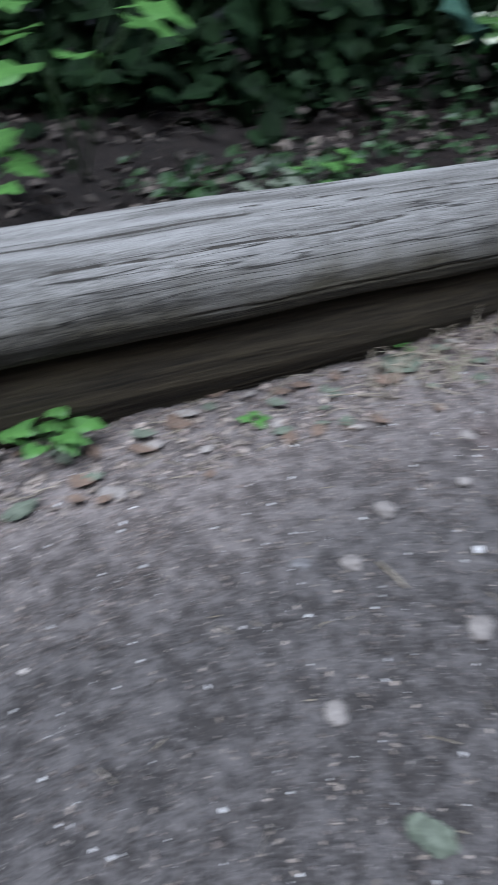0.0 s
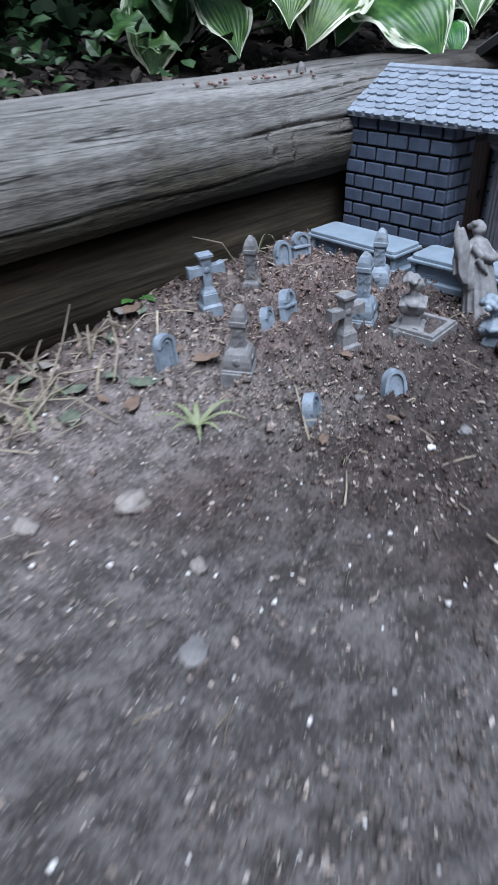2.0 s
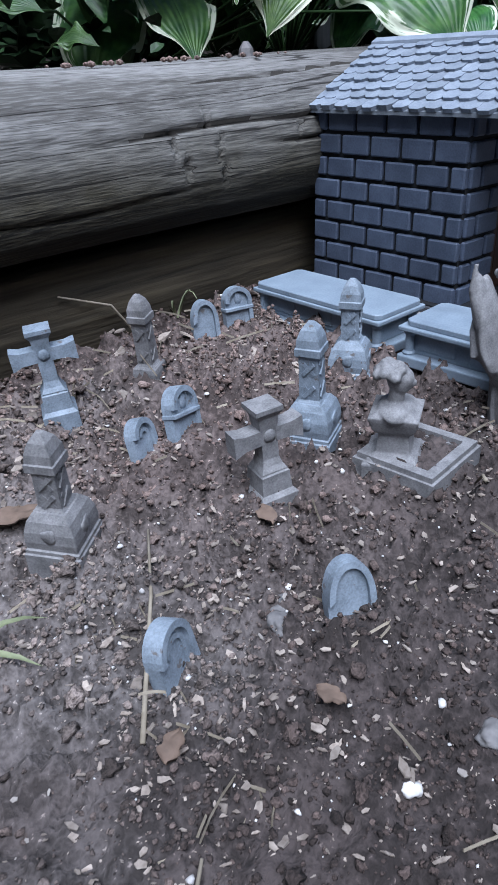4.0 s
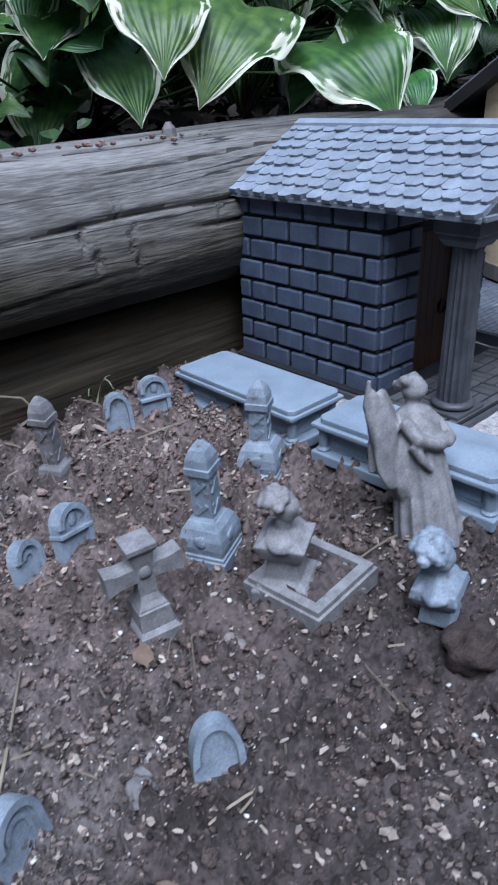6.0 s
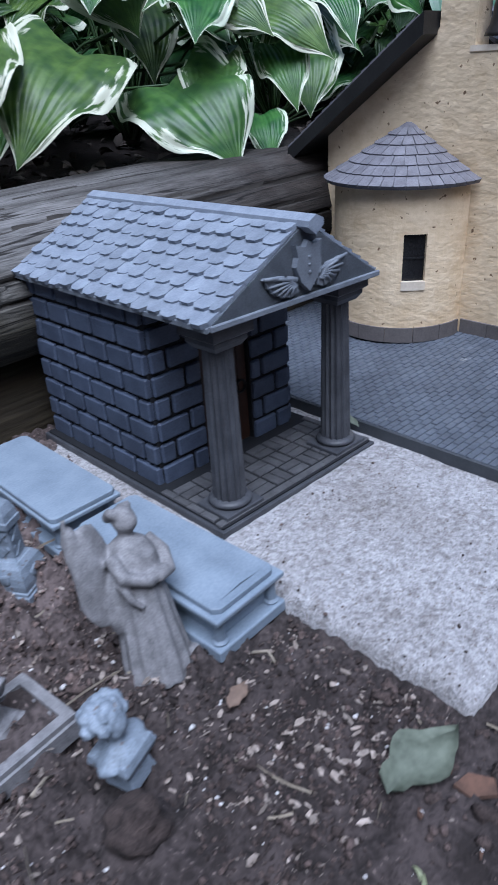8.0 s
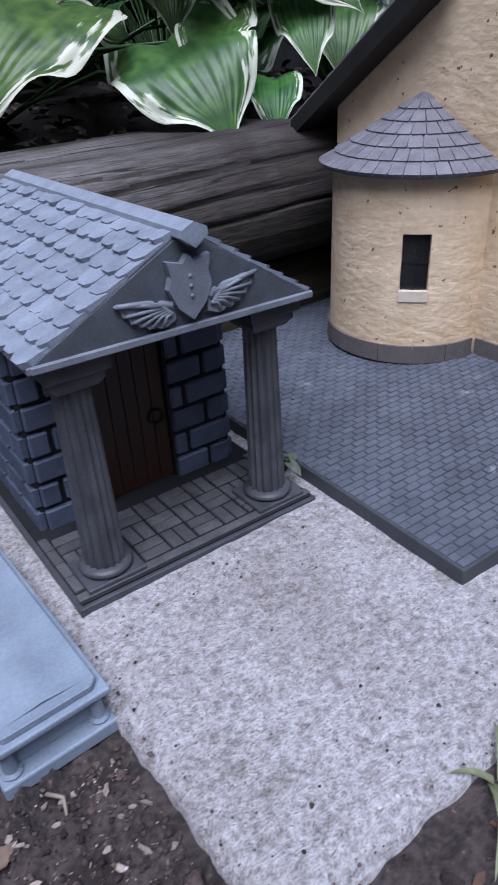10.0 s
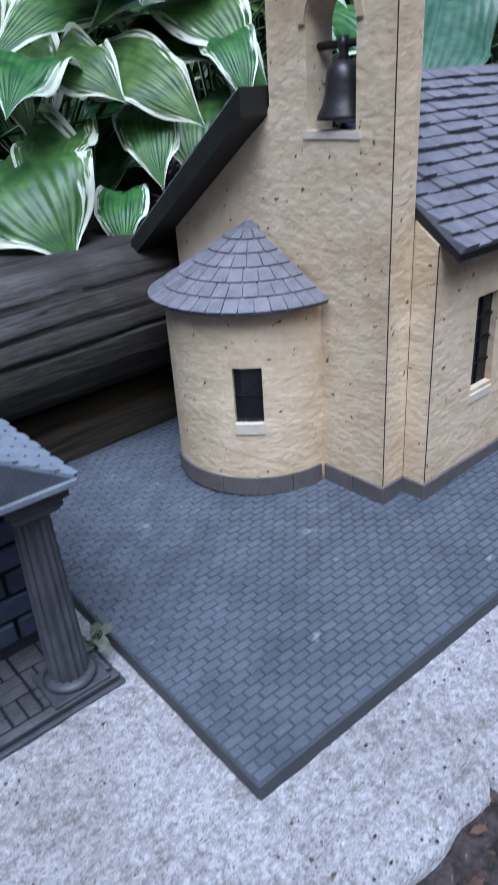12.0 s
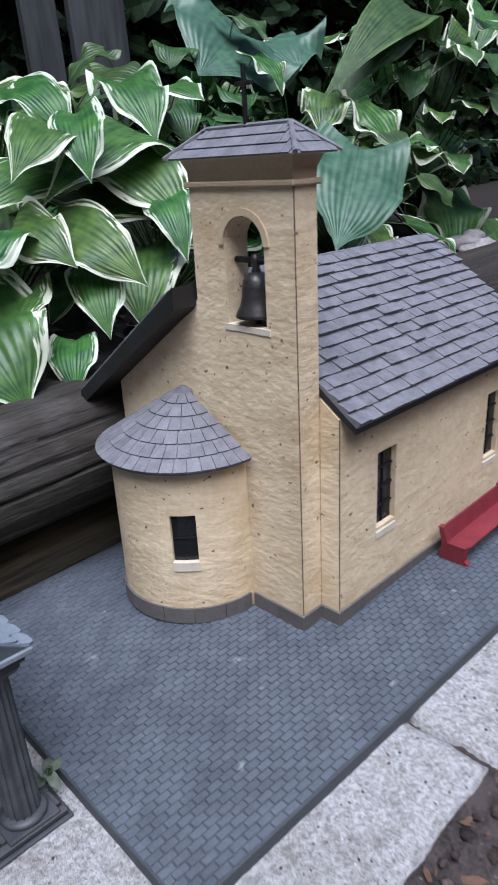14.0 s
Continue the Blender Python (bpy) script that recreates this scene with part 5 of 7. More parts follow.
def grave_surround():
    root = thing("grave_surround", "grey moulded grave frame filled with soil", "grave frame", (1.3035, 0.531, -0.0135), 5)
    w, d = 0.0278, 0.0258
    b = bmesh.new()
    for x0, x1, y0, y1 in ((-w, w, -d, -d + 0.009), (-w, w, d - 0.009, d), (-w, -w + 0.009, -d + 0.009, d - 0.009), (w - 0.009, w, -d + 0.009, d - 0.009)):
        box(b, x0, x1, y0, y1, -0.008, 0.0035)
    part("kerb", b, M_grave_grey, root)
    b = bmesh.new()
    w2, d2 = w - 0.0018, d - 0.0018
    for x0, x1, y0, y1 in ((-w2, w2, -d2, -d2 + 0.006), (-w2, w2, d2 - 0.006, d2), (-w2, -w2 + 0.006, -d2 + 0.006, d2 - 0.006), (w2 - 0.006, w2, -d2 + 0.006, d2 - 0.006)):
        box(b, x0, x1, y0, y1, 0.0035, 0.0068)
    part("moulding", b, M_grave_grey, root)
    b = bmesh.new()
    g = [[b.verts.new((-w2 + 0.005 + (2 * w2 - 0.01) * i / 16, -d2 + 0.005 + (2 * d2 - 0.01) * j / 16, 0.0045 + 0.005 * noise.noise(Vector((i * 0.5, j * 0.5, 4))))) for i in range(17)] for j in range(17)]
    for j in range(16):
        for i in range(16):
            b.faces.new((g[j][i], g[j][i + 1], g[j + 1][i + 1], g[j + 1][i]))
    part("soil_fill", b, M_soil, root, "dark soil inside the frame", True)


grave_surround()
b = bmesh.new()
blob(b, (0, 0, 0), (0.0145, 0.0135, 0.012), 0.35, 30, 4)
loose_clod = link("soil_clod", b, M_crumb, smooth=True)
loose_clod.location = (1.318, 0.4395, -0.013)
tagged(loose_clod, "round clod of dark damp soil beside a hollow", "soil clod")


# ---- plants behind the timbers ----
def leaf_material(name, green, green2, margin, edge, rib=34.0, rough=0.44):
    """A leaf blade by its own measure: u across (0 to 1), v along; margin colour beyond edge, ribs that follow the blade."""
    m = bpy.data.materials.new(name)
    m.use_nodes = True
    nt = m.node_tree
    N, L = nt.nodes, nt.links
    b = N["Principled BSDF"]
    uv = N.new("ShaderNodeTexCoord")
    sep = N.new("ShaderNodeSeparateXYZ")
    L.new(uv.outputs["UV"], sep.inputs[0])
    geo = N.new("ShaderNodeNewGeometry")

    def math_node(op, a, bb=None, c=None):
        n = N.new("ShaderNodeMath")
        n.operation = op
        for i, v in enumerate((a, bb, c)):
            if v is None:
                continue
            if isinstance(v, (int, float)):
                n.inputs[i].default_value = v
            else:
                L.new(v, n.inputs[i])
        return n.outputs[0]

    across = math_node("ABSOLUTE", math_node("MULTIPLY_ADD", sep.outputs[0], 2.0, -1.0))
    n1 = N.new("ShaderNodeTexNoise")
    n1.inputs["Scale"].default_value, n1.inputs["Detail"].default_value = 55.0, 4.0
    L.new(geo.outputs["Position"], n1.inputs["Vector"])
    # margins run in streaks towards the midrib
    st = N.new("ShaderNodeTexNoise")
    st.inputs["Scale"].default_value, st.inputs["Detail"].default_value = 7.0, 6.0
    cmb = N.new("ShaderNodeCombineXYZ")
    L.new(math_node("MULTIPLY", sep.outputs[1], 0.75), cmb.inputs[1])
    L.new(math_node("MULTIPLY", across, 1.5), cmb.inputs[0])
    L.new(math_node("MULTIPLY_ADD", N.new("ShaderNodeObjectInfo").outputs["Random"], 40.0, math_node("MULTIPLY", math_node("GREATER_THAN", sep.outputs[0], 0.5), 3.3)), cmb.inputs[2])
    L.new(cmb.outputs[0], st.inputs["Vector"])
    lim = math_node("MULTIPLY_ADD", st.outputs[0], 1.0, edge - 0.52)
    mask = N.new("ShaderNodeMapRange")
    L.new(math_node("SUBTRACT", math_node("ADD", across, math_node("MULTIPLY", math_node("POWER", sep.outputs[1], 4.0), 0.12)), lim), mask.inputs[0])
    mask.inputs[1].default_value, mask.inputs[2].default_value = -0.02, 0.05
    r = N.new("ShaderNodeValToRGB")
    r.color_ramp.elements[0].color, r.color_ramp.elements[1].color = (*green, 1), (*green2, 1)
    r.color_ramp.elements[0].position, r.color_ramp.elements[1].position = 0.35, 0.68
    L.new(n1.outputs[0], r.inputs[0])
    mx = N.new("ShaderNodeMix")
    mx.data_type = "RGBA"
    L.new(mask.outputs[0], mx.inputs[0])
    L.new(r.outputs[0], mx.inputs[6])
    mx.inputs[7].default_value = (*margin, 1)
    rib_phase = math_node("MULTIPLY", across, rib)
    ribs = math_node("MULTIPLY_ADD", math_node("SINE", rib_phase), 0.5, 0.5)
    hs = N.new("ShaderNodeHueSaturation")
    L.new(math_node("ADD", math_node("MULTIPLY_ADD", ribs, 0.06, 0.83), math_node("MULTIPLY", n1.outputs[0], 0.25)), hs.inputs["Value"])
    L.new(math_node("MULTIPLY_ADD", N.new("ShaderNodeObjectInfo").outputs["Random"], -0.055, 0.515), hs.inputs["Hue"])
    L.new(mx.outputs[2], hs.inputs["Color"])
    L.new(hs.outputs[0], b.inputs["Base Color"])
    b.inputs["Roughness"].default_value = rough
    b.inputs["Specular IOR Level"].default_value = 0.5
    bp = N.new("ShaderNodeBump")
    bp.inputs["Strength"].default_value, bp.inputs["Distance"].default_value = 0.32, 0.003
    L.new(ribs, bp.inputs["Height"])
    L.new(bp.outputs[0], b.inputs["Normal"])
    tr = N.new("ShaderNodeBsdfTranslucent")
    L.new(hs.outputs[0], tr.inputs["Color"])
    mix = N.new("ShaderNodeMixShader")
    mix.inputs[0].default_value = 0.16
    L.new(b.outputs[0], mix.inputs[1])
    L.new(tr.outputs[0], mix.inputs[2])
    L.new(mix.outputs[0], N["Material Output"].inputs["Surface"])
    return m


V = leaf_material("variegated_leaf", (0.022, 0.085, 0.02), (0.068, 0.17, 0.036), (0.62, 0.67, 0.52), 0.86)
G = leaf_material("green_leaf", (0.016, 0.055, 0.016), (0.04, 0.105, 0.028), (0.08, 0.16, 0.055), 0.95)
B = leaf_material("blue_green_leaf", (0.04, 0.1, 0.07), (0.075, 0.155, 0.105), (0.09, 0.17, 0.12), 0.97, 40.0)
M_stem = material("leaf_stalk", (0.035, 0.075, 0.022), (0.02, 0.045, 0.013), 30, 200, 0.5, 0.1, 0.0005)
leaf_rng = random.Random(31)


def blade(base, tip, width, face, sag, fold, wave=1.0, rows_n=22, cols=14):
    """A heart-shaped blade from its stalk end to its drawn-out tip."""
    base, tip, face = Vector(base), Vector(tip), Vector(face).normalized()
    axis = tip - base
    length = axis.length
    side = axis.cross(face).normalized()
    up = side.cross(axis).normalized()
    if up.dot(face) < 0:
        up, side = -up, -side
    bm = bmesh.new()
    uv = bm.loops.layers.uv.new("UVMap")
    seed = leaf_rng.uniform(0, 99)
    grid = []
    for j in range(rows_n + 1):
        s = j / rows_n
        w = width / 2 * (math.sin(math.pi * min(1.0, (0.16 + 0.84 * s) ** 0.72)) ** 0.75) * (1 if s < 0.7 else (1 - (s - 0.7) / 0.3) ** 0.45 if s < 1 else 0)
        if j == rows_n:
            w = 0.0004
        row = []
        for i in range(cols + 1):
            u = 2 * i / cols - 1
            lobe = -0.17 * length * (abs(u) ** 1.5) * max(0.0, 1 - s * 3.2)
            p = base + axis * s + side * (u * w) + axis.normalized() * lobe
            lift = sag * length * math.sin(math.pi * s) * 0.9
            cup = fold * w * (2.3 * abs(u) ** 1.15 - 2.4 * u * u) * (1 - 0.25 * s)
            ripple = wave * 0.24 * w * (abs(u) ** 3) * math.sin(13 * s + seed + (2.0 if u > 0 else 0.0)) * (1 + 0.6 * math.sin(5 * s + 2 * seed)) + 0.02 * w * math.sin(abs(u) * 22) * (1 - abs(u))
            ripple += wave * 0.05 * w * noise.noise(Vector((s * 4, u * 3, seed)))
            p += up * (lift + cup * 0.6 + ripple)
            row.append((bm.verts.new(p), (i / cols, s)))
        grid.append(row)
    for j in range(rows_n):
        for i in range(cols):
            q = (grid[j][i], grid[j][i + 1], grid[j + 1][i + 1], grid[j + 1][i])
            f = bm.faces.new([k[0] for k in q])
            f.smooth = True
            for lp, k in zip(f.loops, q):
                lp[uv].uv = k[1]
    return bm


def leaf(plant, base, tip, width, mat, face, sag, fold):
    """One blade with its stalk, as parts of a plant."""
    bm = blade(base, tip, width, face, sag, fold)
    me = bpy.data.meshes.new("leaf")
    bm.to_mesh(me)
    bm.free()
    me.materials.append(mat)
    ob = new("leaf", me)
    ob.parent = plant["root"]
    ob.matrix_parent_inverse = plant["root"].matrix_basis.inverted()
    root = Vector(plant["at"])
    a, b = Vector(base), Vector(root)
    mid = a.lerp(b, 0.45) + Vector((0, 0.02, 0.05))
    st = bmesh.new()
    tube(st, [b, b.lerp(mid, 0.5) + Vector((0, 0, 0.01)), mid, a.lerp(mid, 0.3), a], 0.0026, 6, 0.0017)
    link("stalk", st, M_stem, ob, smooth=True)


def hosta(at, label):
    root = thing("hosta", label, "hosta", (at[0], at[1], at[2]), group="hostas")
    return {"root": root, "at": at}


def fill_hosta(plant, n, reach, mat_pick, seed, y_min=1.0, tall=(0.12, 0.34), size=(0.09, 0.16)):
    """Leaves all round the crown, arching out and down."""
    rng = random.Random(seed)
    c = Vector(plant["at"])
    for k in range(n):
        a = rng.uniform(0, 2 * math.pi)
        r = reach * math.sqrt(rng.uniform(0.12, 1.0))
        h = rng.uniform(*tall) * (1.15 - 0.45 * r / reach)
        out = Vector((math.cos(a), math.sin(a), 0))
        base = c + out * r * 0.6 + Vector((0, 0, h))
        ln = rng.uniform(*size)
        tip = base + out * ln * rng.uniform(0.7, 1.0) - Vector((0, 0, ln * rng.uniform(0.25, 0.85)))
        if tip.y < y_min or base.y < y_min - 0.02:
            continue
        leaf(plant, tuple(base), tuple(tip), ln * rng.uniform(0.72, 0.95), mat_pick(rng), (out.x * 0.5, out.y * 0.5 - 0.35, 0.8), rng.uniform(0.08, 0.2), rng.uniform(0.15, 0.35))


def plants():
    one = hosta((1.75, 1.45, 0.15), "hosta with white-edged green leaves hanging over the timber")
    two = hosta((2.08, 1.4, 0.16), "large white-edged hosta crowding behind the church")
    three = hosta((2.42, 1.35, 0.16), "mixed hosta with ribbed blue-green and green leaves")
    leaf(one, (1.617, 1.030, 0.320), (1.552, 0.945, 0.236), 0.112, V, (-0.50, -0.80, 0.45), 0.2, 0.3)
    leaf(one, (1.743, 1.020, 0.309), (1.602, 0.955, 0.207), 0.147, V, (-0.60, -0.75, 0.50), 0.2, 0.3)
    leaf(one, (1.837, 0.980, 0.270), (1.836, 0.865, 0.176), 0.156, V, (-0.45, -0.75, 0.60), 0.2, 0.3)
    leaf(one, (1.933, 0.920, 0.227), (1.898, 0.875, 0.176), 0.060, V, (-0.60, -0.70, 0.40), 0.2, 0.3)
    leaf(one, (2.123, 1.020, 0.306), (2.042, 0.930, 0.213), 0.122, V, (-0.60, -0.70, 0.40), 0.2, 0.3)
    leaf(one, (2.086, 1.120, 0.387), (2.222, 0.970, 0.280), 0.153, V, (-0.20, -0.50, 1.00), 0.20, 0.25)
    leaf(one, (2.115, 1.100, 0.392), (1.850, 1.030, 0.350), 0.112, V, (-0.30, -0.60, 0.90), 0.20, 0.25)
    leaf(one, (2.487, 1.200, 0.410), (2.538, 1.060, 0.328), 0.156, V, (-0.20, -0.50, 0.90), 0.20, 0.25)
    leaf(one, (1.879, 1.160, 0.414), (1.795, 1.060, 0.350), 0.132, V, (-0.40, -0.80, 0.50), 0.2, 0.3)
    leaf(one, (1.851, 1.200, 0.493), (1.896, 1.100, 0.325), 0.225, V, (-0.40, -0.80, 0.60), 0.2, 0.3)
    leaf(one, (1.760, 1.250, 0.450), (1.630, 1.130, 0.356), 0.155, V, (-0.60, -0.70, 0.50), 0.2, 0.3)
    leaf(one, (1.526, 1.300, 0.431), (1.372, 1.200, 0.379), 0.196, V, (-0.40, -0.70, 0.70), 0.2, 0.3)
    leaf(one, (1.663, 1.300, 0.276), (1.652, 1.200, 0.277), 0.158, G, (-0.40, -0.60, 0.70), 0.2, 0.3)
    leaf(one, (1.362, 1.100, 0.245), (1.395, 1.050, 0.238), 0.047, G, (-0.30, -0.60, 0.80), 0.2, 0.3)
    leaf(one, (1.522, 1.500, 0.322), (1.370, 1.400, 0.371), 0.129, B, (-0.30, -0.70, 0.60), 0.2, 0.3)
    leaf(one, (1.768, 1.120, 0.302), (1.595, 1.000, 0.239), 0.072, V, (-0.60, -0.75, 0.50), 0.2, 0.3)
    leaf(one, (1.461, 1.150, 0.214), (1.483, 1.100, 0.208), 0.037, G, (-0.30, -0.60, 0.80), 0.2, 0.3)
    leaf(two, (2.036, 1.000, 0.478), (1.997, 0.930, 0.398), 0.068, V, (-0.60, -0.70, 0.40), 0.2, 0.3)
    leaf(two, (2.015, 1.120, 0.516), (2.028, 1.000, 0.439), 0.087, V, (-0.30, -0.50, 0.90), 0.25, 0.25)
    leaf(two, (1.983, 1.150, 0.507), (1.982, 1.080, 0.473), 0.090, V, (-0.30, -0.50, 0.90), 0.20, 0.25)
    leaf(two, (2.142, 1.100, 0.417), (2.139, 0.930, 0.328), 0.137, V, (-0.30, -0.60, 0.80), 0.2, 0.3)
    leaf(two, (2.258, 1.120, 0.426), (1.956, 0.980, 0.377), 0.122, V, (-0.30, -0.60, 0.80), 0.2, 0.3)
    leaf(two, (1.976, 1.000, 0.352), (2.008, 0.860, 0.281), 0.096, V, (-0.50, -0.60, 0.70), 0.18, 0.25)
    leaf(two, (1.920, 1.000, 0.354), (1.942, 0.900, 0.311), 0.087, V, (-0.40, -0.70, 0.70), 0.20, 0.25)
    leaf(two, (1.912, 1.000, 0.352), (1.814, 0.900, 0.308), 0.097, V, (-0.40, -0.70, 0.70), 0.20, 0.25)
    leaf(two, (2.007, 0.960, 0.304), (1.958, 0.880, 0.227), 0.074, V, (-0.60, -0.60, 0.50), 0.2, 0.3)
    leaf(two, (1.903, 0.970, 0.287), (1.834, 0.900, 0.221), 0.084, V, (-0.60, -0.60, 0.50), 0.2, 0.3)
    leaf(two, (2.298, 1.200, 0.497), (2.296, 1.050, 0.496), 0.125, V, (-0.20, -0.50, 1.00), 0.20, 0.25)
    leaf(two, (2.216, 1.150, 0.532), (2.172, 1.020, 0.439), 0.106, V, (-0.30, -0.60, 0.80), 0.20, 0.25)
    leaf(two, (2.050, 1.050, 0.457), (1.907, 0.950, 0.405), 0.095, V, (-0.50, -0.70, 0.60), 0.2, 0.3)
    leaf(two, (2.147, 1.000, 0.378), (2.104, 0.900, 0.292), 0.068, V, (-0.40, -0.70, 0.50), 0.2, 0.3)
    leaf(two, (2.268, 1.300, 0.550), (2.336, 1.200, 0.521), 0.116, G, (-0.20, -0.50, 1.00), 0.20, 0.25)
    leaf(three, (2.640, 1.020, 0.413), (2.448, 0.930, 0.258), 0.194, B, (-0.60, -0.75, 0.35), 0.05, 0.15)
    leaf(three, (2.839, 1.500, 0.684), (2.602, 1.400, 0.579), 0.323, B, (-0.30, -0.80, 0.50), 0.10, 0.25)
    leaf(three, (2.964, 1.550, 0.678), (2.929, 1.400, 0.594), 0.279, B, (-0.30, -0.80, 0.50), 0.10, 0.25)
    leaf(three, (3.333, 1.350, 0.672), (2.688, 1.150, 0.501), 0.140, G, (-0.20, -0.70, 0.80), 0.2, 0.3)
    leaf(three, (3.386, 1.300, 0.454), (3.142, 1.220, 0.320), 0.164, V, (-0.40, -0.80, 0.40), 0.2, 0.3)
    leaf(three, (3.126, 1.250, 0.355), (2.932, 1.180, 0.267), 0.102, G, (-0.40, -0.80, 0.40), 0.2, 0.3)
    leaf(three, (3.327, 1.250, 0.282), (3.222, 1.150, 0.111), 0.196, V, (-0.40, -0.80, 0.40), 0.2, 0.3)
    leaf(three, (2.901, 1.300, 0.479), (3.014, 1.200, 0.409), 0.114, G, (-0.20, -0.60, 0.90), 0.2, 0.3)
    leaf(three, (3.416, 1.400, 0.608), (3.424, 1.300, 0.501), 0.198, G, (-0.30, -0.70, 0.70), 0.2, 0.3)
    leaf(three, (3.163, 1.400, 0.564), (2.942, 1.300, 0.501), 0.139, G, (-0.30, -0.70, 0.70), 0.2, 0.3)
    leaf(three, (3.494, 1.300, 0.672), (3.169, 1.200, 0.557), 0.102, V, (-0.50, -0.70, 0.40), 0.2, 0.3)
    leaf(three, (3.294, 1.350, 0.672), (2.792, 1.200, 0.491), 0.138, G, (-0.20, -0.70, 0.80), 0.2, 0.3)
    leaf(three, (3.517, 1.250, 0.731), (3.311, 1.180, 0.583), 0.106, V, (-0.50, -0.70, 0.40), 0.2, 0.3)
    leaf(three, (3.302, 1.300, 0.425), (3.130, 1.240, 0.335), 0.098, V, (-0.50, -0.70, 0.40), 0.2, 0.3)
    leaf(three, (3.443, 1.200, 0.204), (3.274, 1.120, 0.078), 0.188, V, (-0.40, -0.80, 0.40), 0.2, 0.3)
    fill_hosta(one, 15, 0.26, lambda r: V if r.random() < 0.75 else G, 3, 1.06)
    fill_hosta(two, 34, 0.3, lambda r: V if r.random() < 0.8 else G, 4, 1.04, (0.14, 0.4))
    fill_hosta(three, 40, 0.34, lambda r: r.choice((V, G, G, B)), 5, 1.15, (0.12, 0.42))
    four = hosta((2.85, 1.25, 0.16), "white-edged hosta beyond the church roof")
    fill_hosta(four, 46, 0.36, lambda r: r.choice((V, V, G)), 6, 0.95, (0.1, 0.42))
    five = hosta((3.3, 1.7, 0.17), "white-edged hosta further along the bed")
    fill_hosta(five, 36, 0.4, lambda r: r.choice((V, G, G)), 7, 1.2, (0.15, 0.6))
    six = hosta((2.2, 1.75, 0.17), "green hosta in deep shade by dark boards")
    fill_hosta(six, 34, 0.38, lambda r: r.choice((G, G, V)), 9, 1.3, (0.12, 0.42))
    seven = hosta((3.3, 1.3, 0.16), "tall mixed hosta with drooping white-edged leaves")
    fill_hosta(seven, 70, 0.42, lambda r: r.choice((V, G, V, G)), 10, 0.95, (0.15, 0.75), (0.08, 0.13))
    eight = hosta((2.75, 1.6, 0.17), "green hosta beyond the white-edged hostas")
    fill_hosta(eight, 50, 0.42, lambda r: r.choice((V, G, G)), 11, 1.15, (0.15, 0.65), (0.09, 0.15))


plants()


def leaf_cloud(name, n, place, size, mat, seed, label, category):
    """Many small pointed leaves as one stuff mesh."""
    rng = random.Random(seed)
    verts, faces = [], []
    for _ in range(n):
        p, upish = place(rng)
        ln = rng.uniform(*size)
        d = Vector((rng.gauss(0, 1), rng.gauss(0, 1), rng.gauss(0, 0.5))).normalized()
        nrm = (Vector((rng.gauss(0, 0.5), rng.gauss(0, 0.5), 1)) if upish else Vector((rng.gauss(0, 1), -1, rng.gauss(0.5, 0.6)))).normalized()
        s = d.cross(nrm).normalized()
        q = s.cross(d)
        w = ln * rng.uniform(0.25, 0.4)
        k = len(verts)
        for a, b, c in ((0, 0, 0), (0.3, 1, 0.1), (0.3, -1, 0.1), (0.65, 0.85, 0.06), (0.65, -0.85, 0.06), (1, 0, -0.12), (0.3, 0, 0), (0.65, 0, 0)):
            verts.append(tuple(Vector(p) + d * ln * a + s * w * b + q * ln * c))
        faces += [(k, k + 1, k + 6), (k, k + 6, k + 2), (k + 1, k + 3, k + 7, k + 6), (k + 6, k + 7, k + 4, k + 2), (k + 3, k + 5, k + 7), (k + 7, k + 5, k + 4)]
    me = bpy.data.meshes.new(name)
    me.from_pydata(verts, [], faces)
    me.materials.append(mat)
    return tagged(new(name, me), label, category, kind="stuff")


# near-black green: the deep shade behind the bed is put into the leaf colour
M_shrub = material("shade_dark_shrub_leaf", (0.012, 0.028, 0.01), (0.004, 0.01, 0.004), 12, 90, 0.7, 0.0, island=0.9, spec=0.12)
M_litter = material("leaf_litter", (0.13, 0.108, 0.093), (0.035, 0.029, 0.025), 20, 120, 0.9, 0.3, 0.001, island=1.0)
M_twig = material("dry_twig", (0.34, 0.295, 0.235), (0.18, 0.15, 0.11), 40, 200, 0.85, 0.3, 0.0005, island=0.5)


M_ivy = material("ground_cover_leaf", (0.03, 0.065, 0.022), (0.012, 0.028, 0.01), 12, 90, 0.5, 0.0, island=0.9)


def hedge_place(rng):
    x = rng.uniform(-2.5, 6.0)
    z = 0.15 + 2.6 * rng.random() ** 1.1
    y = 2.15 - 0.45 * (1 - smoothstep(1.3, 1.9, x)) + 0.25 * noise.noise(Vector((x * 1.3, z * 1.3, 0))) + 0.12 * noise.noise(Vector((x * 5, z * 5, 2))) + rng.random() ** 2 * 0.35
    # the unseen upper hedge is added to block sky, leaning out to shade the bed
    y -= 0.6 * smoothstep(0.95, 2.2, z) * (1 - smoothstep(1.6, 2.3, x))
    return (x, y, z), False


leaf_cloud("shrub_hedge", 30000, hedge_place, (0.05, 0.13), M_shrub, 12, "dense green shrubs behind the bed, deep shade put into their dark colour", "shrub")


def cover_place(rng):
    cx, cy, r, h = rng.choice(((0.86, 1.05, 0.07, 0.06), (1.02, 1.07, 0.09, 0.09), (1.2, 1.1, 0.1, 0.1), (1.36, 1.14, 0.09, 0.12), (0.7, 1.12, 0.06, 0.05), (0.25, 1.2, 0.12, 0.12), (0.1, 1.05, 0.1, 0.08)))
    x, y = cx + rng.gauss(0, r), max(0.985, cy + rng.gauss(0, r))
    return (x, y, soil_base(x, y) + rng.uniform(0.004, h)), True


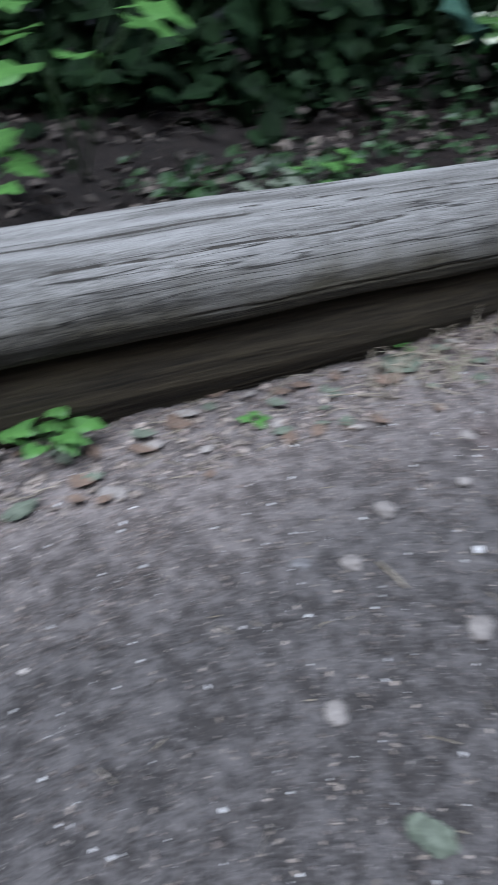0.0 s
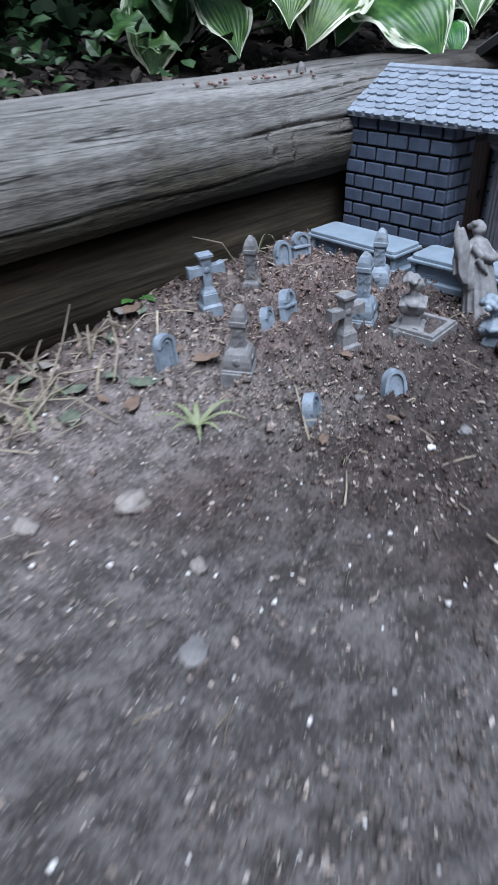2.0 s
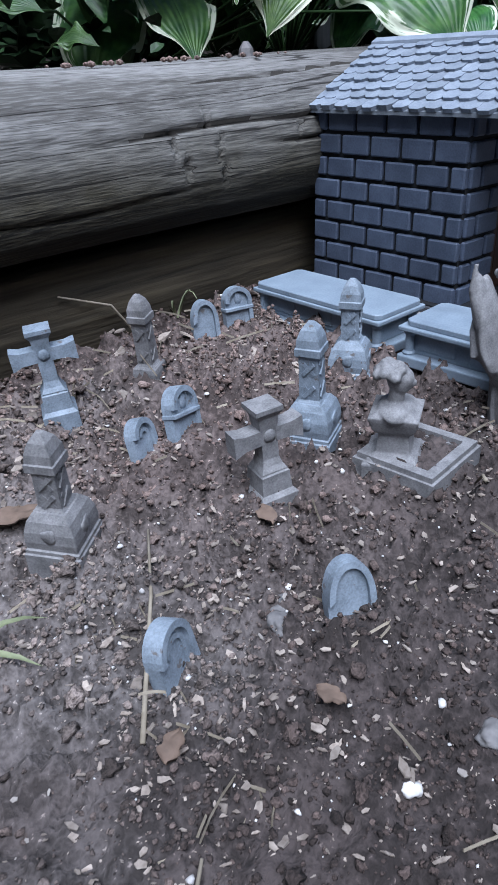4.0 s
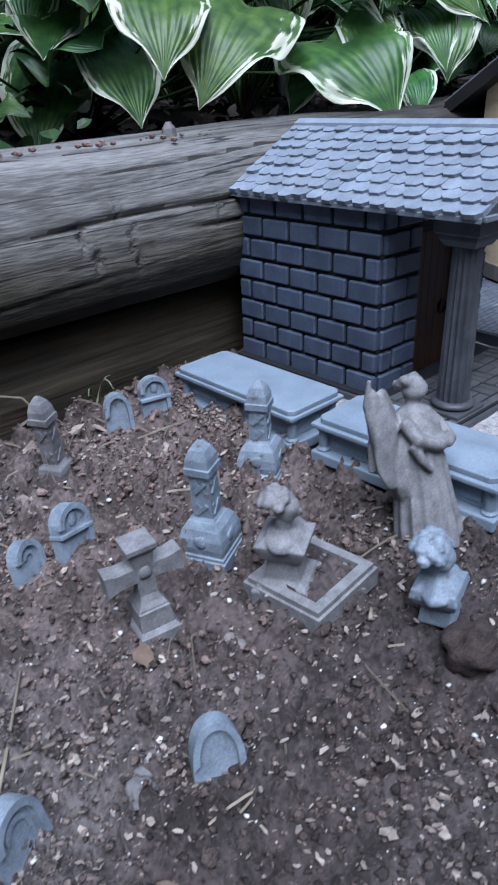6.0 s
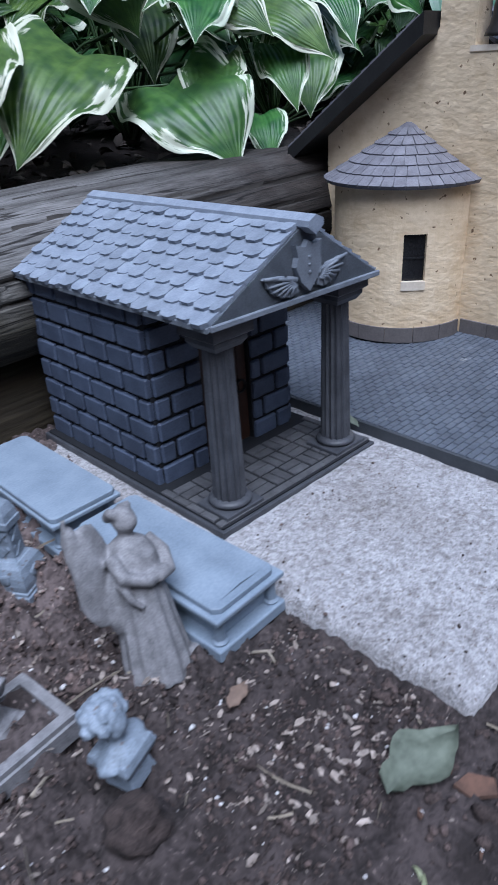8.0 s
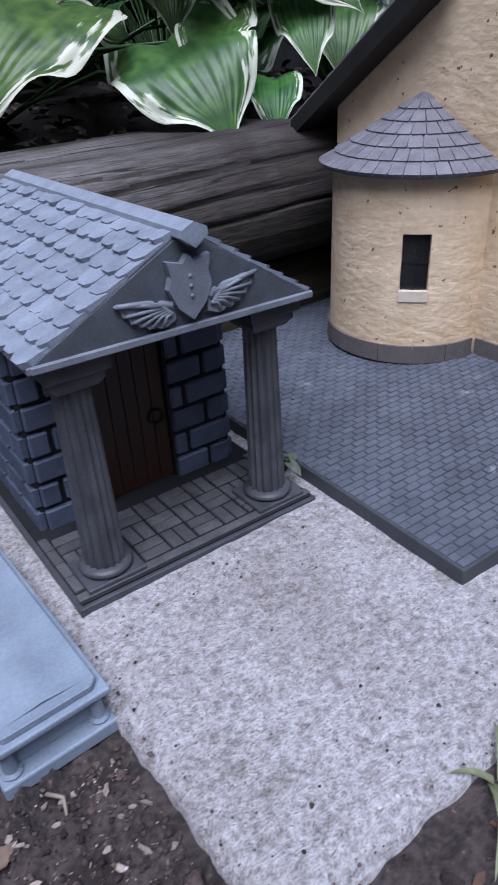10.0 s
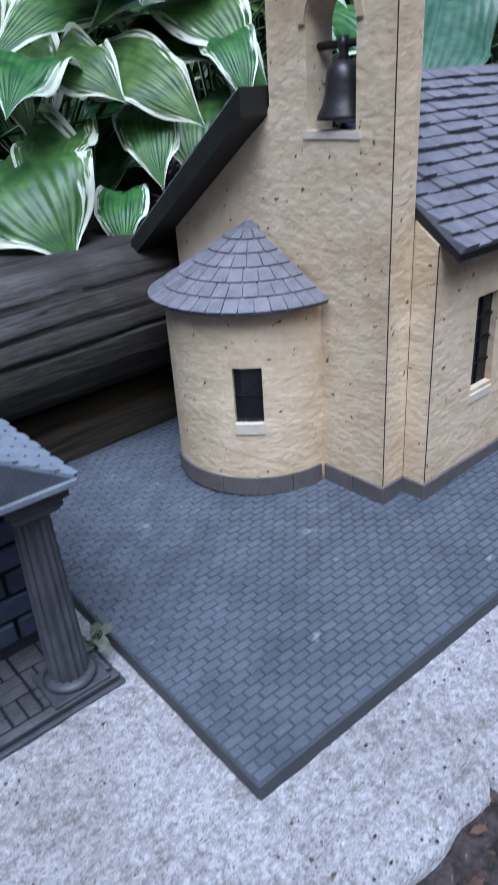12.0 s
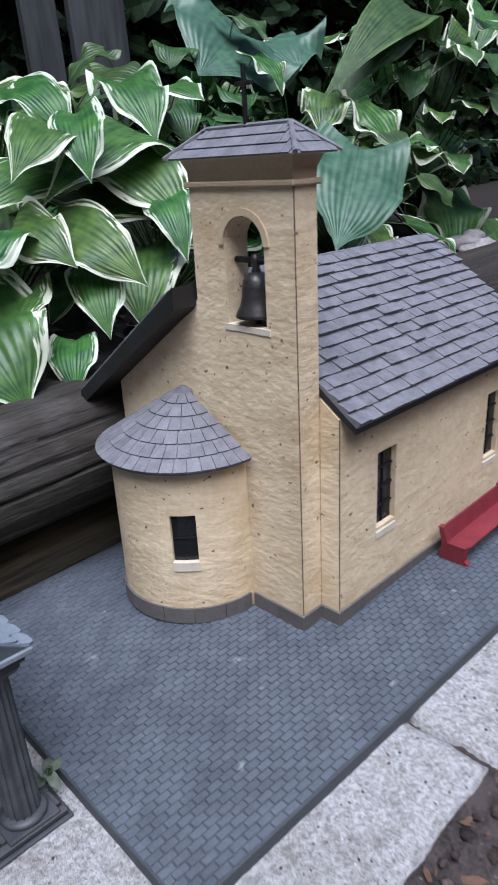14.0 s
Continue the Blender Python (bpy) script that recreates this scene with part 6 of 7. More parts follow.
leaf_cloud("ground_cover", 480, cover_place, (0.014, 0.038), M_ivy, 14, "low dark green ground cover behind the timbers", "ground cover")


def shade_place(rng):
    x = rng.uniform(-0.6, 1.75)
    y = 1.3 + 0.2 * (1 - smoothstep(0.5, 0.95, x)) + 0.6 * rng.random()
    h = 0.16 * smoothstep(1.1, 1.5, y) * (0.6 + noise.noise(Vector((x * 6, y * 6, 9)))) + 0.03
    return (x, y, soil_base(x, y) + h * rng.uniform(0.1, 1.0)), True


leaf_cloud("ground_cover", 900, shade_place, (0.03, 0.075), M_shrub, 16, "low foliage under the shrubs, shade put into its dark colour", "ground cover")


def litter_place(rng):
    x, y = rng.uniform(-0.5, 3.2), 0.97 + 0.7 * rng.random() ** 1.4
    return (x, y, soil_base(x, y) + rng.uniform(0.0, 0.012)), True


leaf_cloud("leaf_litter", 2600, litter_place, (0.012, 0.035), M_litter, 15, "dry brown leaf litter on the raised bed", "leaf litter")

# plain dark walls, unseen, added round about to block low sky light
for nm, a in (("wall_north", (-3, 6.5, 2.75, 2.8)), ("wall_south", (-3, 6.5, -2.4, -2.35)), ("wall_west", (-3.05, -3, -2.35, 2.75)), ("wall_east", (6.5, 6.55, -2.35, 2.75))):
    tagged(link(nm, boxed(*a, -0.1, 3.6 if nm in ("wall_north", "wall_west") else 2.3), M_board), "unseen dark wall added round the garden to block low sky light", "fence", kind="structure")

# dark boards at the far side of the bed
boards = thing("board_wall", "dark stained upright boards behind the hostas", "board fence", (0, 1.78, 0))
for x0, x1, y in ((2.44, 2.53, 0.0), (2.545, 2.7, -0.03)):
    part("board", boxed(x0, x1, y, y + 0.025, 0.1, 1.5, bevel=0.004), M_board, boards)

# stones at the end of the bed
M_rock = material("field_stone", (0.3, 0.28, 0.28), (0.17, 0.155, 0.155), 18, 160, 0.85, 0.6, 0.003)
for k, (x, y, s) in enumerate(((2.95, 1.03, 0.05), (3.05, 1.1, 0.06), (3.16, 1.04, 0.055), (3.25, 1.12, 0.06), (2.87, 1.1, 0.04))):
    b = bmesh.new()
    blob(b, (0, 0, 0), (s, s * 0.8, s * 0.6), 0.5, 20 + k, 3)
    st = link("stone", b, M_rock, smooth=True)
    st.location = (x, y, max(soil_base(x, y), 0.19 if y < 0.965 else 0) + s * 0.3)
    tagged(st, "rough grey field stone at the edge of the bed", "stone", "bed stones")


# ---- litter on the soil ----
def scatter(name, n, place, shape, mat, seed, label, category, level=None):
    """Small loose pieces lying on the soil, as one stuff mesh. shape(rng) gives verts and faces about the origin."""
    rng = random.Random(seed)
    verts, faces = [], []
    for _ in range(n):
        x, y, size = place(rng)
        vs, fs = shape(rng, size)
        z = soil_height(x, y) if level is None else level
        k = len(verts)
        verts += [(x + v[0], y + v[1], z + v[2]) for v in vs]
        faces += [tuple(i + k for i in f) for f in fs]
    me = bpy.data.meshes.new(name)
    me.from_pydata(verts, [], faces)
    if shape in (lump, clod):
        me.polygons.foreach_set("use_smooth", [True] * len(faces))
    me.materials.append(mat)
    return tagged(new(name, me), label, category, kind="stuff")


_ico = bmesh.new()
bmesh.ops.create_icosphere(_ico, subdivisions=1, radius=1.0)
ICO_V = [v.co.copy() for v in _ico.verts]
ICO_F = [tuple(v.index for v in f.verts) for f in _ico.faces]
_ico.free()


def lump(rng, s):
    m = Matrix.Rotation(rng.uniform(0, 6.28), 3, "Z") @ Matrix.Rotation(rng.uniform(0, 6.28), 3, "X")
    k = (rng.uniform(0.7, 1.2), rng.uniform(0.7, 1.2), rng.uniform(0.5, 0.9))
    vs = []
    for v in ICO_V:
        q = m @ (v * rng.uniform(0.5, 1.25))
        vs.append((q.x * k[0] * s, q.y * k[1] * s, q.z * k[2] * s + s * 0.15))
    return vs, ICO_F


def flake(rng, s):
    a, t = rng.uniform(0, 6.28), s * 0.1
    tilt = (rng.uniform(-0.5, 0.5), rng.uniform(-0.5, 0.5))
    w = s * rng.uniform(0.25, 0.7)
    vs = []
    for z in (-t, t):
        for i in range(5):
            q = 2 * math.pi * i / 5
            r = 0.8 + 0.3 * rng.random()
            x, y = s * r * math.cos(q), w * r * math.sin(q)
            vs.append((x * math.cos(a) - y * math.sin(a), x * math.sin(a) + y * math.cos(a), z + s * 0.25 + x * tilt[0] + y * tilt[1]))
    fs = [(4, 3, 2, 1, 0), (5, 6, 7, 8, 9)] + [(i, (i + 1) % 5, 5 + (i + 1) % 5, 5 + i) for i in range(5)]
    return vs, fs


def straw(rng, s):
    a, w = rng.uniform(0, 6.28), rng.uniform(0.0003, 0.0006)
    dx, dy, up = math.cos(a), math.sin(a), rng.uniform(-0.1, 0.25)
    bend = rng.uniform(-0.25, 0.25)
    vs, fs = [], []
    for i in range(4):
        q = i / 3
        px, py = dx * s * q - dy * s * bend * q * q, dy * s * q + dx * s * bend * q * q
        vs += [(px - dy * w, py + dx * w, 0.0014 + up * s * q * (1 - q)), (px + dy * w, py - dx * w, 0.0014 + up * s * q * (1 - q)), (px, py, 0.0028 + up * s * q * (1 - q))]
    for i in range(3):
        k = i * 3
        for j in range(3):
            fs.append((k + j, k + (j + 1) % 3, k + 3 + (j + 1) % 3, k + 3 + j))
    return vs, fs


def free(x, y):
    """Whether a spot is open soil, not under paving or a figure."""
    return not (x > 1.462 and 0.35 < y < 0.8) and not (1.4 < x < 1.468 and 0.475 < y < 0.78) and y < 0.83


def among_graves(rng, lo, hi):
    while True:
        x, y = rng.uniform(1.04, 1.47), rng.uniform(0.36, 0.825)
        if free(x, y) and noise.noise(Vector((x * 14, y * 14, 1))) > rng.uniform(-0.6, 0.3) and rng.random() < smoothstep(1.0, 1.12, x):
            return x, y, lo + (hi - lo) * rng.random() ** 5


def anywhere(rng, lo, hi):
    while True:
        x, y = rng.uniform(0.1, 1.5), rng.uniform(-0.1, 0.83)
        if free(x, y):
            return x, y, lo + (hi - lo) * rng.random() ** 3


def by_timber(rng, lo, hi):
    while True:
        x, y = rng.uniform(-0.1, 1.45), 0.83 - 0.16 * rng.random() ** 1.5
        if free(x, y) and rng.random() < 1.25 - 0.6 * x:
            return x, y, lo + (hi - lo) * rng.random() ** 2


def right_side(rng, lo, hi):
    x, y = rng.uniform(1.4, 2.3), rng.uniform(0.0, 0.352)
    return x, y, lo + (hi - lo) * rng.random() ** 3


M_white = material("white_grit", (0.62, 0.61, 0.6), (0.42, 0.4, 0.4), 60, 400, 0.8, 0.2, 0.0005, island=0.5)
M_chip = material("wood_chip", (0.34, 0.29, 0.255), (0.15, 0.12, 0.1), 90, 500, 0.85, 0.3, 0.0006, island=0.8)
M_flat = material("pale_dry_clay", (0.33, 0.3, 0.28), (0.2, 0.175, 0.16), 60, 400, 0.9, 0.4, 0.001, island=0.5)
M_bark = material("bark_mulch", (0.12, 0.065, 0.045), (0.05, 0.03, 0.022), 60, 300, 0.9, 0.4, 0.001, island=0.7)
M_stone = material("pale_stone", (0.25, 0.225, 0.21), (0.15, 0.132, 0.124), 50, 400, 0.8, 0.4, 0.001)
M_slatestone = material("grey_stone", (0.19, 0.18, 0.18), (0.1, 0.095, 0.098), 40, 300, 0.7, 0.4, 0.001)
M_dead = material("grey_green_dead_leaf", (0.15, 0.17, 0.13), (0.06, 0.072, 0.052), 40, 200, 0.7, 0.4, 0.001)
M_brownleaf = material("brown_dead_leaf", (0.18, 0.125, 0.095), (0.095, 0.066, 0.05), 40, 200, 0.8, 0.4, 0.001)
M_grass = material("grass_blade", (0.24, 0.26, 0.15), (0.13, 0.15, 0.08), 40, 200, 0.6, 0.1, 0.0004, island=0.5)
M_fresh = material("fresh_green_leaf", (0.085, 0.2, 0.045), (0.045, 0.12, 0.026), 40, 200, 0.5, 0.2, 0.0005, island=0.3)

def clod(rng, s):
    """A rounded, knobbly lump of soil."""
    seed = rng.uniform(0, 99)
    a = rng.uniform(0, 6.28)
    c, w = math.cos(a), math.sin(a)
    k = (rng.uniform(0.8, 1.3), rng.uniform(0.7, 1.0), rng.uniform(0.55, 0.85))
    vs = []
    for v in BALL_V:
        r = s * (0.9 + 0.85 * noise.noise(v * 1.5 + Vector((seed, 0, 0))) + 0.55 * noise.noise(v * 3.7 + Vector((0, seed, 0))))
        x, y = v.x * k[0] * r, v.y * k[1] * r
        vs.append((x * c - y * w, x * w + y * c, v.z * k[2] * r + s * 0.2))
    return vs, BALL_F


_ball = bmesh.new()
bmesh.ops.create_icosphere(_ball, subdivisions=2, radius=1.0)
BALL_V = [v.co.copy() for v in _ball.verts]
BALL_F = [tuple(v.index for v in f.verts) for f in _ball.faces]
_ball.free()
scatter("soil_clods", 1500, lambda r: among_graves(r, 0.001, 0.0046), clod, M_crumb, 41, "knobbly dark clods of dug soil among the graves", "soil clods")
scatter("soil_clods", 500, lambda r: anywhere(r, 0.001, 0.0045), clod, M_crumb, 42, "knobbly clods of soil on trodden ground", "soil clods")
scatter("soil_crumbs", 26000, lambda r: among_graves(r, 0.0005, 0.0027), lump, M_crumb, 1, "loose dark clods and crumbs among the graves", "soil crumbs")
scatter("soil_crumbs", 20000, lambda r: anywhere(r, 0.0004, 0.0026), lump, M_crumb, 2, "fine soil crumbs on trodden ground", "soil crumbs")
scatter("soil_crumbs", 3500, lambda r: by_timber(r, 0.0007, 0.005), lump, M_crumb, 3, "soil crumbs banked against the timber", "soil crumbs")
scatter("soil_crumbs", 2500, lambda r: right_side(r, 0.001, 0.008), lump, M_crumb, 4, "dark crumbs of soil beside the pavers", "soil crumbs")
scatter("bark_mulch", 700, lambda r: right_side(r, 0.003, 0.012), flake, M_bark, 5, "red-brown bark mulch beside the pavers", "bark mulch")
scatter("wood_chips", 8000, lambda r: among_graves(r, 0.0005, 0.0038), flake, M_chip, 6, "pale shredded wood chips in the soil", "wood chips")
scatter("wood_chips", 3600, lambda r: anywhere(r, 0.0005, 0.0034), flake, M_chip, 7, "scattered wood chips on bare soil", "wood chips")
scatter("wood_chips", 1500, lambda r: by_timber(r, 0.0012, 0.009), flake, M_chip, 8, "dry chips and leaf bits along the timber", "wood chips")
scatter("white_grit", 1500, lambda r: anywhere(r, 0.0005, 0.0032), lump, M_white, 9, "white grit specks scattered over the soil", "grit")
scatter("white_grit", 380, lambda r: among_graves(r, 0.0007, 0.0022), lump, M_white, 10, "white grit specks among the graves", "grit")
scatter("dry_straw", 190, lambda r: anywhere(r, 0.008, 0.03), straw, M_twig, 11, "thin dry straws lying on the soil", "straw")
scatter("dry_straw", 110, lambda r: among_graves(r, 0.008, 0.035), straw, M_twig, 12, "thin dry straws among the graves", "straw")
scatter("dry_straw", 240, lambda r: by_timber(r, 0.015, 0.06), straw, M_twig, 13, "dry stalks along the timber's foot", "straw")


def in_patches(rng, lo, hi):
    while True:
        x, y = rng.uniform(0.2, 1.2), rng.uniform(-0.05, 0.8)
        if free(x, y) and noise.noise(Vector((x * 9, y * 9, 6))) > 0.18 + 0.3 * rng.random():
            return x, y, lo + (hi - lo) * rng.random() ** 4


def trodden(rng, lo, hi):
    while True:
        x, y = rng.uniform(0.2, 1.25), rng.uniform(-0.05, 0.8)
        if free(x, y):
            return x, y, lo + (hi - lo) * rng.random() ** 2.5


scatter("wood_chips", 900, lambda r: trodden(r, 0.001, 0.0042), flake, M_chip, 33, "shreds of bark and leaf trodden into the soil", "wood chips")
scatter("wood_chips", 420, lambda r: trodden(r, 0.0008, 0.003), flake, M_flat, 34, "pale shreds trodden into the soil", "chips")
scatter("soil_crumbs", 7000, lambda r: in_patches(r, 0.0007, 0.0034), lump, M_crumb, 31, "broken clods in scuffed patches of soil", "soil crumbs")
scatter("wood_chips", 300, lambda r: in_patches(r, 0.001, 0.0045), flake, M_flat, 32, "pale flat bits of dry clay and bark", "chips")


def paver_dirt(rng, lo, hi):
    while True:
        x, y = rng.uniform(1.468, 2.3), rng.uniform(0.356, 0.54)
        if x > 1.655 and y > 0.416 or (1.878 < x < 1.888):
            continue
        edge = min(x - 1.468, y - 0.356, abs(x - 1.88) + 0.01, abs(0.542 - y) if x < 1.656 else abs(0.416 - y))
        if rng.random() < math.exp(-edge / 0.016) + 0.05:
            return x, y, lo + (hi - lo) * rng.random() ** 4


scatter("soil_crumbs", 900, lambda r: paver_dirt(r, 0.0003, 0.0014), lump, M_crumb, 21, "fine soil crumbs strewn over the pavers", "soil crumbs", -0.002)
scatter("white_grit", 160, lambda r: paver_dirt(r, 0.0004, 0.0016), lump, M_white, 22, "white grit on the pavers", "grit", -0.002)


def pebble(x, y, s, mat, label, flat=0.55, turn=0.0, seed=0, sink=0.25):
    b = bmesh.new()
    blob(b, (0, 0, 0), (s, s * 0.72, s * flat), 0.45, 10 + seed, 3, turn)
    for v in b.verts:
        v.co.z += s * (flat - sink * 2) * 0.5
    ob = link("stone", b, mat, smooth=True)
    ob.location = (x, y, soil_height(x, y))
    return tagged(ob, label, "stone", "stones on the soil")


for k, (x, y, s, m) in enumerate(((0.94, 0.558, 0.0155, M_stone), (0.868, 0.602, 0.0115, M_stone), (0.876, 0.418, 0.013, M_slatestone), (0.676, 0.518, 0.014, M_stone),
                                  (0.66, 0.338, 0.016, M_stone), (0.716, 0.125, 0.02, M_slatestone), (0.88, 0.74, 0.015, M_stone), (0.598, 0.466, 0.013, M_stone),
                                  (0.49, 0.325, 0.013, M_stone), (0.399, 0.694, 0.017, M_stone), (1.165, 0.503, 0.008, M_slatestone), (1.178, 0.515, 0.008, M_slatestone),
                                  (1.249, 0.54, 0.0088, M_stone), (1.176, 0.406, 0.007, M_slatestone), (1.062, 0.309, 0.0055, M_white), (0.735, 0.426, 0.0062, M_white),
                                  (1.14, 0.416, 0.004, M_white), (1.328, 0.353, 0.0045, M_white), (0.55, 0.49, 0.012, M_slatestone), (0.93, 0.47, 0.008, M_stone), (0.79, 0.52, 0.009, M_stone))):
    pebble(x, y, s, m, {M_stone: "pale rounded stone lying on the soil", M_slatestone: "flat blue-grey stone in the soil", M_white: "small white stone chip on the soil"}[m], 0.42 if m == M_slatestone else 0.6, k * 1.7, k)


def dead_leaf(x, y, length, width, turn, mat, label, curl=0.45, lift=0.003):
    bm = bmesh.new()
    g = []
    for j in range(11):
        s = j / 10
        w = width / 2 * math.sin(math.pi * min(1, 0.06 + 0.94 * s)) ** 0.8 * (1 + 0.45 * noise.noise(Vector((s * 5, x * 50, y * 50))))
        row = []
        for i in range(7):
            u = 2 * i / 6 - 1
            z = lift + curl * width * (u * u * 0.5 + 0.3 * math.sin(3 * s + u * 2)) * 0.6 + 0.12 * width * noise.noise(Vector((s * 3 + x * 40, u * 2, y * 40)))
            row.append((length * (s - 0.5), u * w, z))
        g.append(row)
    top = [[bm.verts.new(p) for p in row] for row in g]
    low = [[bm.verts.new((p[0], p[1], p[2] - 0.0006)) for p in row] for row in g]
    for grid, flip in ((top, False), (low, True)):
        for j in range(10):
            for i in range(6):
                q = [grid[j][i], grid[j][i + 1], grid[j + 1][i + 1], grid[j + 1][i]]
                bm.faces.new(q[::-1] if flip else q)
    ob = link("dead_leaf", bm, mat, smooth=True)
    ob.matrix_basis = pose(x, y, max(soil_height(x, y), soil_base(x, y)) + 0.001, 0, 0, turn)
    return tagged(ob, label, "dead leaf", "fallen leaves")


for x, y, ln, w, tn, m, lab in ((0.765, 0.182, 0.052, 0.02, 150, M_dead, "wilted grey-green leaf lying on the soil"), (0.895, 0.79, 0.075, 0.058, 20, M_dead, "large wilted grey-green leaf by the timber"),
                                (0.975, 0.7, 0.03, 0.02, 60, M_dead, "crumpled pale green leaf by a weed"), (1.428, 0.36, 0.05, 0.028, -10, M_dead, "flat grey-green leaf beside the paver"),
                                (0.606, 0.837, 0.035, 0.02, 10, M_brownleaf, "dry brown leaf under the timber"), (0.52, 0.79, 0.04, 0.024, 80, M_brownleaf, "dry brown leaf on the soil"),
                                (1.205, 0.555, 0.018, 0.011, 70, M_brownleaf, "small russet leaf beside a cross"), (1.092, 0.49, 0.015, 0.01, 30, M_brownleaf, "small tan leaf on the soil"),
                                (1.146, 0.458, 0.013, 0.009, 100, M_brownleaf, "small russet leaf on the soil"), (1.13, 0.8, 0.03, 0.018, 15, M_brownleaf, "dry brown leaf below the timber"),
                                (1.115, 0.66, 0.032, 0.016, -15, M_brownleaf, "curled brown leaf among the graves"), (0.497, 0.206, 0.04, 0.03, 120, M_dead, "torn grey-green leaf on the soil"),
                                (0.46, 0.75, 0.035, 0.022, 140, M_brownleaf, "dry tan leaf near the timber"), (0.3, 0.7, 0.045, 0.025, 30, M_dead, "pale wilted leaf on the soil"),
                                (1.423, 0.605, 0.016, 0.01, 40, M_brownleaf, "small brown leaf beside the chest tomb"), (1.398, 0.454, 0.02, 0.01, 15, M_brownleaf, "curled brown leaf beside the angel"),
                                (0.69, 0.8, 0.03, 0.018, -30, M_brownleaf, "dry brown leaf near the timber"), (0.76, 0.765, 0.028, 0.016, 50, M_dead, "wilted leaf bit near the timber")):
    dead_leaf(x, y, ln, w, tn, m, lab)


_r = random.Random(52)
for _ in range(64):
    x, y = _r.uniform(0.25, 1.15), 0.815 - 0.15 * _r.random() ** 1.6
    ln = _r.uniform(0.014, 0.036)
    m, tone = _r.choice(((M_brownleaf, "dry brown"), (M_flat, "bleached dry"), (M_dead, "wilted grey-green")))
    dead_leaf(x, y, ln, ln * _r.uniform(0.45, 0.7), _r.uniform(0, 360), m, tone + " leaf fallen beside the timber")


def twig(points, r, label, mat=None):
    b = bmesh.new()
    pts = [(x, y, soil_height(x, y) + h) for x, y, h in points]
    tube(b, pts, r, 6, r * 0.6)
    return tagged(link("twig", b, mat or M_twig, smooth=True), label, "twig", "twigs and stalks")


for k, pts in enumerate((((0.622, 0.455, 0.001), (0.624, 0.435, 0.002), (0.626, 0.41, 0.001)), ((0.754, 0.275, 0.003), (0.755, 0.24, 0.005), (0.74, 0.215, 0.002)), ((1.076, 0.33, 0.003), (1.07, 0.3, 0.006), (1.09, 0.27, 0.002)),
                         ((1.09, 0.275, 0.002), (1.12, 0.255, 0.004), (1.17, 0.225, 0.002)), ((1.06, 0.205, 0.002), (1.075, 0.235, 0.012), (1.08, 0.26, 0.003)), ((1.045, 0.43, 0.002), (1.06, 0.44, 0.004), (1.075, 0.452, 0.002)),
                         ((1.085, 0.5, 0.002), (1.13, 0.555, 0.006), (1.16, 0.6, 0.002)), ((0.97, 0.74, 0.002), (1.03, 0.79, 0.035), (1.06, 0.815, 0.05)), ((0.93, 0.73, 0.002), (0.99, 0.735, 0.03), (1.05, 0.73, 0.012)),
                         ((0.95, 0.77, 0.002), (0.99, 0.71, 0.018), (1.0, 0.66, 0.002)), ((1.3, 0.8, 0.004), (1.28, 0.81, 0.03), (1.24, 0.818, 0.045)), ((0.66, 0.8, 0.004), (0.72, 0.815, 0.014), (0.8, 0.81, 0.006)),
                         ((1.425, 0.47, 0.002), (1.43, 0.462, 0.012), (1.428, 0.455, 0.002)), ((1.29, 0.48, 0.002), (1.3, 0.487, 0.005), (1.306, 0.494, 0.002)), ((0.65, 0.14, 0.003), (0.67, 0.135, 0.008), (0.69, 0.12, 0.003)),
                         ((0.6, 0.2, 0.002), (0.64, 0.17, 0.01), (0.7, 0.16, 0.003)))):
    twig(pts, 0.0022 if k in (0, 3) else 0.0012, "dry pale stalk lying on the soil")


def tuft(x, y, n, length, spread, seed, label, mat=None, flat=0.5, width=0.0016):
    rng = random.Random(seed)
    root = thing("grass_tuft", label, "grass", (x, y, soil_height(x, y)), group="grass and weeds")
    for k in range(n):
        a = rng.uniform(0, 6.28) if spread > 0 else k * 6.28 / n + rng.uniform(-0.2, 0.2)
        ln = length * rng.uniform(0.6, 1.1)
        o = Vector((rng.gauss(0, abs(spread)), rng.gauss(0, abs(spread)), 0)) if spread > 0 else Vector((0, 0, 0))
        d = Vector((math.cos(a), math.sin(a), 0))
        s = Vector((-d.y, d.x, 0))
        b = bmesh.new()
        prev = None
        for i in range(6):
            q = i / 5
            p = o + d * ln * q * (1 - 0.3 * (1 - flat)) + Vector((0, 0, 0.001 + ln * (1 - flat) * math.sin(q * 2.2) * 0.8 + flat * 0.2 * ln * math.sin(q * 3)))
            w = width * (1 - q) ** 0.6 + 0.0001
            cur = [b.verts.new(p - s * w), b.verts.new(p + Vector((0, 0, -w * 0.4))), b.verts.new(p + s * w)]
            if prev:
                b.faces.new((prev[0], prev[1], cur[1], cur[0]))
                b.faces.new((prev[1], prev[2], cur[2], cur[1]))
            prev = cur
        part("blade", b, mat or M_grass, root, smooth=True)


tuft(1.046, 0.6, 8, 0.05, -1, 1, "star-shaped pale grass plant flat on the soil", flat=0.8, width=0.0032)
tuft(0.752, 0.098, 90, 0.02, 0.019, 2, "yellow-green grass tuft in bare soil", width=0.0009)
tuft(0.638, 0.205, 44, 0.016, 0.013, 3, "short yellow-green grass tuft in bare soil", width=0.0009)
tuft(0.7, 0.14, 9, 0.025, 0.025, 4, "sparse dry grass blades", M_twig)
tuft(0.96, 0.755, 16, 0.035, 0.018, 5, "small green weed tuft by the timber")
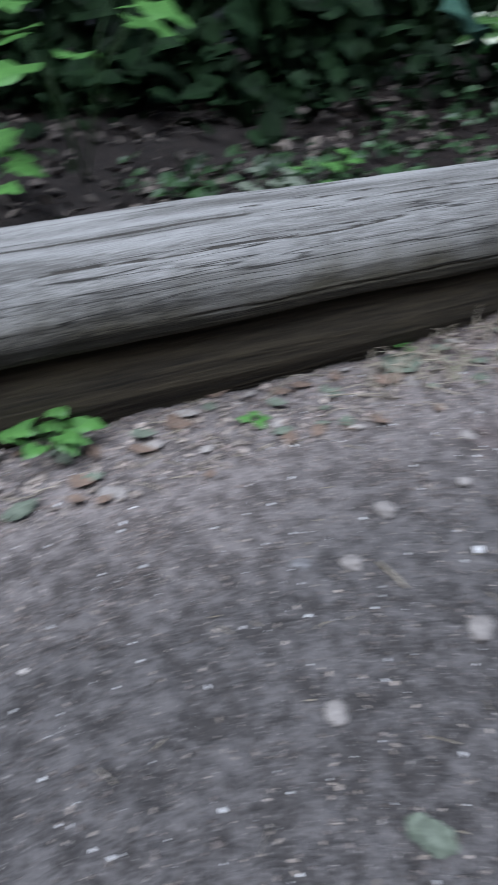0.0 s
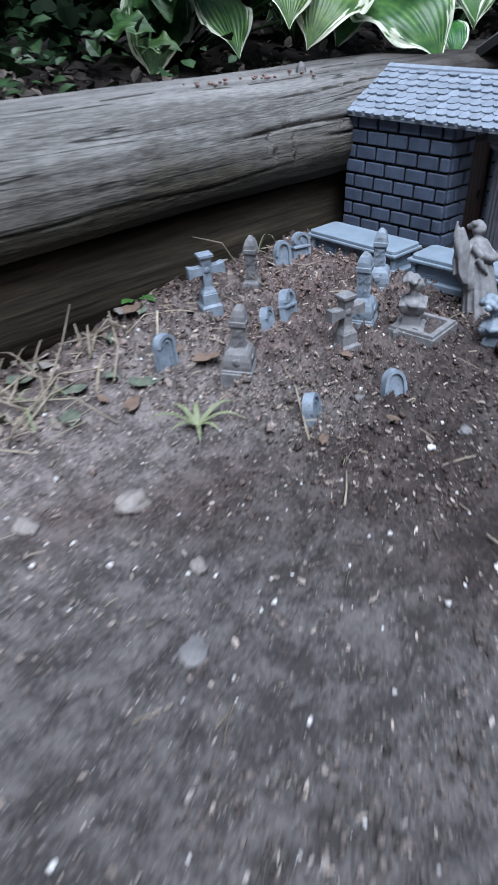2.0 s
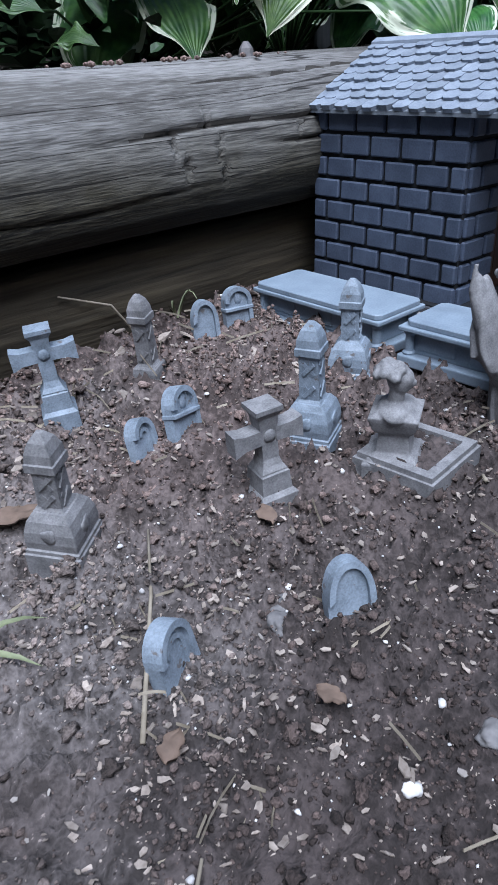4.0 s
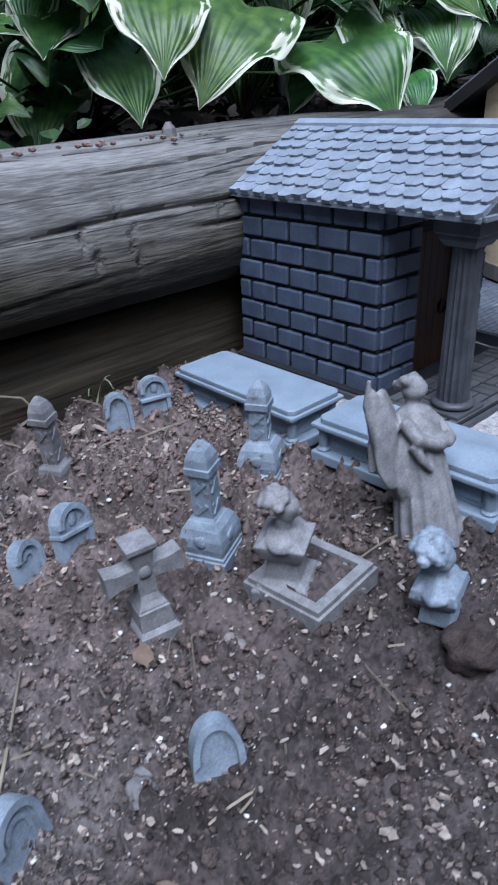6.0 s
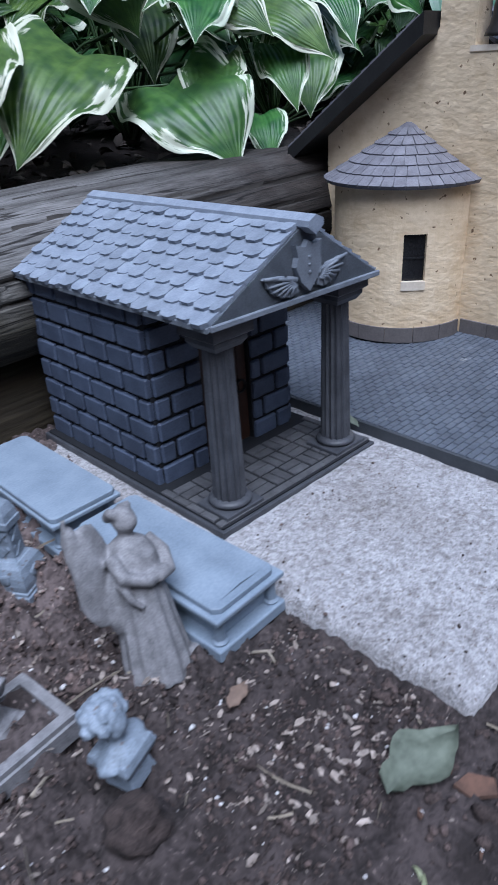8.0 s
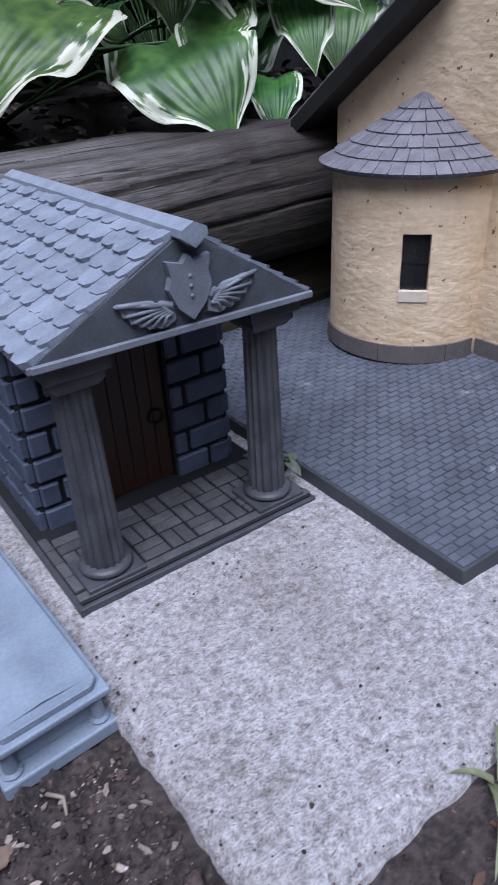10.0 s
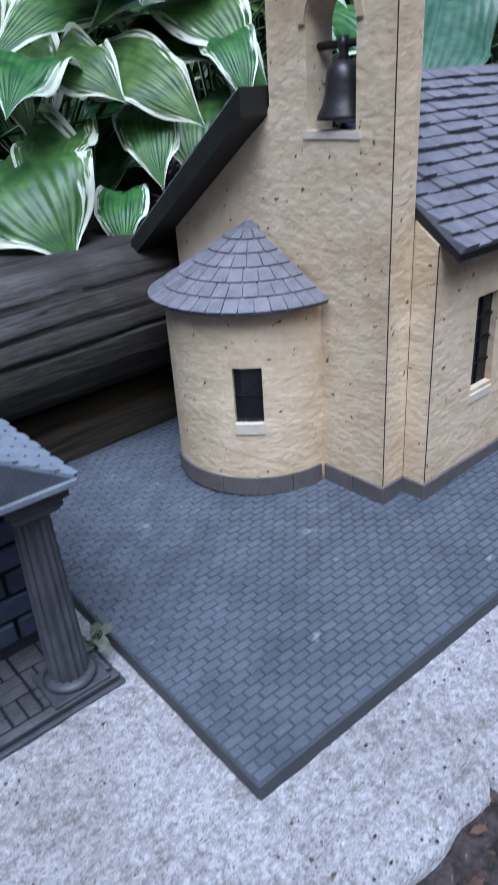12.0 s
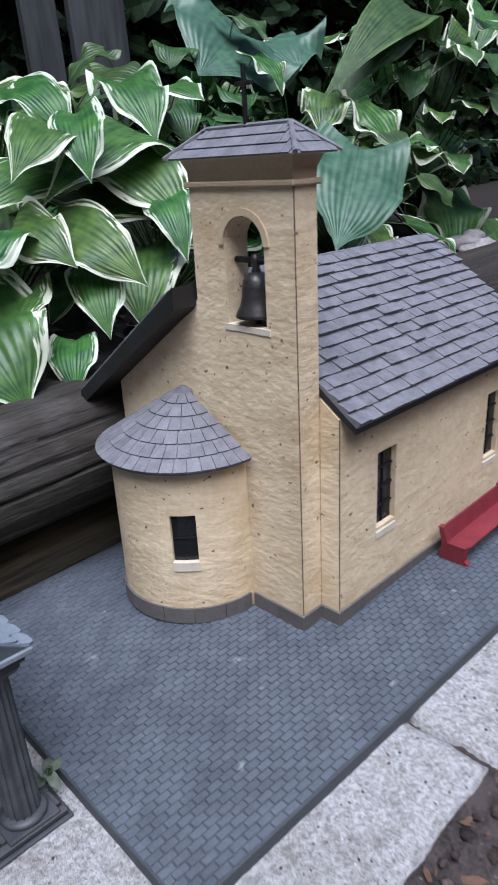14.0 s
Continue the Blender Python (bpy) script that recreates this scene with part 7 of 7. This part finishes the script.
tuft(0.88, 0.77, 14, 0.06, 0.03, 7, "dry straw tuft beside the timber", M_twig)
tuft(1.04, 0.79, 14, 0.06, 0.03, 8, "dry straw tuft beneath the timber", M_twig)
tuft(1.372, 0.326, 7, 0.018, 0.008, 11, "green grass tuft at the soil's edge")


def weed(x, y, n, size, height, seed, label, mat=None, z=None):
    """A seedling: a few stalks with rounded leaflets."""
    rng = random.Random(seed)
    z = soil_height(x, y) if z is None else z
    root = thing("weed", label, "weed", (x, y, z), group="grass and weeds")
    for k in range(n):
        a = 2.4 * k + rng.uniform(-0.3, 0.3)
        r, h = height * rng.uniform(0.3, 0.8), height * rng.uniform(0.5, 1.1)
        base = Vector((math.cos(a) * r, math.sin(a) * r, h))
        tip = base + Vector((math.cos(a), math.sin(a), rng.uniform(-0.4, 0.2))) * size * rng.uniform(0.7, 1.2)
        bm = blade(base, tip, size * 0.75, (math.cos(a) * 0.2, math.sin(a) * 0.2 - 0.2, 1), 0.1, 0.2, 0.6, 8, 6)
        ob = part("leaf", bm, mat or M_fresh, root, smooth=True)
        b = bmesh.new()
        tube(b, [(0, 0, 0), base * 0.55 + Vector((0, 0, h * 0.2)), base], 0.0011, 5, 0.0007)
        part("stalk", b, M_stem, ob, smooth=True)


weed(0.36, 0.79, 12, 0.036, 0.045, 1, "bright green seedling against the lower timber")
weed(0.62, 0.745, 4, 0.018, 0.012, 2, "tiny bright green seedling on the soil")
weed(1.15, 0.825, 5, 0.018, 0.022, 3, "small green seedling at the timber's foot")
weed(0.93, 0.825, 4, 0.016, 0.012, 4, "tiny green seedling at the timber's foot")
tuft(1.612, 0.336, 12, 0.026, 0.006, 15, "green grass tuft against the paver edge", M_stem, flat=0.8, width=0.0026)
weed(0.345, 1.13, 18, 0.055, 0.11, 6, "bright green seedling behind the timber", z=0.14)
weed(0.55, 1.25, 8, 0.09, 0.26, 7, "broad-leaved green sapling behind the timber", z=0.15)
weed(0.78, 1.02, 9, 0.035, 0.05, 8, "pale green weeds behind the timber", M_dead, z=0.14)
weed(0.9, 1.06, 9, 0.035, 0.06, 9, "green weeds behind the timber", z=0.14)
weed(1.657, 0.585, 5, 0.011, 0.011, 10, "dry little weed between mausoleum and base plate", M_dead, z=0.001)

# crumbs of soil and a pebble on the timber's top, and grit on the paving
rng = random.Random(77)
for k in range(30):
    x, y = 1.3 + rng.random() * 0.22, 0.86 + rng.gauss(0, 0.015)
    b = bmesh.new()
    s = rng.uniform(0.0015, 0.0042)
    blob(b, (0, 0, 0), (s, s * 0.8, s * 0.6), 0.4, 5 + k, 1)
    ob = link("soil_crumb", b, M_crumb)
    ob.location = (x, y, 0.193)
    tagged(ob, "dark crumb of soil on the timber", "soil crumb", "crumbs on the timber")
b = bmesh.new()
frustum(b, [(0.008, -0.003), (0.0065, 0.004), (0.0025, 0.0095)], False, 5)
stn = link("stone", b, M_slatestone)
stn.location = (1.497, 0.874, 0.194)
tagged(stn, "small dark pointed stone on the timber", "stone")

# long pale blades by the paver, a tangle of dry roots on the soil, and the heap of stalks by the timber
tuft(1.572, 0.337, 10, 0.03, 0.006, 41, "pale green grass clump leaning over the paver edge", M_grass, flat=0.8, width=0.0022)
tuft(1.345, 0.812, 4, 0.045, 0.004, 42, "thin grass blades before the lower timber", M_grass, flat=0.25, width=0.0012)
_r = random.Random(63)
for _ in range(9):
    a, ln = _r.uniform(-0.6, 1.2), _r.uniform(0.03, 0.08)
    x, y = 1.075 + _r.gauss(0, 0.03), 0.25 + _r.gauss(0, 0.03)
    twig(((x, y, 0.002), (x + 0.5 * ln * math.cos(a), y - 0.5 * ln * math.sin(a), _r.uniform(0.004, 0.012)), (x + ln * math.cos(a + 0.4), y - ln * math.sin(a + 0.4), 0.002)), _r.uniform(0.0006, 0.0012), "pale dry root lying on the soil")
for _ in range(44):
    a, ln = _r.uniform(0, 6.28), _r.uniform(0.03, 0.1)
    x, y = _r.uniform(0.8, 1.12), 0.81 - 0.1 * _r.random() ** 1.3
    x2, y2 = x + ln * math.cos(a), min(0.815, y + 0.6 * ln * math.sin(a))
    twig(((x, y, 0.002), ((x + x2) / 2, (y + y2) / 2 , _r.uniform(0.006, 0.03)), (x2, y2, _r.uniform(0.002, 0.03))), _r.uniform(0.0009, 0.0021), "thin dry stalk heaped beside the timber")
